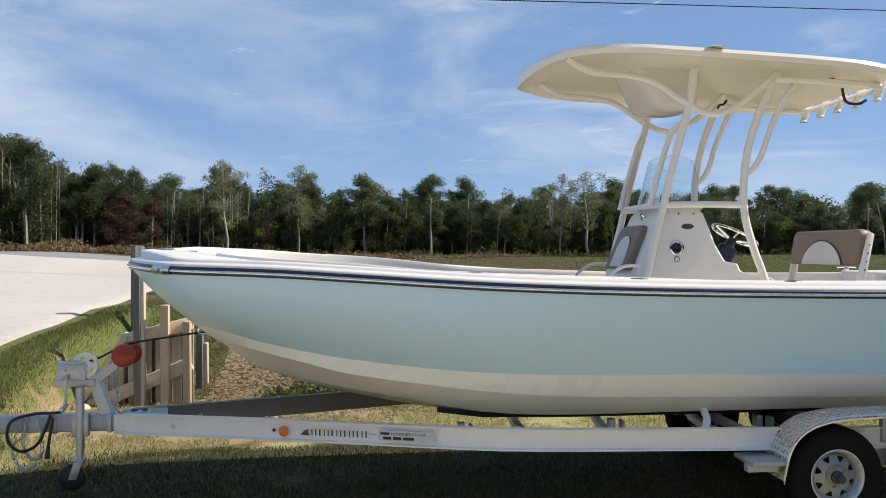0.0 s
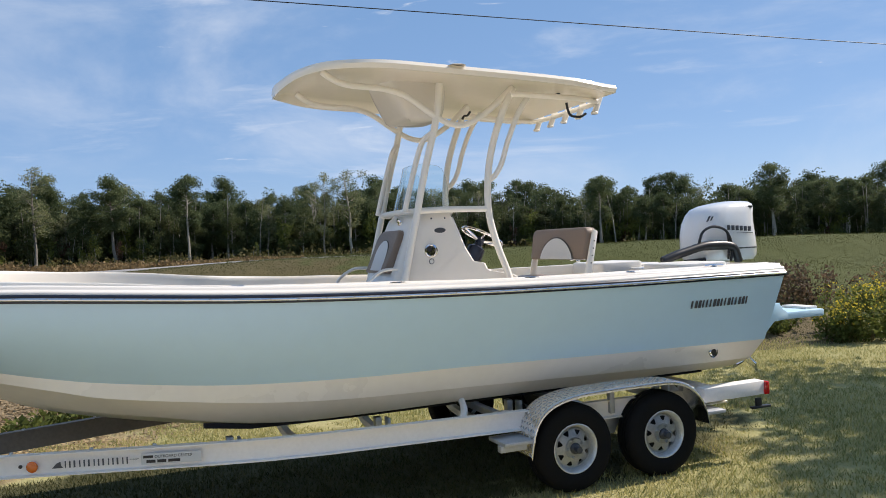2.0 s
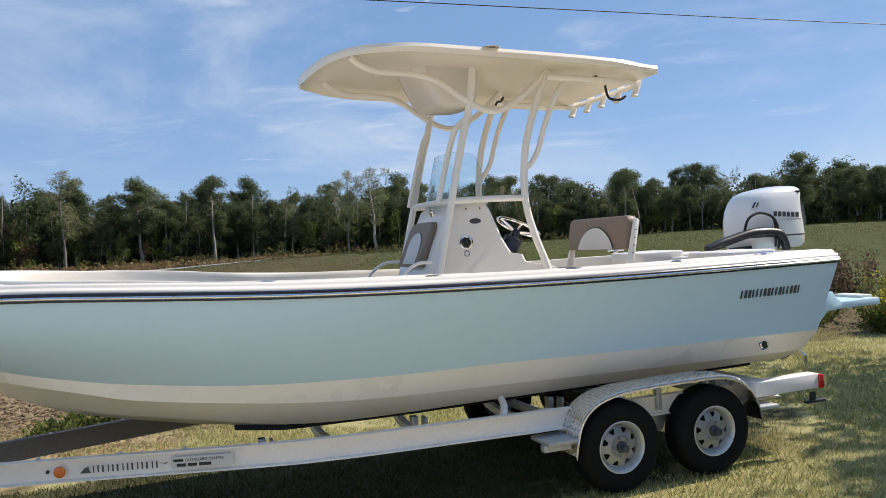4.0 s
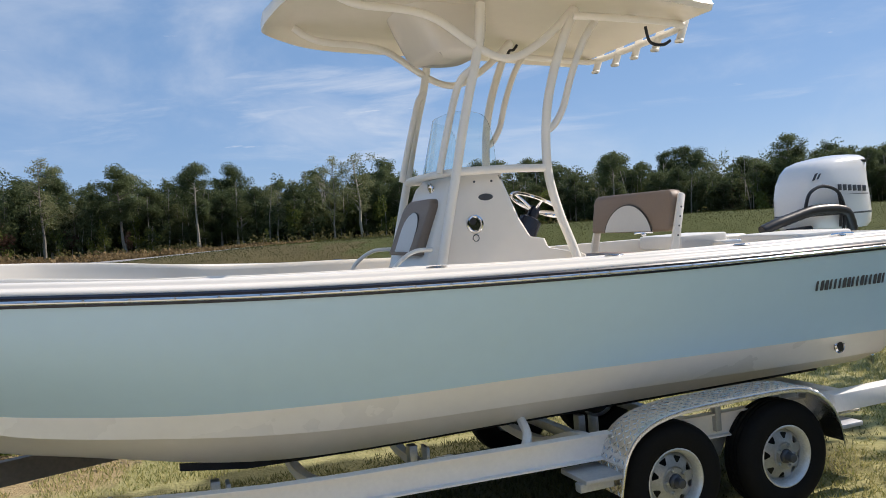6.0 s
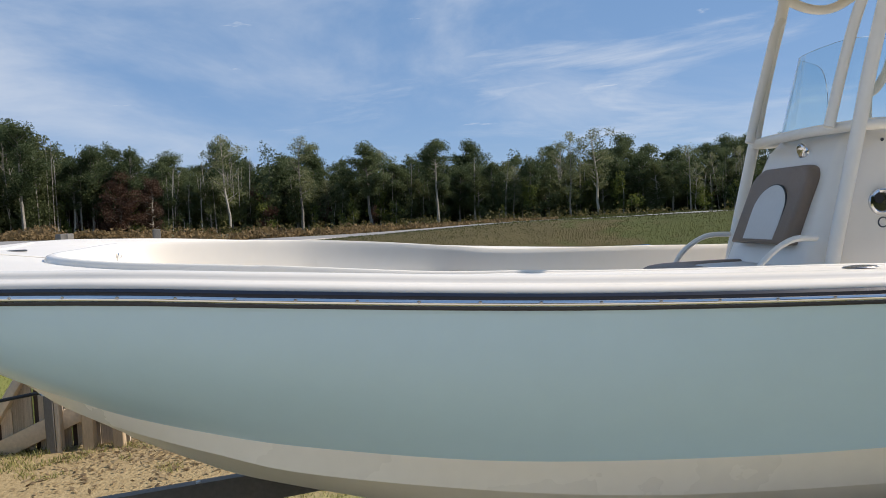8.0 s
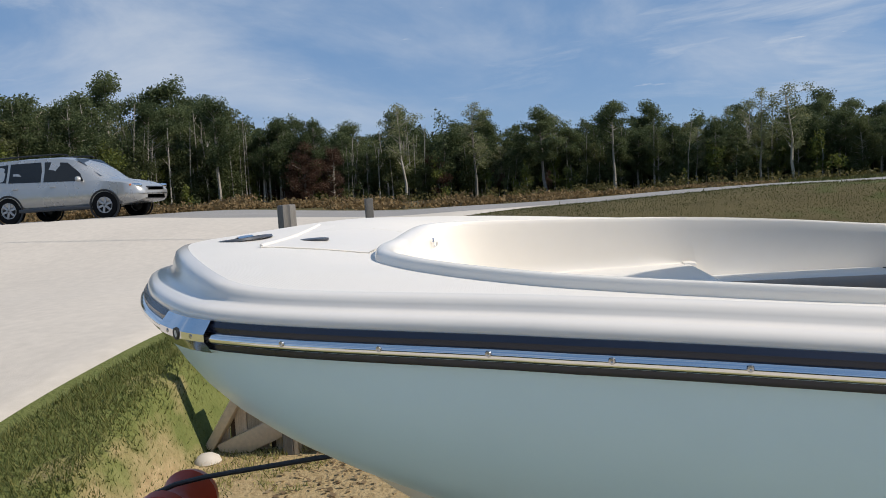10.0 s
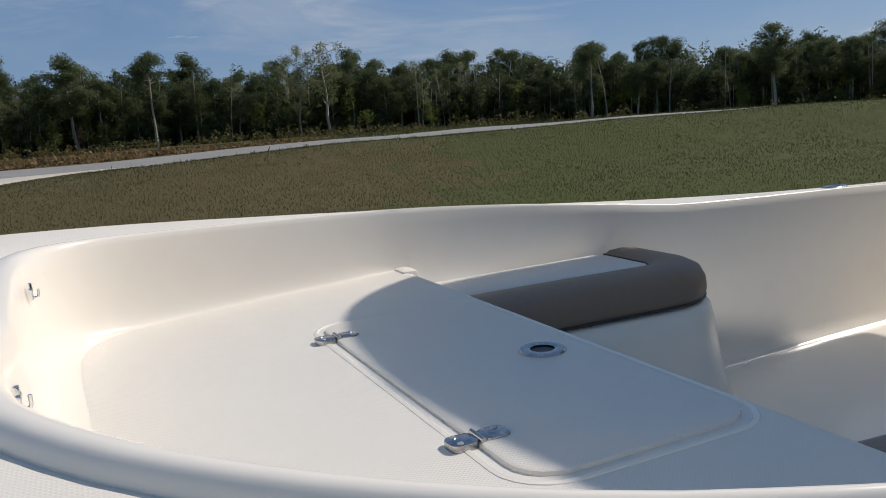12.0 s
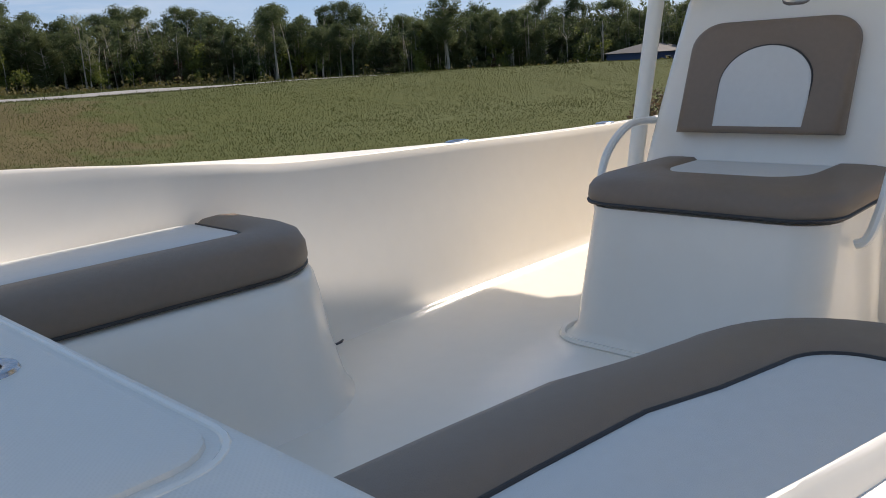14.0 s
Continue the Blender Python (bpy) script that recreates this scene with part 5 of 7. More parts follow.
part("column", tube([hub0, hub0.lerp(hub1, 0.3), hub0.lerp(hub1, 0.38), hub1], [0.035, 0.04, 0.078, 0.085], 14, 0), NAVY, wheel, "dark steering column boot")
part("throttle", joined(box((4.46, CY + 0.24, 1.95), (0.08, 0.06, 0.1), 0.012), tube([(4.47, CY + 0.2, 1.96), (4.53, CY + 0.2, 2.08), (4.54, CY + 0.22, 2.10)], 0.012, 8)), BLACK, console, "black throttle lever")
part("dash_pad", box((4.20, CY, 2.272), (0.22, 0.58, 0.02), 0.006), BLACK, console, "black dash pad")
# windscreen: a clear sheet, flat across the front and folded back into a falling wing on each side
SCREEN = smooth_line([(4.31, 0.336, 2.33), (4.265, 0.334, 2.50), (4.20, 0.33, 2.62), (4.11, 0.322, 2.655), (4.045, 0.29, 2.665), (4.022, 0.22, 2.67), (4.015, 0.1, 2.674), (4.015, -0.1, 2.674), (4.022, -0.22, 2.67), (4.045, -0.29, 2.665), (4.11, -0.322, 2.655), (4.20, -0.33, 2.62), (4.265, -0.334, 2.50), (4.31, -0.336, 2.33)], 3)


def screen_row(f):
    pts = []
    for p in SCREEN:
        z = 2.275 + (p.z - 2.275) * f
        pts.append(Vector((p.x + (z - 2.275) * 0.24, CY + p.y * (1 - (z - 2.275) * 0.3), z)))
    return pts


bm = grid([screen_row(f) for f in (0, 0.25, 0.5, 0.75, 0.97, 1.0)])
g = bmesh.ops.solidify(bm, geom=bm.faces[:], thickness=0.006)
glass = part("windscreen", bm, ACRYLIC, console, "clear acrylic windscreen", 60)
glass.visible_shadow = False
part("screen_foot", tube(screen_row(0), 0.010, 6, 0), BLACK, console)
# grab handles either side of the forward seat
for side in (-1, 1):
    y = CY - 0.03 + side * 0.40
    part("grab_rail", tube([(3.80, y, 1.80), (3.67, y + side * 0.025, 1.795), (3.55, y + side * 0.035, 1.72), (3.49, y + side * 0.03, 1.62), (3.46, y + side * 0.01, 1.53), (3.455, y - side * 0.02, 1.51)], 0.0135, 8), POWDER, console, "white curved grab rail")
part("base_flange", tube([p + Vector((0, 0, 0.004)) for p in seat_ring(1.185, 0.03)], 0.012, 6, 0), LINER, console)

# ---- hard top on its pipework ----
top_thing = thing("t_top", (4.3, 0, 1.185), "cream white hard top on curved aluminium pipework", "boat top")
TY = CY


def top_half(x):
    s = min(1.0, max(0.0, (x - 2.97) / 0.82))
    return (0.93 * (1 - (1 - s) ** 2.3) ** 0.5) * (1 - 0.06 * sstep(x, 5.2, 5.66))


top_edge = soft_curve([(2.97, 3.283), (3.04, 3.325), (3.12, 3.343), (3.22, 3.35), (3.35, 3.345), (3.6, 3.335), (4.2, 3.308), (5.0, 3.268), (5.66, 3.215)])
rows_t = []
for kk in range(45):
    f = kk / 44
    x = 2.97 + 2.69 * f ** 1.5
    h, z = max(0.004, top_half(x)), top_edge(x)
    crown = 0.05 * sstep(x, 2.97, 3.35)
    rt, rb = [], []
    for j in range(21):
        a = -1 + 2 * j / 20
        e = 1 - abs(a) ** 4
        rt.append(Vector((x, TY + h * a, z + 0.032 + crown * (1 - a * a) * 0.9 + 0.02 * e)))
    for j in range(21):
        a = 1 - 2 * j / 20
        dish = 0.055 * (sstep(1 - abs(a), 0.0, 0.16)) * sstep(x, 2.97, 3.2) * (1 - sstep(x, 5.5, 5.66))
        rb.append(Vector((x, TY + h * a * 0.995, z - 0.03 + dish)))
    mid_r = Vector((x, TY + h + 0.016, z + 0.004))
    mid_l = Vector((x, TY - h - 0.016, z + 0.004))
    rows_t.append(rt + [mid_r] + rb + [mid_l])
bm = grid(rows_t, close_v=True)
bm.faces.new([bm.verts.new(p) for p in rows_t[-1]])
bm.faces.new([bm.verts.new(p) for p in rows_t[0]])
bmesh.ops.remove_doubles(bm, verts=bm.verts, dist=0.0005)
part("canopy", bm, CANOPY, top_thing, "cream fibreglass hard top", 50)
for side in (-1, 1):
    bm = lathe([(0.0, 0.012), (0.05, 0.009), (0.07, 0.0)], (4.18, TY + side * 0.94, 3.338), "z", 18)
    part("edge_bump", bm, WHITE, top_thing)
# electronics box under the top
rows = []
for z, g in ((3.35, 1.0), (3.25, 1.0), (3.14, 0.96), (3.07, 0.90), (3.045, 0.80), (3.035, 0.3)):
    rows.append([Vector((4.11 + 0.29 * g * math.copysign(abs(math.cos(a)) ** 0.55, math.cos(a)) + 0.5 * (3.35 - z) * max(0, -math.cos(a)), TY + 0.31 * g * math.copysign(abs(math.sin(a)) ** 0.5, math.sin(a)), z)) for a in [2 * math.pi * q / 32 for q in range(32)]])
bm = grid(rows, close_v=True)
bm.faces.new([bm.verts.new(p) for p in rows[-1]])
part("electronics_box", bm, WHITE, top_thing, "cream electronics box", 50)
R = 0.029
for side in (-1, 1):
    def P(x, y, z):
        return (x, TY + side * y, z)
    part("front_leg", tube([P(3.75, 0.47, 1.19), P(3.84, 0.465, 1.67), P(3.985, 0.46, 2.25), P(4.04, 0.46, 2.48), P(4.105, 0.46, 2.72), P(4.165, 0.46, 2.92), P(4.205, 0.46, 3.10), P(4.23, 0.46, 3.30)], R, 10, 6), POWDER, top_thing)
    part("mid_leg", tube([P(3.915, 0.36, 2.265), P(3.975, 0.36, 2.48), P(4.045, 0.365, 2.71), P(4.095, 0.385, 2.84), P(4.16, 0.44, 2.90)], R * 0.8, 10, 5), POWDER, top_thing)
    part("rear_leg", tube([P(4.88, 0.49, 1.19), P(4.79, 0.475, 1.66), P(4.685, 0.465, 1.97), P(4.625, 0.46, 2.25), P(4.64, 0.46, 2.58), P(4.705, 0.465, 2.85), P(4.81, 0.47, 3.11), P(4.90, 0.475, 3.28)], R, 10, 6), POWDER, top_thing)
    part("side_bar", tube([P(3.99, 0.455, 2.262), P(4.3, 0.455, 2.268), P(4.64, 0.455, 2.262)], R * 0.9, 10, 3), POWDER, top_thing)
    part("rear_branch", tube([P(4.64, 0.46, 2.50), P(4.70, 0.465, 2.545), P(4.765, 0.47, 2.65), P(4.83, 0.48, 2.84), P(4.93, 0.49, 3.06), P(5.05, 0.50, 3.23)], R * 0.8, 10, 6), POWDER, top_thing)
    part("side_hoop", tube([P(3.25, 0.46, 3.36), P(3.33, 0.46, 3.305), P(3.46, 0.46, 3.262), P(3.74, 0.46, 3.242), P(3.93, 0.46, 3.19), P(4.14, 0.46, 3.055), P(4.30, 0.46, 2.975), P(4.44, 0.46, 2.965), P(4.58, 0.46, 3.03), P(4.73, 0.46, 3.135), P(4.90, 0.46, 3.29)], R * 0.85, 10, 5), POWDER, top_thing)
    part("top_rail", tube([P(4.85, 0.52, 3.222), P(5.12, 0.58, 3.20), P(5.46, 0.60, 3.182), P(5.66, 0.58, 3.165)], R * 0.8, 10, 4), POWDER, top_thing)
part("cross_bar", tube([(5.65, TY - 0.59, 3.166), (5.71, TY - 0.4, 3.165), (5.71, TY + 0.4, 3.165), (5.65, TY + 0.59, 3.166)], R * 0.8, 10, 5), POWDER, top_thing)
part("front_cross", tube([(3.99, TY - 0.455, 2.262), (3.95, TY - 0.22, 2.265), (3.945, TY, 2.265), (3.95, TY + 0.22, 2.265), (3.99, TY + 0.455, 2.262)], R * 0.85, 10, 5), POWDER, top_thing)
for y in (-0.52, -0.25, 0.0, 0.25, 0.52):
    part("rod_rocket", joined(tube([(5.68, TY + y, 3.08), (5.755, TY + y, 3.26)], 0.027, 12, 0), lathe([(0.022, 0), (0.03, 0), (0.033, 0.012), (0.028, 0.02)], (5.676, TY + y, 3.065), "z", 12)), POWDER, top_thing, "white rod holder tube")
part("spreader_light", box((5.35, TY - 0.45, 3.24), (0.03, 0.05, 0.025), 0.006), BLACK, top_thing)
part("wire_tail", tube([(5.33, TY - 0.62, 3.14), (5.36, TY - 0.62, 3.04), (5.45, TY - 0.63, 3.02), (5.52, TY - 0.62, 3.05)], 0.011, 6), BLACK, top_thing)
part("wire_tail", tube([(4.72, TY + 0.02, 3.16), (4.69, TY + 0.02, 3.125), (4.66, TY + 0.02, 3.12), (4.64, TY + 0.02, 3.09)], 0.01, 6), BLACK, top_thing)

# ---- helm seat with a swing back ----
seat = thing("helm_seat", (5.400, 0.05, 1.185), "white helm bench with tan and white swing backrest", "bench")
part("base", box((5.380, 0.03, 1.36), (0.52, 0.86, 0.35), 0.03, 3), LINER, seat, "white moulded cooler seat base")
part("seat_pad", box((5.380, 0.03, 1.585), (0.56, 0.92, 0.1), 0.04, 4), TAN, seat, "tan vinyl seat pad")
for y in (-0.462, 0.542):
    arm = part("back_arm", prism([(5.535, 1.50), (5.585, 1.50), (5.70, 2.03), (5.685, 2.045), (5.665, 2.05), (5.648, 2.04), (5.55, 1.66)], y - 0.012, y + 0.012, 0.006), POWDER, seat, "white flat backrest arm")
    if y < 0:
        each("arm_hole", [lathe([(0.0, -0.001), (0.007, -0.001)], (5.655 - q * 0.014, y - 0.013, 1.95 - q * 0.065), "y", 10) for q in range(4)], GREYP, arm)


def pad_block(y0, y1, z0, z1, x, t, r=0.06):
    poly = []
    for cy, cz, a0 in ((y1 - r, z1 - r, 0), (y0 + r, z1 - r, 90), (y0 + r * 0.5, z0 + r * 0.5, 180), (y1 - r * 0.5, z0 + r * 0.5, 270)):
        rr = r if a0 < 180 else r * 0.5
        for q in range(6):
            a = radians(a0 + q * 18)
            poly.append((cy + rr * math.cos(a), cz + rr * math.sin(a)))
    bm = prism(poly, x - t, x, 0.02, 3, "x")
    return bm


bm = pad_block(-0.448, 0.528, 1.785, 2.075, 5.640, 0.085)
for v in bm.verts:
    v.co.x += (v.co.z - 1.8) * 0.16
rest = part("backrest", bm, TAN, seat, "tan vinyl swing backrest", 50)
half_arch = [(0.05 + (0.27 + (0.05 * (1 - math.sin(a)) if math.cos(a) < 0 else 0.0)) * math.cos(a), 1.79 + 0.20 * math.sin(a) ** 1.1) for a in [math.pi * q / 18 for q in range(19)]]
bm = prism(half_arch, 5.545, 5.560, 0.004, 1, "x")
for v in bm.verts:
    v.co.x += (v.co.z - 1.8) * 0.16
part("inset_panel", bm, PALE, rest, "white half-round inset")
part("welt", tube([(5.548 + (z - 1.8) * 0.16, y, z) for y, z in half_arch], 0.005, 6, 0), PIPING, rest)
bm = pad_block(-0.445, 0.525, 1.788, 2.07, 5.655, 0.02)
for v in bm.verts:
    v.co.x += (v.co.z - 1.8) * 0.16
part("back_shell", bm, TAN, rest, "", 50)

# ---- outboard ----
motor = thing("outboard_motor", (7.390, 0, 1.0), "large white outboard motor on the transom", "outboard motor")
rows = []
for z, x0, x1, hy in ((1.68, 7.12, 7.82, 0.22), (1.72, 7.09, 7.845, 0.25), (1.80, 7.08, 7.845, 0.265), (1.95, 7.09, 7.82, 0.27), (2.06, 7.115, 7.805, 0.265), (2.15, 7.16, 7.81, 0.25), (2.21, 7.22, 7.825, 0.235), (2.245, 7.32, 7.825, 0.205), (2.27, 7.46, 7.80, 0.15), (2.282, 7.56, 7.76, 0.06)):
    cx, hx = (x0 + x1) / 2, (x1 - x0) / 2
    rows.append([Vector((cx + hx * math.copysign(abs(math.cos(a)) ** 0.62, math.cos(a)), hy * math.copysign(abs(math.sin(a)) ** 0.62, math.sin(a)), z)) for a in [2 * math.pi * q / 36 for q in range(36)]])
bm = grid(rows, close_v=True)
bm.faces.new([bm.verts.new(p) for p in rows[-1]])
part("cowling", bm, COWL, motor, "glossy white cowling", 50)
part("cowl_seam", grid([[p + Vector((0, 0, dz)) + (p - Vector((7.390, 0, p.z))) * 0.006 for p in [r_ * 1.0 for r_ in rows[2]]] for dz in (-0.006, 0.008)], close_v=True), GREYP, motor)
part("midsection", joined(box((7.390, 0, 1.35), (0.3, 0.22, 0.7), 0.04, 3), box((7.210, 0, 1.45), (0.22, 0.3, 0.36), 0.03, 3)), COWL, motor, "white leg and bracket")
part("gearcase", joined(box((7.430, 0, 0.86), (0.2, 0.09, 0.45), 0.03, 3), tube([(7.110, 0, 0.66), (7.290, 0, 0.66), (7.590, 0, 0.66), (7.710, 0, 0.66)], [0.02, 0.065, 0.06, 0.03], 12, 3), box((7.470, 0, 0.92), (0.4, 0.26, 0.02), 0.008)), COWL, motor, "white gearcase")
part("propeller", joined(*[box((7.750, 0, 0.66), (0.02, 0.12, 0.18), 0.006, 2, Matrix.Rotation(a, 4, "X") @ Matrix.Translation((0, 0, 0.1)) @ Matrix.Rotation(0.5, 4, "Z")) for a in (0, 2.09, 4.19)]), CHROME, motor, "steel propeller")
bars = [box((7.37 + q * 0.053, -0.268, 2.012 - q * 0.004), (0.036, 0.008, 0.048), 0.002) for q in range(6)]
part("brand_bars", joined(*bars), GREYP, motor, "grey brand mark as plain bars")
each("stripe", [prism([(7.41, 1.955), (7.67, 1.945), (7.67, 1.953)], -0.275, -0.268, 0), prism([(7.12, 2.075), (7.14, 2.08), (7.175, 2.135), (7.155, 2.13)], -0.243, -0.232, 0), prism([(7.165, 2.085), (7.18, 2.09), (7.205, 2.13), (7.19, 2.125)], -0.246, -0.236, 0)], GREYP, motor)
part("vent", box((7.70, -0.212, 2.215), (0.06, 0.03, 0.022), 0.006), BLACK, motor)
boot_line = smooth_line([(6.524, -0.30, 1.721), (6.66, -0.31, 1.765), (6.80, -0.31, 1.797), (7.0, -0.31, 1.84), (7.148, -0.31, 1.848), (7.30, -0.30, 1.84), (7.40, -0.30, 1.80), (7.46, -0.29, 1.67)], 6)
part("rigging_boot", tube(boot_line, [0.040 + 0.003 * (q % 2) for q in range(len(boot_line))], 10, 0), BLACK, motor, "black ribbed rigging boot")
part("hose", tube([(6.96, -0.30, 1.82), (6.963, -0.31, 1.89), (7.005, -0.31, 1.975), (7.09, -0.31, 2.02), (7.18, -0.31, 2.025), (7.29, -0.31, 1.985), (7.345, -0.31, 1.90), (7.37, -0.30, 1.79), (7.36, -0.29, 1.68)], 0.013, 8, 5), BLACK, motor)
part("hose", tube([(7.32, -0.30, 1.96), (7.335, -0.30, 1.85), (7.33, -0.29, 1.70)], 0.011, 8, 5), BLACK, motor)
part("steering_ram", joined(tube([(6.870, -0.2, 1.69), (7.110, -0.2, 1.70)], 0.026, 10, 0), box((6.930, -0.2, 1.68), (0.16, 0.1, 0.05), 0.01)), BLACK, motor, "black steering ram")


# ---- the trailer ----
def list_of(*items):
    return list(items)


trailer = thing("boat_trailer", (4.0, 0, 0), "tandem-axle aluminium boat trailer with tread-plate mudguards", "trailer")
beam_y = curve_of([(-0.12, 0.10), (0.25, 0.21), (1.15, 0.48), (2.3, 0.86), (2.65, 0.955), (3.0, 0.985), (6.6, 0.985)])
beam_c = curve_of([(-0.2, 0.625), (1.0, 0.63), (2.7, 0.63), (4.6, 0.585), (6.6, 0.56)])


def beam(side):
    """An I-section side rail swept along its bent line."""
    rows = []
    prof = [(-0.035, -0.075), (0.035, -0.075), (0.035, -0.066), (0.006, -0.06), (0.006, 0.06), (0.035, 0.066), (0.035, 0.075), (-0.035, 0.075), (-0.035, 0.066), (-0.035, -0.066)]
    for x in np.concatenate([np.linspace(-0.1, 2.2, 8), np.linspace(2.35, 3.05, 8), np.linspace(3.4, 6.6, 8)]):
        x = float(x)
        y = beam_y(x)
        rows.append([Vector((x, side * (y - d), beam_c(x) + h)) for d, h in [(-a, b) for a, b in prof]])
    bm = grid(rows, close_v=True)
    for r in (rows[0], rows[-1]):
        bm.faces.new([bm.verts.new(p) for p in r])
    return bm


rails = {}
for side in (-1, 1):
    rails[side] = part("side_rail", beam(side), ALU if side < 0 else RAIL_SHADE, trailer, "bright aluminium side rail" if side < 0 else "aluminium side rail, toned dark for the shade under the hull", 30)
    each("rail_bolt", list_of(*[lathe([(0.0, 0.012), (0.012, 0.01), (0.014, 0.0)], (x, side * (beam_y(x) - 0.03), beam_c(x) + 0.078), "z", 8) for x in (0.5, 1.0, 1.5, 1.9)]), ZINC, rails[side])
part("tongue", joined(box((-0.68, 0, 0.625), (1.5, 0.105, 0.125), 0.012, 2)), ALU_DULL, trailer, "weathered square tongue beam")
each("tongue_plate", list_of(box((0.0, -0.112, 0.625), (0.34, 0.012, 0.15), 0.004), box((0.0, 0.112, 0.625), (0.34, 0.012, 0.15), 0.004), *[lathe([(0.0, -0.012), (0.012, -0.01), (0.014, 0.0)], (x, -0.118, z), "y", 8) for x in (-0.12, 0.1) for z in (0.585, 0.665)]), ALU, trailer)
part("coupler", joined(box((-1.52, 0, 0.65), (0.34, 0.09, 0.07), 0.012), lathe([(0.0, 0.05), (0.04, 0.04), (0.05, 0.0), (0.045, -0.04)], (-1.72, 0, 0.64), "z", 16), box((-1.35, 0, 0.70), (0.2, 0.11, 0.03), 0.006)), ZINC, trailer, "galvanised ball coupler")
each("tongue_strap", list_of(*[box((x, 0, 0.625), (0.03, 0.125, 0.145), 0.004) for x in (-0.62, -0.40, -0.22, -0.02)]), ZINC, trailer)
# winch stand leaning back to the bow roller
part("winch_stand", joined(tube([(-0.245, 0, 0.68), (-0.345, 0, 0.94)], 0.055, 4, 0), tube([(-0.40, 0, 0.925), (-0.345, 0, 0.935), (-0.12, 0, 1.105)], 0.042, 4, 0), box((-0.48, 0, 0.93), (0.30, 0.1, 0.055), 0.006)), ZINC, trailer, "galvanised winch post", 20)
winch = part("winch", joined(box((-0.475, -0.105, 1.03), (0.19, 0.012, 0.125), 0.005), box((-0.475, -0.105, 1.095), (0.19, 0.05, 0.01), 0.003), box((-0.475, -0.08, 0.967), (0.19, 0.07, 0.01), 0.003), *[lathe([(0.0, -0.012), (0.012, -0.01), (0.014, 0.0)], (x, -0.111, z), "y", 8) for x, z in ((-0.53, 1.04), (-0.41, 1.0), (-0.42, 1.075), (-0.54, 0.985))], box((-0.51, -0.05, 1.02), (0.2, 0.012, 0.14), 0.006), box((-0.51, 0.05, 1.02), (0.2, 0.012, 0.14), 0.006), lathe([(0.0, 0.045), (0.03, 0.045), (0.03, -0.045), (0.0, -0.045)], (-0.5, 0, 1.03), "y", 16), lathe([(0.0, -0.065), (0.014, -0.065), (0.016, -0.05)], (-0.56, 0, 1.03), "y", 10)), ZINC, trailer, "galvanised hand winch")
gear = bmesh.new()
gn = 40
g_rings = [(0.02, -0.016), (0.045, -0.010), (0.072, -0.010), (0.082, -0.016), (0.095, -0.016), (0.097, 0.012)]
gvs = [[gear.verts.new((-0.388 + r * math.cos(2 * math.pi * q / gn), -0.075 + h, 1.068 + r * math.sin(2 * math.pi * q / gn))) for q in range(gn)] for r, h in g_rings]
for a in range(len(g_rings) - 1):
    for q in range(gn):
        if not (a == 1 and q % 8 in (2, 3, 4, 5)):
            gear.faces.new((gvs[a][q], gvs[a][(q + 1) % gn], gvs[a + 1][(q + 1) % gn], gvs[a + 1][q]))
part("gear", gear, ALU, winch, "round pierced winch gear")
part("gear_hub", lathe([(0.0, -0.028), (0.02, -0.026), (0.026, 0.0)], (-0.388, -0.075, 1.068), "y", 14), ZINC, winch)
part("crank", joined(tube([(-0.50, -0.08, 1.0), (-0.505, -0.135, 1.0), (-0.51, -0.14, 0.90), (-0.515, -0.14, 0.77)], 0.011, 8, 0), tube([(-0.515, -0.135, 0.77), (-0.515, -0.22, 0.765)], 0.016, 10, 0)), ZINC, winch)
part("bow_roller", lathe([(0.0, -0.13), (0.06, -0.13), (0.083, -0.115), (0.09, -0.085), (0.05, -0.02), (0.045, 0.0), (0.05, 0.02), (0.09, 0.085), (0.083, 0.115), (0.06, 0.13), (0.0, 0.13)], (-0.105, 0, 1.14), "y", 28), REDP, trailer, "red rubber bow roller")
part("winch_strap", tube([(-0.48, 0, 1.06), (-0.3, 0, 1.12), (-0.105, 0, 1.215), (0.2, 0, 1.265), (0.50, 0, 1.305)], 0.008, 8, 3), BLACK, trailer, "black winch strap to the bow eye")
part("bow_eye", joined(tube([(0.46, 0, 1.345), (0.435, 0, 1.325), (0.445, 0, 1.29), (0.52, 0, 1.29)], 0.009, 8, 4)), CHROME, boat)


def chain(pts, name, parent):
    line = smooth_line(pts, 5)
    links = []
    for i in range(len(line) - 1):
        d = (line[i + 1] - line[i])
        mid = (line[i] + line[i + 1]) / 2
        q = d.to_track_quat("X", "Z").to_matrix().to_4x4() @ Matrix.Rotation(radians(90 * (i % 2)), 4, "X")
        loop = [Vector((0.017 * math.cos(a) * 1.5, 0.013 * math.sin(a), 0)) for a in [2 * math.pi * k2 / 8 for k2 in range(9)]]
        links.append(tube([mid + q @ v for v in loop], 0.0042, 5, 0, caps=False))
    return part(name, joined(*links), ZINC, parent)


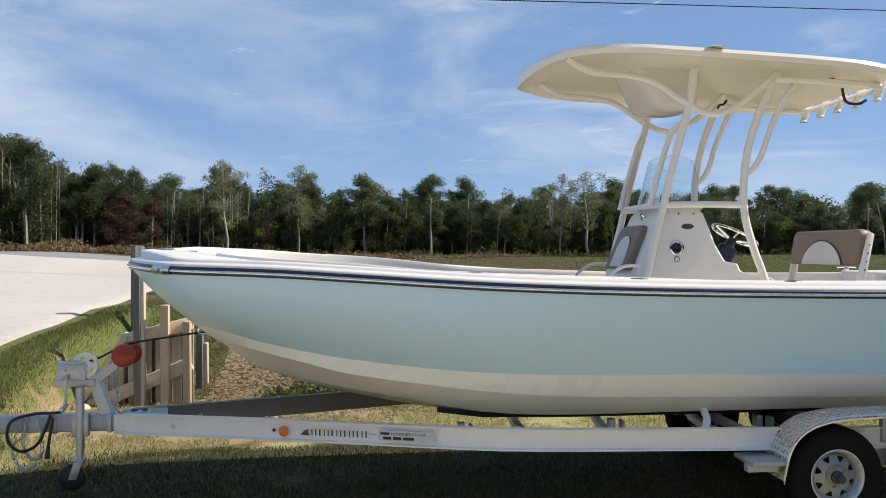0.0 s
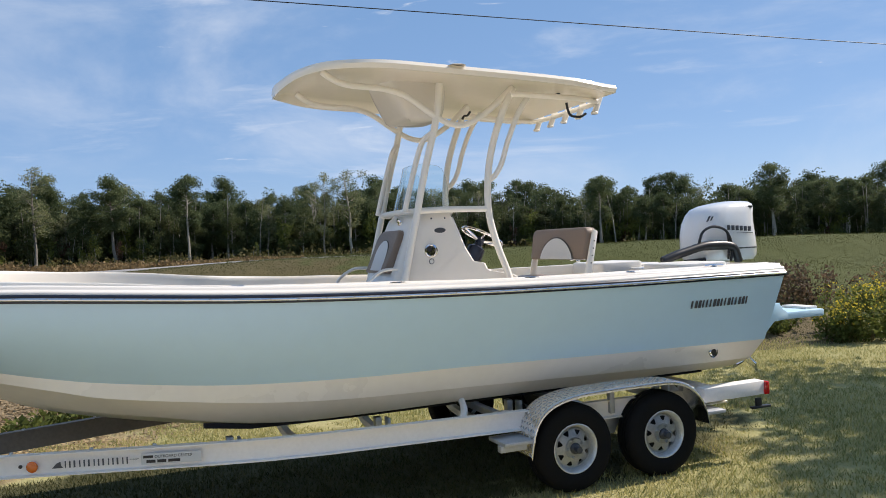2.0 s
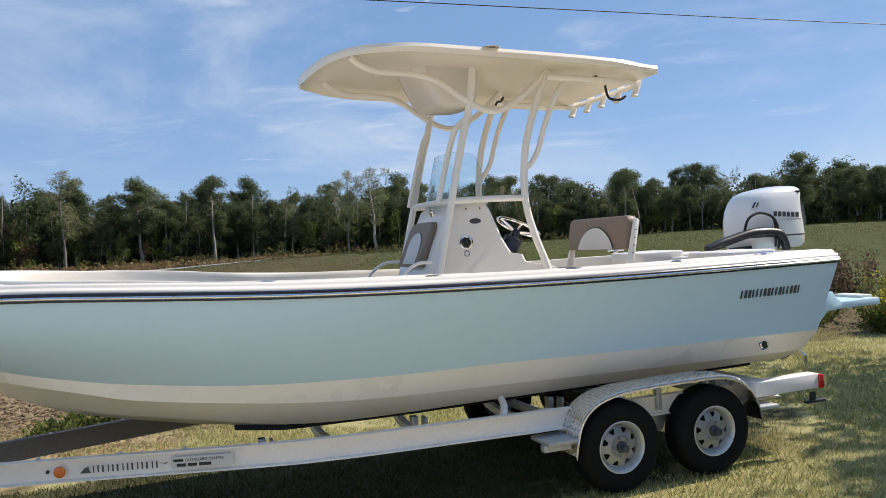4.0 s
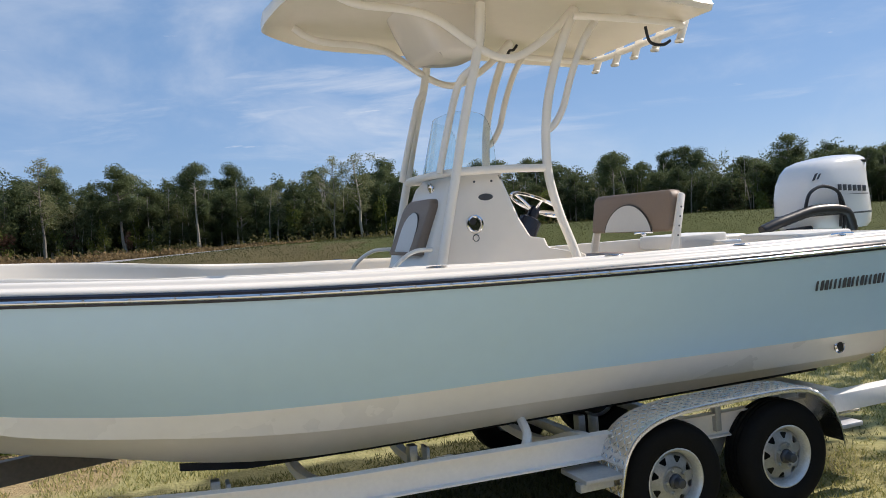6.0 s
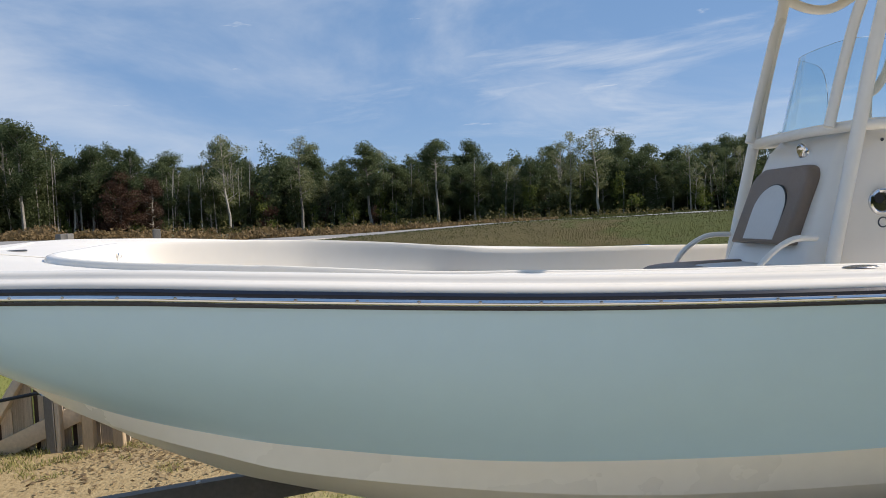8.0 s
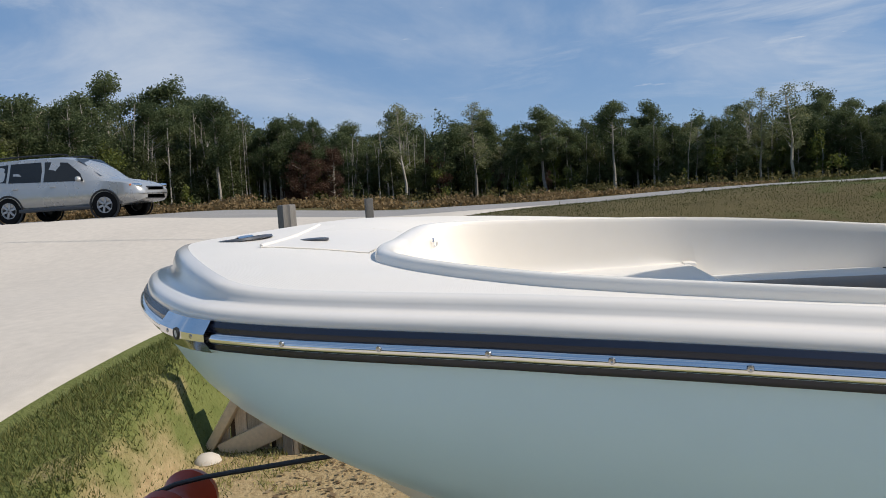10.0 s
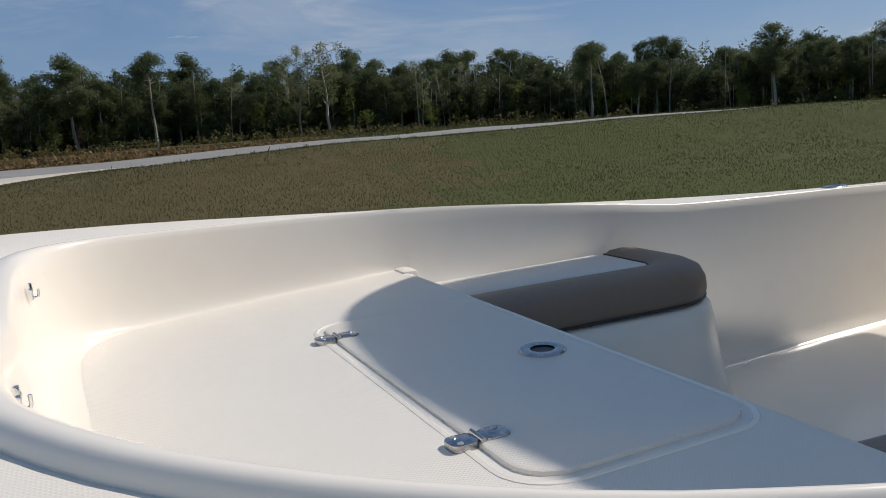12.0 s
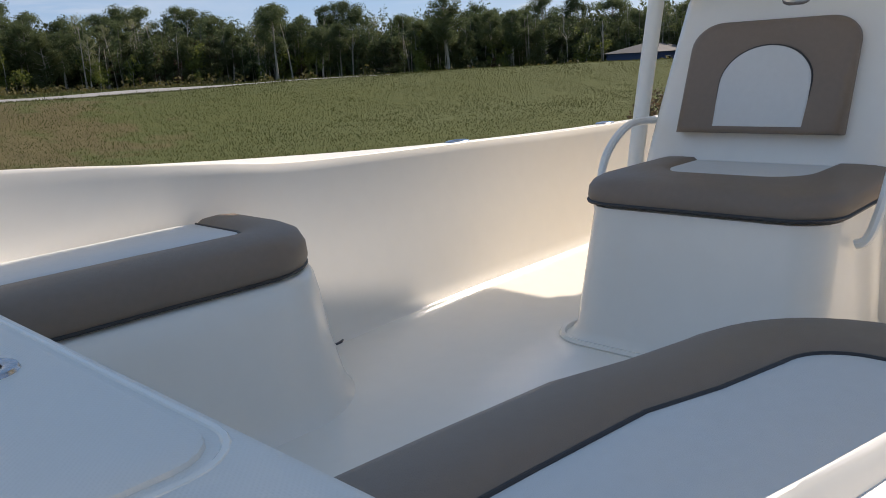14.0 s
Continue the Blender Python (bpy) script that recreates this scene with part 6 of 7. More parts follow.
chain([(-0.12, -0.06, 1.08), (-0.2, -0.07, 0.96), (-0.15, -0.08, 0.84), (-0.17, -0.08, 0.74), (-0.12, -0.1, 0.70)], "bow_chain", trailer)
chain([(-0.81, -0.07, 0.68), (-0.84, -0.08, 0.5), (-0.78, -0.09, 0.38), (-0.70, -0.09, 0.42), (-0.72, -0.08, 0.66)], "safety_chain", trailer)
chain([(-0.86, -0.07, 0.66), (-0.92, -0.08, 0.45), (-0.84, -0.09, 0.30), (-0.76, -0.09, 0.33)], "safety_chain", trailer)
part("light_cable", tube([(-0.64, -0.08, 0.70), (-0.72, -0.1, 0.50), (-0.84, -0.11, 0.44), (-0.94, -0.1, 0.52), (-0.92, -0.09, 0.66), (-0.76, -0.07, 0.71), (-0.58, -0.08, 0.72), (-0.52, -0.08, 0.78)], 0.012, 8, 5), BLACK, trailer, "looped black light cable")
part("light_plug", tube([(-0.62, -0.09, 0.68), (-0.65, -0.1, 0.48), (-0.66, -0.1, 0.38)], [0.01, 0.012, 0.022], 8, 3), BLACK, trailer)
jack = part("jack", joined(tube([(-0.42, -0.10, 0.42), (-0.42, -0.10, 0.91)], 0.031, 12, 0), tube([(-0.42, -0.10, 0.34), (-0.42, -0.10, 0.6)], 0.024, 12, 0), box((-0.42, -0.085, 0.62), (0.12, 0.05, 0.17), 0.006), prism([(-0.45, 0.37), (-0.39, 0.37), (-0.44, 0.22), (-0.50, 0.22)], -0.135, -0.125, 0.002), prism([(-0.45, 0.37), (-0.39, 0.37), (-0.44, 0.22), (-0.50, 0.22)], -0.075, -0.065, 0.002), box((-0.43, -0.10, 0.365), (0.09, 0.09, 0.02), 0.004)), ZINC, trailer, "galvanised tongue jack")
part("jack_wheel", lathe([(0.0, -0.03), (0.06, -0.03), (0.092, -0.024), (0.1, -0.012), (0.1, 0.012), (0.092, 0.024), (0.06, 0.03), (0.0, 0.03)], (-0.48, -0.10, 0.235), "y", 24), BLACK, jack, "black jack wheel")
# cross members, curved to the hull, and carpeted bunks on brackets
for x, sag in ((2.95, 0.0), (3.7, 0.06), (4.55, 0.05), (6.35, 0.02)):
    part("cross_member", tube([(x, -0.96, 0.60), (x, -0.7, 0.585), (x, -0.35, 0.52 - sag), (x, 0, 0.49 - sag), (x, 0.35, 0.52 - sag), (x, 0.7, 0.585), (x, 0.96, 0.60)], 0.04, 4, 4), ALU, trailer)
for side in (-1, 1):
    rows = []
    for x in np.linspace(2.25, 6.7, 14):
        x = float(x)
        y = side * 0.5
        z = keel_z(min(x, 6.9)) + (low_z(min(x, 6.9)) - keel_z(min(x, 6.9))) * 0.5 / low_y(min(x, 6.9))
        up = 0.03 * min(1, max(0, (x - 2.5) / 0.25))
        rows.append([Vector((x, y - side * d, z + h + up)) for d, h in ((-0.07, -0.035), (0.07, -0.065), (0.07, -0.027), (-0.07, 0.003))])
    bm = grid(rows, close_v=True)
    bm.faces.new([bm.verts.new(p) for p in rows[0]])
    bm.faces.new([bm.verts.new(p) for p in rows[-1]])
    part("bunk", bm, CARPET, trailer, "dark carpeted bunk under the hull", 30)
    for x in (2.42, 3.55, 4.7, 6.2):
        part("bunk_bracket", joined(box((x, side * 0.53, 0.60), (0.05, 0.07, 0.12), 0.006), box((x + 0.06, side * 0.60, 0.60), (0.02, 0.1, 0.12), 0.004)), ZINC, trailer)
    guide = tube([(4.1, side * 0.93, 0.64), (4.16, side * 0.84, 0.70), (4.24, side * 0.6, 0.74), (4.4, side * 0.4, 0.70)], 0.028, 8, 5)
    part("curved_brace", guide, ALU, trailer)
# axles
for x in (4.955, 5.80):
    part("axle", box((x, 0, 0.36), (0.07, 2.0, 0.07), 0.01), ZINC, trailer)
each("spring_hanger", list_of(*[prism([(x - 0.1, 0.50), (x + 0.1, 0.50), (x + 0.03, 0.36), (x - 0.03, 0.36)], s * 0.93 - 0.02, s * 0.93 + 0.02, 0.004) for x in (4.65, 5.43, 6.2) for s in (-1, 1)]), ZINC, trailer)


# wheel: tyre with shoulders and tread ribs, eight-spoke white rim
def wheel_unit():
    """A trailer wheel about the origin, its outer face towards -y."""
    hold = thing("wheel_pattern", (0, 0, 0), "", "")
    tyre_prof = [(0.185, -0.085), (0.20, -0.097), (0.24, -0.107), (0.29, -0.107), (0.32, -0.1), (0.334, -0.086), (0.344, -0.07), (0.3475, -0.05)]
    for g in (-0.035, 0.0, 0.035):
        tyre_prof += [(0.348, g - 0.006), (0.34, g - 0.004), (0.34, g + 0.004), (0.348, g + 0.006)]
    tyre_prof += [(0.3475, 0.05), (0.344, 0.07), (0.334, 0.086), (0.32, 0.1), (0.29, 0.107), (0.24, 0.107), (0.20, 0.097), (0.185, 0.085)]
    part("tyre", lathe(tyre_prof, (0, 0, 0), "y", 56), TYRE, hold, "black tyre")
    rim = part("rim", lathe([(0.172, 0.07), (0.168, -0.02), (0.172, -0.066), (0.186, -0.084), (0.194, -0.092), (0.196, -0.098), (0.19, -0.1), (0.178, -0.088), (0.166, -0.06), (0.16, -0.03)], (0, 0, 0), "y", 48), RIM, hold, "galvanised steel rim")
    disc = bmesh.new()
    rings = [(0.166, -0.034, 0.2), (0.154, -0.05, 0.2), (0.144, -0.0545, 0.2), (0.14, -0.056, 0.235), (0.126, -0.06, 0.18), (0.112, -0.065, 0.11), (0.107, -0.067, 0.06), (0.098, -0.07, 0.06), (0.084, -0.074, 0.06), (0.078, -0.086, 0.06), (0.045, -0.086, 0.06)]
    vs = []
    for r, d, w in rings:
        steps = (-0.5, -0.36, -w, -w * 0.4, w * 0.4, w, 0.36)
        vs.append([disc.verts.new((r * math.cos(math.pi / 4 * (q + f)), d, r * math.sin(math.pi / 4 * (q + f)))) for q in range(8) for f in steps])
    n = len(vs[0])
    for a in range(len(rings) - 1):
        for i in range(n):
            # eight small windows that narrow towards the hub
            if not (2 <= a <= 5 and i % 7 in (2, 3, 4)):
                disc.faces.new((vs[a][i], vs[a][(i + 1) % n], vs[a + 1][(i + 1) % n], vs[a + 1][i]))
    bmesh.ops.solidify(disc, geom=disc.faces[:], thickness=0.008)
    part("spoke_disc", disc, RIM, rim)
    part("hub", lathe([(0.0, -0.155), (0.022, -0.155), (0.028, -0.15), (0.03, -0.11), (0.042, -0.1), (0.045, -0.06)], (0, 0, 0), "y", 20), GREYP, rim, "dark greasy hub with bearing cap")
    each("lug_nut", list_of(*[lathe([(0.0, -0.105), (0.009, -0.105), (0.012, -0.098), (0.012, -0.07)], (0.068 * math.cos(a), 0, 0.068 * math.sin(a)), "y", 6) for a in [2 * math.pi * k2 / 5 + 0.3 for k2 in range(5)]]), ZINC, rim)
    part("brake_drum", lathe([(0.0, 0.06), (0.14, 0.06), (0.15, 0.04), (0.15, -0.02), (0.0, -0.02)], (0, 0, 0), "y", 28), BLACK, rim)
    return hold


pattern = wheel_unit()
for side in (-1, 1):
    for x in (4.955, 5.80):
        hub_m = Matrix.Translation(Vector((x, side * 1.06, 0.345)) - ORIGIN[trailer.name]) @ Matrix.Rotation(radians(0 if side < 0 else 180), 4, "Z") @ Matrix.Rotation(radians(x * 40), 4, "Y")
        tyre_src = [c for c in pattern.children if c.name.startswith("tyre")][0]
        rim_src = [c for c in pattern.children if c.name.startswith("rim")][0]
        w = new("wheel", tyre_src.data)
        w.parent = trailer
        w.matrix_basis = hub_m
        tagged(w, "black trailer tyre on a galvanised eight-window rim")
        for srcs in (rim_src, *rim_src.children):
            c = new(srcs.name.split(".")[0], srcs.data)
            c.parent = w
for c in list(pattern.children_recursive):
    bpy.data.objects.remove(c)
bpy.data.objects.remove(pattern)

# mudguards with raised tread lozenges
FEND = smooth_line([(4.52, 0, 0.36), (4.585, 0, 0.60), (4.72, 0, 0.725), (4.94, 0, 0.78), (5.22, 0, 0.792), (5.55, 0, 0.795), (5.80, 0, 0.79), (5.97, 0, 0.755), (6.10, 0, 0.665), (6.175, 0, 0.54), (6.21, 0, 0.39)], 6)
loz = bmesh.new()
lv = [loz.verts.new(p) for p in ((-0.021, 0, 0), (0, -0.0065, 0), (0.021, 0, 0), (0, 0.0065, 0), (-0.006, 0, 0.0042), (0.006, 0, 0.0042))]
for f in ((0, 1, 5, 4), (1, 2, 5), (2, 3, 5), (3, 0, 4, 5), (0, 4, 1)):
    try:
        loz.faces.new([lv[i] for i in f])
    except ValueError:
        pass
loz_me = bpy.data.meshes.new("lozenge")
loz.to_mesh(loz_me)
loz.free()
for side in (-1, 1):
    y_out, y_in = side * 1.235, side * 0.965
    rows = []
    for i, p in enumerate(FEND):
        rows.append([Vector((p.x, y_in, p.z)), Vector((p.x, y_out - side * 0.012, p.z)), Vector((p.x, y_out - side * 0.003, p.z - 0.003)), Vector((p.x, y_out, p.z - 0.012)), Vector((p.x * 0.993 + 5.46 * 0.007, y_out, p.z - 0.03))])
    bm = grid(rows)
    bmesh.ops.solidify(bm, geom=bm.faces[:], thickness=0.004)
    guard = part("mudguard", bm, PLATE, trailer, "bright tread-plate mudguard", 40)
    lozs = bmesh.new()
    for i in range(len(FEND) - 1):
        a, b = FEND[i], FEND[i + 1]
        seg = (b - a).length
        steps = max(1, int(round(seg / 0.036)))
        for s2 in range(steps):
            p = a.lerp(b, (s2 + 0.5) / steps)
            d = (b - a).normalized()
            nrm = Vector((-d.z, 0, d.x))
            if nrm.z < 0 and abs(d.z) < 0.9:
                nrm = -nrm
            q = Matrix(((d.x, 0, nrm.x), (0, 1, 0), (d.z, 0, nrm.z))).to_4x4()
            for j in range(6):
                tilt = Matrix.Rotation(radians(45 if (j + s2 + i) % 2 else -45), 4, "Z")
                keep = len(lozs.verts)
                lozs.from_mesh(loz_me)
                lozs.verts.ensure_lookup_table()
                mm = Matrix.Translation(Vector((p.x, side * (1.0 + j * 0.041), p.z)) + nrm * 0.002) @ q @ tilt
                for v in lozs.verts[keep:]:
                    v.co = mm @ v.co
    tread = part("tread_pattern", lozs, PLATE, guard)
    tagged(tread, "raised tread lozenges", kind="stuff")
    each("step_pad", list_of(box((4.44, side * 1.08, 0.47), (0.26, 0.28, 0.03), 0.006), box((6.30, side * 1.08, 0.47), (0.2, 0.26, 0.03), 0.006), box((4.40, side * 1.16, 0.435), (0.22, 0.06, 0.05), 0.006)), ALU_DULL, trailer, "aluminium step beside the mudguard")
    each("guard_stay", list_of(box((4.6, side * 1.0, 0.50), (0.04, 0.1, 0.03), 0.004), box((5.40, side * 1.0, 0.66), (0.045, 0.05, 0.24), 0.006), box((6.16, side * 1.0, 0.5), (0.04, 0.1, 0.03), 0.004)), ALU_DULL, trailer)
    tail = part("tail_boom", joined(box((6.58, side * 1.07, 0.60), (0.66, 0.12, 0.12), 0.008), box((6.42, side * 0.99, 0.575), (0.3, 0.06, 0.12), 0.006)), ALU, trailer, "rear light arm")
    part("tail_light", box((6.925, side * 1.08, 0.595), (0.05, 0.14, 0.115), 0.012, 2), REDL, tail, "red tail light")
    part("light_bracket", joined(box((6.84, side * 1.12, 0.47), (0.06, 0.02, 0.09), 0.004), box((6.86, side * 1.12, 0.435), (0.2, 0.05, 0.02), 0.006)), BLACK, tail)
part("rear_cross", box((6.55, 0, 0.56), (0.1, 2.0, 0.1), 0.01), ALU, trailer)
# side marks on the near rail
def rail_face(x):
    return -beam_y(x) - 0.0375


rf = lathe([(0.0, -0.008), (0.03, -0.008), (0.036, -0.004), (0.038, 0.0)], (0, 0, 0), "y", 24)
rf.transform(Matrix.Translation((1.13, rail_face(1.13) + 0.002, 0.625)) @ Matrix.Rotation(math.atan2(-0.32, 1.0), 4, "Z"))
part("side_reflector", rf, ORANGE, rails[-1], "round orange side reflector")
part("clearance_lamp", lathe([(0.0, -0.008), (0.011, -0.006), (0.013, 0.0)], (1.06, rail_face(1.06), 0.633), "y", 12), BLACK, rails[-1])
turn_l = math.atan2(-(beam_y(2.0) - beam_y(1.3)), 0.7)
st_c = 1.70


def label_bits(bits, lift=0.003):
    out = []
    m = Matrix.Translation((st_c, rail_face(st_c), beam_c(st_c))) @ Matrix.Rotation(turn_l, 4, "Z")
    for x0, z0, x1, z1 in bits:
        bm = prism([(x0, z0), (x1, z0), (x1, z1), (x0, z1)], -lift - 0.001, -lift, 0)
        bm.transform(m)
        out.append(bm)
    return joined(*out)


bits = []
for q in range(9):
    x = -0.385 + q * 0.047
    bits += [(x, -0.022, x + 0.008, 0.024), (x + 0.028, -0.022, x + 0.038, 0.024)] if q % 2 == 0 else [(x + 0.010, -0.022, x + 0.022, 0.024)]
bits += [(0.04, 0.006, 0.10, 0.009), (0.06, 0.0, 0.09, 0.003)]
each("brand_stroke", [label_bits([b_]) for b_ in bits], GREYP, rails[-1], "thin dark brand mark as plain strokes")
fin = prism([(-0.47, -0.022), (-0.395, -0.022), (-0.41, -0.005), (-0.412, 0.022), (-0.44, 0.01)], -0.0042, -0.0032, 0)
fin.transform(Matrix.Translation((st_c, rail_face(st_c), beam_c(st_c))) @ Matrix.Rotation(turn_l, 4, "Z"))
part("fin_mark", fin, GREYP, rails[-1])
part("dealer_sticker", label_bits([(0.115, -0.036, 0.515, 0.036)], 0.0022), STICKER, rails[-1], "pale dealer's sticker")
part("name_bar", label_bits([(0.13, 0.007, 0.195, 0.024)], 0.0042), BLACK, rails[-1])
part("number_bar", label_bits([(0.15, -0.026, 0.21, -0.006), (0.222, -0.026, 0.282, -0.006), (0.294, -0.026, 0.374, -0.006)], 0.0042), BLACK, rails[-1])
fc = bpy.data.curves.new("dealer_words", "FONT")
fc.body, fc.size, fc.extrude = "OUTBOARD CENTER", 0.0265, 0.0004
fo = new("dealer_words_source", fc)
bpy.context.view_layer.update()
fm = bpy.data.meshes.new_from_object(fo.evaluated_get(bpy.context.evaluated_depsgraph_get()))
bpy.data.objects.remove(fo)
bm = bmesh.new()
bm.from_mesh(fm)
bm.transform(Matrix.Translation((st_c, rail_face(st_c), beam_c(st_c))) @ Matrix.Rotation(turn_l, 4, "Z") @ Matrix.Translation((0.205, -0.0046, 0.006)) @ Matrix.Rotation(radians(90), 4, "X"))
part("dealer_words", bm, BLACK, rails[-1], "black printed words on the dealer's sticker")
part("rail_plug", lathe([(0.0, -0.003), (0.016, -0.003), (0.02, 0.0)], (0.30, rail_face(0.30), 0.632), "y", 16), STICKER, rails[-1])


# ---- timber bulkhead beside the driveway ----
fence = thing("timber_bulkhead", (-1.0, 4.5, 0), "pale treated-timber bulkhead with weathered posts holding the driveway bank", "bulkhead")
# a stepped plank face across the end of the ditch: sloping rails, posts before them, a coping at its end
fy = 4.05
frng = random.Random(5)
rail_low = lambda x: 0.035 + 0.42 * (x + 1.60)
rail_top = lambda x: 0.92 + 0.24 * (x + 1.25) if x > -1.25 else 0.92 + 1.5 * (x + 1.25)


def sloping(name, x0, z0, x1, z1, y, deep, high, m, label):
    d = Vector((x1 - x0, 0, z1 - z0))
    bm = box((0, 0, 0), (d.length, deep, high), 0.010, 2)
    bm.transform(Matrix.Translation(((x0 + x1) / 2, y, (z0 + z1) / 2)) @ Matrix.Rotation(-math.atan2(d.z, d.x), 4, "Y"))
    return part(name, bm, m, fence, label)


plank_me = None
x = -1.74
kk = 0
while x < -0.47:
    w = frng.uniform(0.07, 0.11)
    kk += 1
    # narrow dark planks, set back, stand in for the shaded gaps between boards
    if kk % 4 == 2:
        w = 0.055
    if plank_me is None:
        ob = part("plank", box((0, 0, 0.5), (1, 0.03, 1.0), 0.003, 1), WOOD_GREY, None)
        plank_me = [ob.data, part("plank", box((0, 0, 0.5), (1, 0.03, 1.0), 0.003, 1), WOOD_GAP, None)]
        gap_plank = plank_me.pop()
        plank_me.append(gap_plank.data)
        gap_plank.parent = fence
        # a wider dark board stands in for the shaded recess
        gap_plank.matrix_basis = Matrix.Translation(Vector((-0.60, fy + 0.03, -0.08)) - ORIGIN[fence.name]) @ Matrix.Diagonal((0.12, 1, 1.1, 1))
    else:
        ob = new("plank", plank_me[1 if kk % 4 == 2 else 0])
    ob.parent = fence
    top = max(0.1, rail_top(x + w / 2) - 0.06) + frng.uniform(-0.02, 0.01)
    ob.matrix_basis = Matrix.Translation(Vector((x + w / 2, fy + (0.035 if kk % 4 == 2 else frng.uniform(-0.008, 0.008)), -0.1)) - ORIGIN[fence.name]) @ Matrix.Diagonal((w - 0.006, 1, top + 0.1, 1))
    x += w
sloping("rail", -1.70, rail_low(-1.70), -0.46, rail_low(-0.46), fy - 0.05, 0.07, 0.17, WOOD_PALE, "pale sloping lower rail")
sloping("rail", -1.27, rail_top(-1.25) - 0.10, -0.46, rail_top(-0.46) - 0.09, fy - 0.05, 0.07, 0.16, WOOD_PALE, "pale sloping upper rail")
sloping("coping", -1.80, rail_top(-1.80) - 0.05, -1.24, rail_top(-1.24) - 0.03, fy - 0.01, 0.20, 0.08, WOOD_PALE, "bleached sloping coping timber")
part("post", box((-1.09, fy - 0.13, 0.68), (0.085, 0.10, 1.96), 0.008, 1), WOOD_OLD, fence, "tall weathered grey post")
# paler timber strip along the tall post's right side
part("post", box((-1.025, fy - 0.12, 0.68), (0.045, 0.10, 1.95), 0.006, 1), WOOD_GREY, fence, "paler right face of the tall post")
for x, w, top in ((-0.76, 0.105, 1.26), (-0.495, 0.095, 1.05)):
    part("post", box((x, fy - 0.13, top / 2 - 0.1), (w, 0.09, top + 0.2), 0.008, 1), WOOD_NEW, fence, "pale square post")
part("end_post", box((-0.475, 4.62, 0.45), (0.09, 0.1, 0.82), 0.008, 1), WOOD_OLD, fence, "weathered grey post")
part("end_post", box((-0.40, 4.66, 0.42), (0.05, 0.1, 0.55), 0.008, 1), WOOD_GREY, fence)
# two old posts that mark the driveway's edge
gz = land(-1.76, 6.37)
flutes = []
for i in range(25):
    a = i / 24 * 2 * math.pi
    r = 0.095 + 0.009 * math.sin(a * 7) + 0.004 * math.sin(a * 3 + 1)
    flutes.append((r * math.cos(a), r * math.sin(a)))
bm = grid([[Vector((-1.76 + x * k, 6.37 + y * k, z)) for x, y in flutes[:-1]] for z, k in ((gz - 0.3, 1.0), (gz + 0.5, 1.02), (2.0, 1.0), (2.015, 0.93), (2.018, 0.5))], close_v=True)
bm.faces.new([v for v in bm.verts[-24:]])
post = part("marker_post", bm, WOOD_OLD, None, "", 40)
tagged(post, "round weathered grey timber post beside the driveway", "post", "driveway posts")
gz = land(-1.53, 9.68)
post = part("marker_post", box((-1.53, 9.68, (gz - 0.3 + 2.02) / 2), (0.12, 0.13, 2.32 - gz), 0.01, 2, Matrix.Rotation(0.3, 4, "Z")), WOOD_OLD, None)
tagged(post, "square weathered timber post beside the driveway", "post", "driveway posts")
# pale stones at the mouth of the ditch
for x, y, r in ((-1.72, 3.72, 0.12), (1.3, 4.5, 0.07)):
    bm = bmesh.new()
    bmesh.ops.create_icosphere(bm, subdivisions=2, radius=r)
    for v in bm.verts:
        v.co *= 1 + 0.25 * noise.noise(v.co * 6 + Vector((x * 9, y, 0)))
        v.co.z *= 0.6
    bm.transform(Matrix.Translation((x, y, land(x, y) + r * 0.15)))
    st = part("stone", bm, CONCRETE, None, "", 30)
    tagged(st, "pale broken concrete lump on the bank", "stone", "stones on the bank")

# ---- overhead wire ----
wire = part("overhead_wire", tube([(-70, 12, 9.0), (-35, 12, 8.05), (-10, 12, 7.76), (8, 12, 7.745), (26, 12, 7.78), (50, 12, 8.1), (85, 12, 9.1)], 0.012, 6, 8), CABLE, None)
tagged(wire, "black overhead wire crossing the sky", "wire")


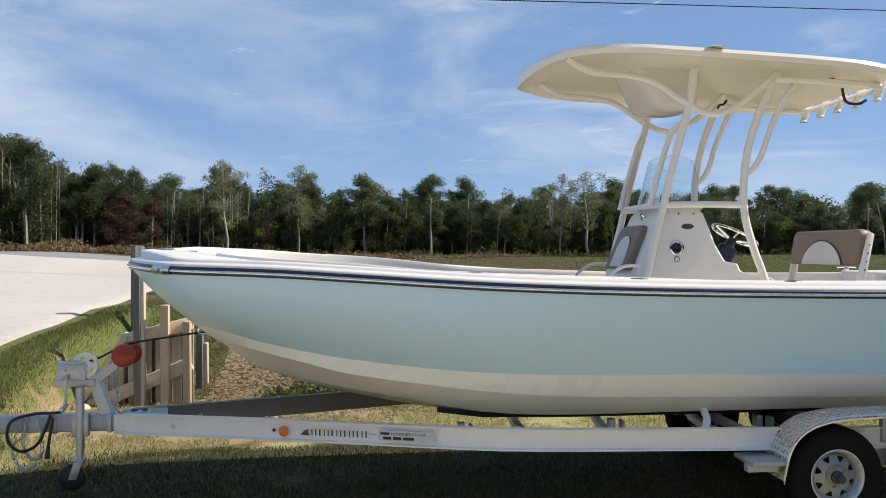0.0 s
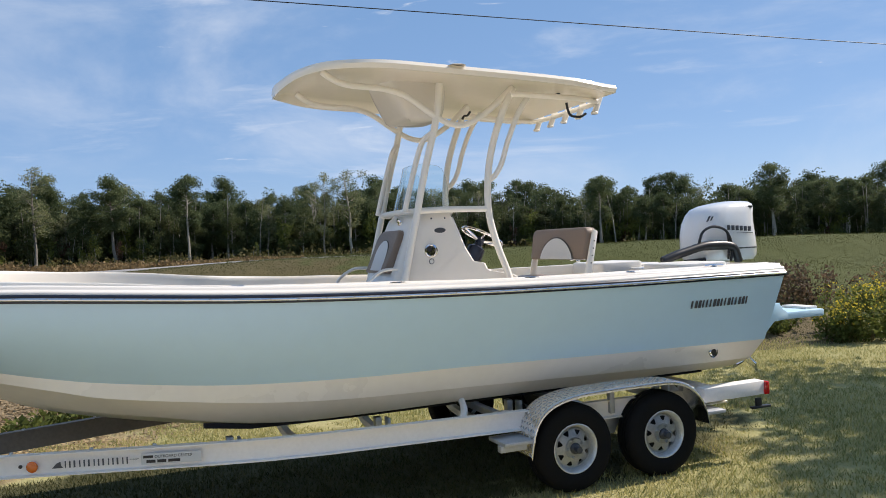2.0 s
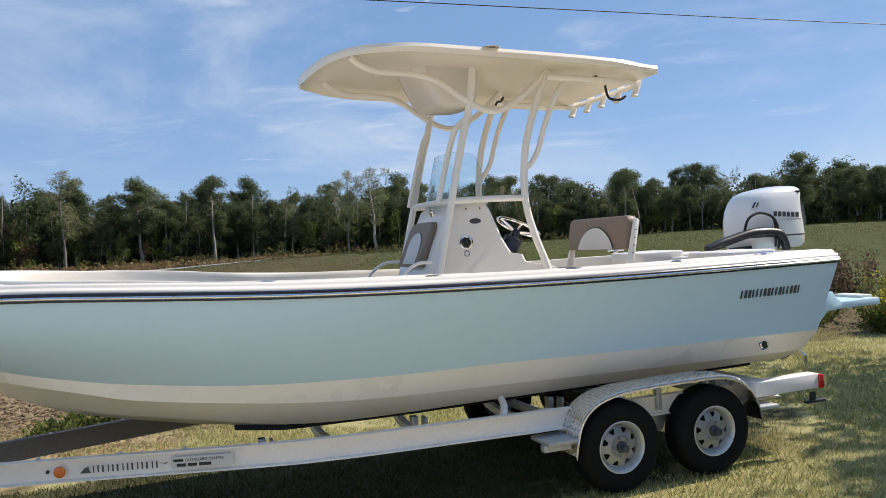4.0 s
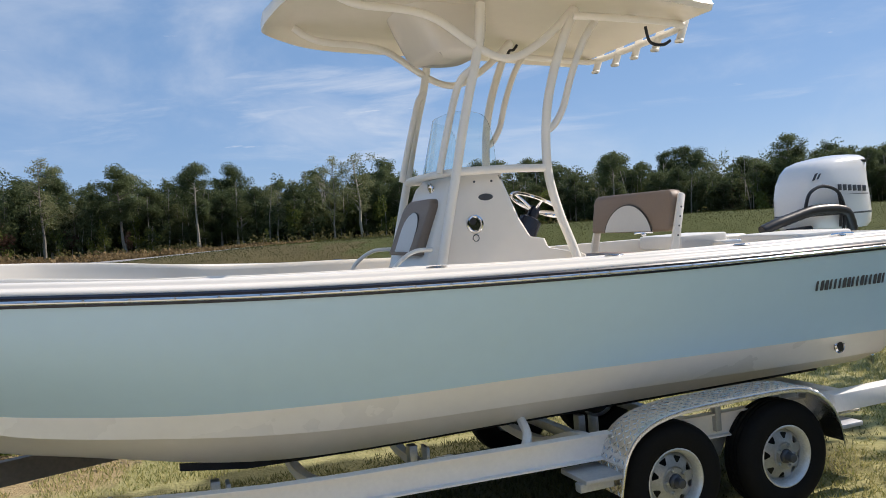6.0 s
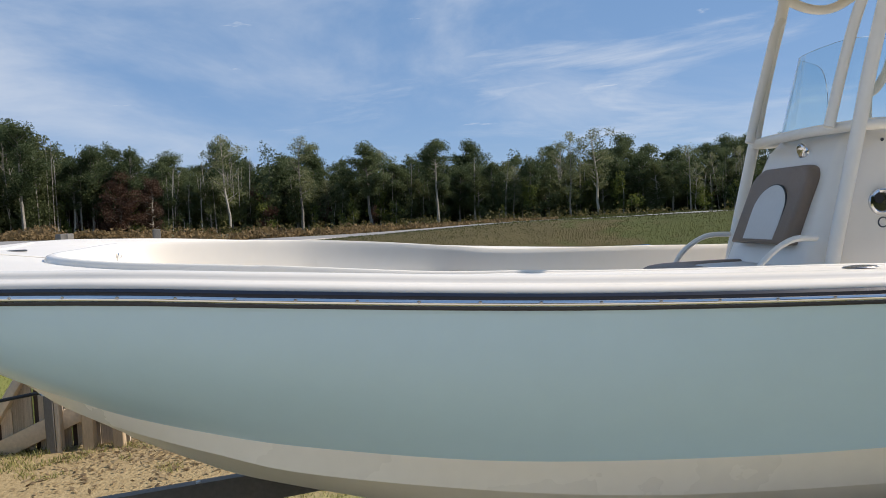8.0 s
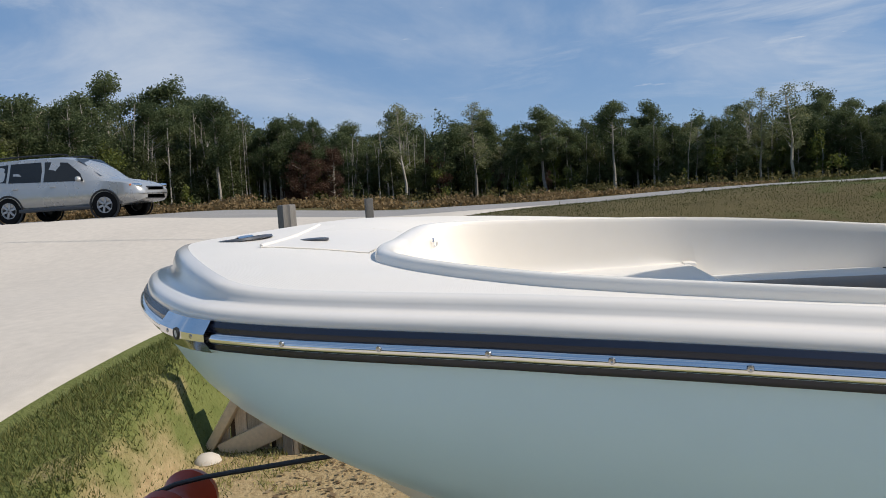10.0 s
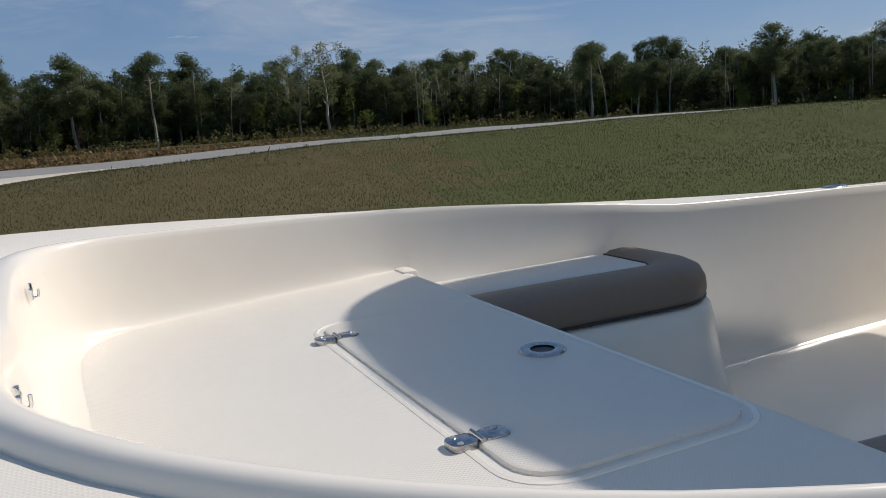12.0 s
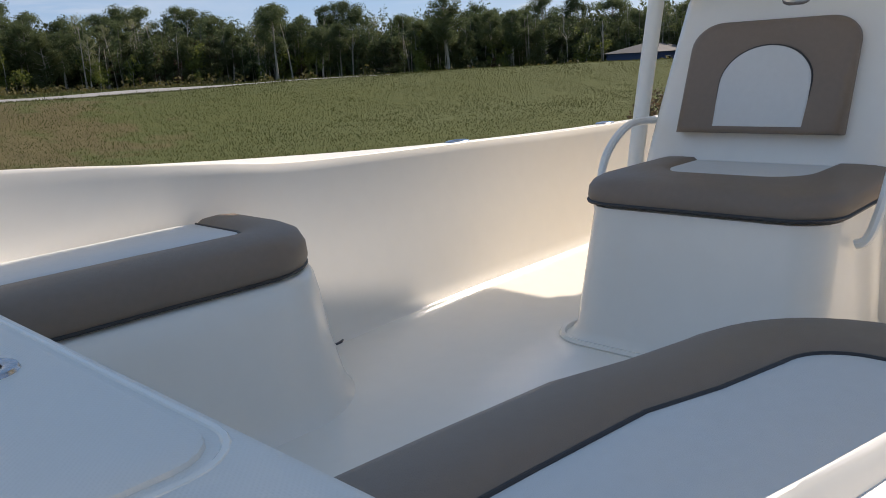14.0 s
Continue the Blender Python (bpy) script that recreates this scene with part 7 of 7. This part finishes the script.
# ---- silver sport-utility car on the road ----
def build_car():
    car = thing("car", (0, 0, 0), "silver four-door sport-utility car with a covered spare wheel", "car")
    # stations along the car: x, half width, floor z, belt z, roof z, roof half width
    st = [(-2.25, 0.60, 0.55, 0.95, 1.05, 0.5), (-2.2, 0.80, 0.42, 1.05, 1.35, 0.62), (-2.1, 0.88, 0.36, 1.08, 1.58, 0.64), (-1.7, 0.90, 0.34, 1.06, 1.67, 0.66), (-0.9, 0.905, 0.32, 1.03, 1.69, 0.67), (0.0, 0.905, 0.32, 1.0, 1.675, 0.67), (0.45, 0.905, 0.32, 0.99, 1.61, 0.65),
          (0.85, 0.90, 0.32, 0.985, 1.38, 0.66), (1.2, 0.90, 0.33, 0.98, 1.10, 0.70), (1.4, 0.895, 0.34, 0.96, 1.03, 0.72), (1.85, 0.88, 0.36, 0.90, 0.96, 0.70), (2.15, 0.82, 0.40, 0.80, 0.86, 0.62), (2.3, 0.66, 0.48, 0.68, 0.74, 0.5)]
    rows = []
    for x, w, f, b, r, rw in st:
        rows.append([Vector((x, -w * 0.9, f)), Vector((x, -w, f + 0.12)), Vector((x, -w, (f + b) / 2)), Vector((x, -w * 0.985, b)), Vector((x, -(w * 0.96 + rw) / 2, (b + r) / 2)), Vector((x, -rw, r - 0.03)), Vector((x, -rw * 0.75, r)), Vector((x, 0, r + 0.02)),
                     Vector((x, rw * 0.75, r)), Vector((x, rw, r - 0.03)), Vector((x, (w * 0.96 + rw) / 2, (b + r) / 2)), Vector((x, w * 0.985, b)), Vector((x, w, (f + b) / 2)), Vector((x, w, f + 0.12)), Vector((x, w * 0.9, f))])
    bm = grid(rows, close_v=True)
    bm.faces.new([bm.verts.new(p) for p in rows[0]])
    bm.faces.new([bm.verts.new(p) for p in rows[-1]])
    bmesh.ops.remove_doubles(bm, verts=bm.verts, dist=0.001)
    part("body", bm, CARPAINT, car, "silver painted body", 45)

    def side_glass(poly, side):
        out = []
        for x, t in poly:
            w = float(np.interp(x, [s_[0] for s_ in st], [s_[1] for s_ in st]))
            b = float(np.interp(x, [s_[0] for s_ in st], [s_[3] for s_ in st]))
            r = float(np.interp(x, [s_[0] for s_ in st], [s_[4] for s_ in st]))
            rw = float(np.interp(x, [s_[0] for s_ in st], [s_[5] for s_ in st]))
            y = w * 0.985 + ((w * 0.96 + rw) / 2 - w * 0.985) * t * 2 if t < 0.5 else (w * 0.96 + rw) / 2 + (rw - (w * 0.96 + rw) / 2) * (t - 0.5) * 2
            out.append(Vector((x, side * (y + 0.008), b + (r - 0.03 - b) * t)))
        bm = bmesh.new()
        bm.faces.new([bm.verts.new(p) for p in out])
        return bm
    for side in (-1, 1):
        for poly in ([(-1.95, 0.12), (-1.35, 0.06), (-1.35, 0.5), (-1.35, 0.86), (-1.75, 0.84), (-1.95, 0.5)], [(-1.28, 0.05), (-0.38, 0.05), (-0.38, 0.5), (-0.42, 0.87), (-1.28, 0.87), (-1.28, 0.5)], [(-0.30, 0.05), (0.80, 0.06), (0.66, 0.5), (0.30, 0.86), (-0.32, 0.87), (-0.30, 0.5)]):
            part("side_window", side_glass(poly, side), CARGLASS, car, "dark tinted side window")
        for x in (-1.1, -0.05):
            part("door_handle", box((x, side * 0.915, 0.90), (0.16, 0.03, 0.03), 0.01), CARPAINT, car)
        part("mirror", box((0.72, side * 0.99, 1.06), (0.1, 0.16, 0.13), 0.04, 3), CARPAINT, car)
        part("roof_rail", tube([(-1.7, side * 0.62, 1.70), (-1.5, side * 0.62, 1.745), (0.0, side * 0.62, 1.745), (0.3, side * 0.62, 1.69)], 0.02, 6), BLACK, car)
        part("headlight", box((2.12, side * 0.66, 0.80), (0.26, 0.22, 0.12), 0.04, 3, Matrix.Rotation(side * -0.35, 4, "Z")), CHROME, car, "clear headlight")
        part("indicator", box((1.98, side * 0.80, 0.82), (0.16, 0.08, 0.07), 0.03, 2), ORANGE, car, "amber indicator")
        part("tail_lamp", box((-2.1, side * 0.83, 1.04), (0.16, 0.1, 0.2), 0.04, 3), REDL, car, "red tail lamp")
        part("sill", box((-0.05, side * 0.89, 0.33), (2.0, 0.06, 0.1), 0.02), GREYP, car)
        for x in (-1.33, 1.33):
            part("arch", lathe([(0.36, -0.01), (0.41, -0.012), (0.41, 0.012), (0.36, 0.012)], (x, side * 0.905, 0.35), "y", 28), BLACK, car)
            wl = part("wheel", lathe([(0.2, -0.1), (0.26, -0.115), (0.33, -0.11), (0.355, -0.08), (0.355, 0.08), (0.33, 0.11), (0.2, 0.1)], (x, side * 0.80, 0.355), "y", 36), TYRE, car, "black tyre")
            part("rim", joined(lathe([(0.215, 0), (0.21, -side * -0.11), (0.195, -side * -0.11), (0.18, -side * -0.08)], (x, side * 0.80, 0.355), "y", 28), *[box((x, side * 0.905, 0.355), (0.06, 0.02, 0.38), 0.01, 1, Matrix.Rotation(2 * math.pi * q / 6 + 0.2, 4, "Y") @ Matrix.Translation((0, 0, 0.0))) for q in range(3)]), ALU_DULL, wl, "six-spoke alloy rim")
            part("well", lathe([(0.0, side * 0.05), (0.2, side * 0.05)], (x, side * 0.80, 0.355), "y", 20), BLACK, wl)
    part("windscreen", grid([[Vector((1.17, y, 1.09)) for y in (-0.68, 0, 0.68)], [Vector((0.48, y * 0.9, 1.60)) for y in (-0.68, 0, 0.68)]]), CARGLASS, car, "dark windscreen").location.z = 0.02
    part("grille", box((2.27, 0, 0.72), (0.06, 0.9, 0.12), 0.02), BLACK, car)
    part("bumper_vent", box((2.27, 0, 0.52), (0.06, 1.0, 0.14), 0.02), BLACK, car)
    part("spare_wheel_cover", lathe([(0.0, -0.12), (0.28, -0.12), (0.33, -0.08), (0.34, 0.0), (0.3, 0.06)], (-2.28, 0.08, 0.98), "x", 28), CARPAINT, car, "silver spare wheel cover")
    part("rear_window", box((-2.2, 0, 1.36), (0.02, 1.1, 0.34), 0.01, 1, Matrix.Rotation(0.3, 4, "Y")), CARGLASS, car)
    return car


car = build_car()
CX, CYY = -11.35, 18.0
car.matrix_basis = Matrix.Translation((CX, CYY, land(CX, CYY) + 0.02)) @ Matrix.Rotation(radians(0), 4, "Z")

# ---- far blue house ----
house = thing("house", (93.5, 49.5, -1.3), "low blue house with a grey hipped roof at the wood's edge", "house")
hx, hy, hz = 93.5, 49.5, -1.3
part("wall", box((hx, hy, hz + 1.3), (10, 7, 2.6), 0.03, 1), BLUEWALL, house, "dark blue siding")
bm = bmesh.new()
a = [bm.verts.new(p) for p in ((hx - 5.4, hy - 3.9, hz + 2.6), (hx + 5.4, hy - 3.9, hz + 2.6), (hx + 5.4, hy + 3.9, hz + 2.6), (hx - 5.4, hy + 3.9, hz + 2.6), (hx - 2.6, hy, hz + 3.6), (hx + 2.6, hy, hz + 3.6))]
for f in ((0, 1, 5, 4), (1, 2, 5), (2, 3, 4, 5), (3, 0, 4), (0, 3, 2, 1)):
    bm.faces.new([a[i] for i in f])
part("roof", bm, ROOF, house, "grey shingle roof", 20)
for dx in (-2.6, 1.8):
    wd = part("window", box((hx + dx, hy - 3.51, hz + 1.5), (1.1, 0.06, 1.2), 0.01, 1), WHITE, house)
    part("pane", box((hx + dx, hy - 3.55, hz + 1.5), (0.94, 0.02, 1.04), 0), CARGLASS, wd)
part("door", box((hx, hy - 3.51, hz + 1.05), (0.95, 0.06, 2.1), 0.01, 1), WOOD_OLD, house)

# ---- weeds on the ditch side ----
wrng = np.random.default_rng(11)


def weed(x, y, tall, wide_w, leaf, flowers, label, cat):
    ob = thing("weed_clump", (x, y, land(x, y)), label, cat, "weeds along the ditch")
    stems, cs, rs = [], [], []
    for q in range(16):
        a, d = wrng.random() * 6.28, wide_w * wrng.random() ** 0.6
        h = tall * (0.6 + 0.5 * wrng.random())
        p0 = Vector((x + d * 0.4 * math.cos(a), y + d * 0.4 * math.sin(a), land(x, y) - 0.05))
        p2 = Vector((x + d * math.cos(a), y + d * math.sin(a), land(x, y) + h))
        stems.append(tube([p0, (p0 + p2) / 2 + Vector((0, 0, 0.1)), p2], [0.007, 0.005, 0.002], 4, 2))
        for t in (0.35, 0.6, 0.85):
            c = p0.lerp(p2, t)
            cs.append(tuple(c - ORIGIN[ob.name]))
            rs.append((0.14, 0.14, 0.16))
    tagged(part("stem_mass", joined(*stems), DRY_WEED, ob), "thin brown stems", kind="stuff")
    lv, lf = leaf_cloud(wrng, cs, rs, 1100, 0.036)
    raw("leaves", lv, lf, leaf, ob)
    if flowers:
        tops = [(c[0], c[1], c[2] + 0.12) for c in cs[2::3]]
        lv, lf = leaf_cloud(wrng, tops, [(0.15, 0.15, 0.12)] * len(tops), 190, 0.022)
        tagged(raw("flower_mass", lv, lf, FLOWER, ob), "small yellow flower heads", kind="stuff")
    return ob


for x, y, h, w, leaf, fl, label in (
    (12.95, 3.4, 0.5, 0.5, LEAF_WEED, 1, "tall weeds with yellow flowers on the ditch bank"),
    (13.4, 3.2, 0.72, 0.6, LEAF_WEED, 1, "tall weeds with yellow flowers on the ditch bank"),
    (14.2, 3.4, 0.85, 0.7, LEAF_WEED, 1, "tall weeds with yellow flowers on the ditch bank"),
    (15.0, 3.1, 0.95, 0.8, LEAF_WEED, 1, "tall weeds with yellow flowers on the ditch bank"),
    (13.9, 3.9, 0.85, 0.6, LEAF_WEED, 1, "tall weeds with yellow flowers on the ditch bank"),
    (12.5, 5.4, 0.55, 0.7, DRY_WEED, 0, "dry brown weeds on the ditch bank"),
    (13.6, 5.6, 0.8, 0.8, RED_WEED, 0, "dry brown weeds on the ditch bank"),
    (15.0, 5.6, 0.95, 0.9, RED_WEED, 0, "dry brown weeds on the ditch bank"),
    (15.8, 4.0, 1.0, 0.9, LEAF_WEED, 1, "tall weeds with yellow flowers on the ditch bank"),
    (12.9, 4.7, 0.3, 0.6, LEAF_WEED, 0, "low green weeds on the ditch bank"),
    (16.6, 4.8, 1.1, 0.9, DRY_WEED, 0, "dry brown weeds on the ditch bank"),
    (0.9, 3.9, 0.10, 0.5, LEAF_WEED, 0, "low green weeds on the bank"), (1.5, 4.2, 0.10, 0.45, LEAF_WEED, 0, "low green weeds on the bank"),
):
    weed(x, y, h, w, leaf, fl, label, "weeds")


# ---- grass blades and fallen leaves ----
def blades(rng, x0, x1, y0, y1, count, tall, width, keep=None, bare=-0.35):
    p = np.stack([rng.uniform(x0, x1, count), rng.uniform(y0, y1, count)], 1)
    patch = np.array([noise.noise((a * 0.9, b * 0.9, 5)) + 0.7 * noise.noise((a * 3.1, b * 3.1, 2)) for a, b in p])
    ok = patch > bare + 0.35 * rng.random(count)
    # thin out towards the borders
    edge = np.minimum(np.minimum(p[:, 0] - x0, x1 - p[:, 0]), np.minimum(p[:, 1] - y0 + (9 if y0 > 2 else 0), y1 - p[:, 1] + (9 if y1 < 5 else 0)))
    ok &= rng.random(count) < edge / 2.5
    if keep is not None:
        ok &= np.array([keep(a, b) for a, b in p])
    p, patch = p[ok], patch[ok]
    n = len(p)
    z = np.array([land(a, b) for a, b in p])
    a = rng.random(n) * 6.283
    h = tall * (0.45 + 0.75 * rng.random(n)) * (1 + 0.4 * np.clip(patch, -1, 1))
    bend = h * (0.2 + 0.8 * rng.random(n))
    b2 = rng.random(n) * 6.283
    dx, dy = np.cos(a) * width, np.sin(a) * width
    base = np.stack([p[:, 0], p[:, 1], z - 0.004], 1)
    off = np.stack([dx, dy, np.zeros(n)], 1)
    tip = base + np.stack([np.cos(b2) * bend, np.sin(b2) * bend, h], 1)
    verts = np.stack([base - off, base + off, tip], 1).reshape(-1, 3)
    return verts, np.arange(n * 3).reshape(-1, 3)


def off_drive(x, y):
    return not (y > 1.2 and x < drive_edge(min(y, 16.4)) + 0.03) and abs(y - road_y(x)) > 3.1


def boat_shade(x, y):
    """Above nought round the trailer, where greener turf is darkened for the boat's shade."""
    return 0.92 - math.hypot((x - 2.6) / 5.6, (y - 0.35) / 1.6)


grng = np.random.default_rng(21)
lv, lf = blades(grng, -7, 13.5, -6.5, 4.2, 360000, 0.05, 0.0055, lambda x, y: off_drive(x, y) and not (x < -1.74 and y > 1.0) and not (y > 4.0 and x < -0.3) and math.hypot((x + 0.2) / 1.9, (y - 2.9) / 1.5) > 0.6 + 0.7 * noise.noise((x * 3, y * 3, 1))  and math.hypot(x / 11, (y + 9.0) / 7.3) > 0.97 and boat_shade(x, y) < 0.12 * noise.noise((x * 2, y * 2, 7)), -0.75)
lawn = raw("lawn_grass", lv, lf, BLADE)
# darker blades that deepen the boat's shade on the lawn
lv, lf = blades(grng, -4.5, 8, -4.0, 1.6, 130000, 0.045, 0.005, lambda x, y: boat_shade(x, y) > 0.12 * noise.noise((x * 2, y * 2, 7)), -0.9)
tagged(raw("shaded_lawn_grass", lv, lf, BLADE_SHADE), "green lawn grass round the trailer, darkened for the boat's shade", "grass", kind="stuff")
lv, lf = blades(grng, -8, 3, -4, 8.4, 420000, 0.06, 0.005, lambda x, y: off_drive(x, y) and ((x < -1.74 and y > 0.8) or (y > 4.15 and x < -0.3)), -1.6)
bank = raw("bank_grass", lv, lf, BLADE_BANK)
tagged(bank, "green grass on the driveway bank", "grass", kind="stuff")
tagged(lawn, "short yellow-green lawn grass blades", "grass", kind="stuff")
lv, lf = blades(grng, -7, 26, 2.3, 17, 260000, 0.036, 0.006, lambda x, y: off_drive(x, y) and (y > 4.0 or x < -1.25) and not (-1.2 < x < 2.5 and y < 6.0), -0.9)
fld = raw("field_grass", lv, lf, BLADE_FIELD)
tagged(fld, "rougher green field grass on the bank", "grass", kind="stuff")
lv, lf = blades(grng, -30, 75, 15, 75, 110000, 0.10, 0.022, off_drive, -0.9)
fld = raw("far_grass", lv, lf, BLADE_FIELD)
tagged(fld, "rough grass of the far field", "grass", kind="stuff")
n = 16000
lx, ly = grng.normal(1.2, 1.5, n), grng.normal(4.7, 1.0, n)
ok = (lx > -1.0) & (ly > 2.6)
lx, ly = lx[ok], ly[ok]
cs = np.array([(a, b, land(a, b) + 0.008 + 0.012 * grng.random()) for a, b in zip(lx, ly)])
u = grng.normal(size=(len(cs), 3)) * (1, 1, 0.35)
u /= np.linalg.norm(u, axis=1)[:, None]
v = np.cross(u, grng.normal(size=(len(cs), 3)) * 0.35 + (0, 0, 1))
s = (0.014 + 0.022 * grng.random(len(cs)))[:, None]
lv = np.stack([cs - u * s, cs - v * s * 0.5, cs + u * s, cs + v * s * 0.5], 1).reshape(-1, 3)
litter = raw("leaf_litter", lv, np.arange(len(cs) * 4).reshape(-1, 4), LITTER)
tagged(litter, "fallen brown leaves on the bank", "leaves", kind="stuff")
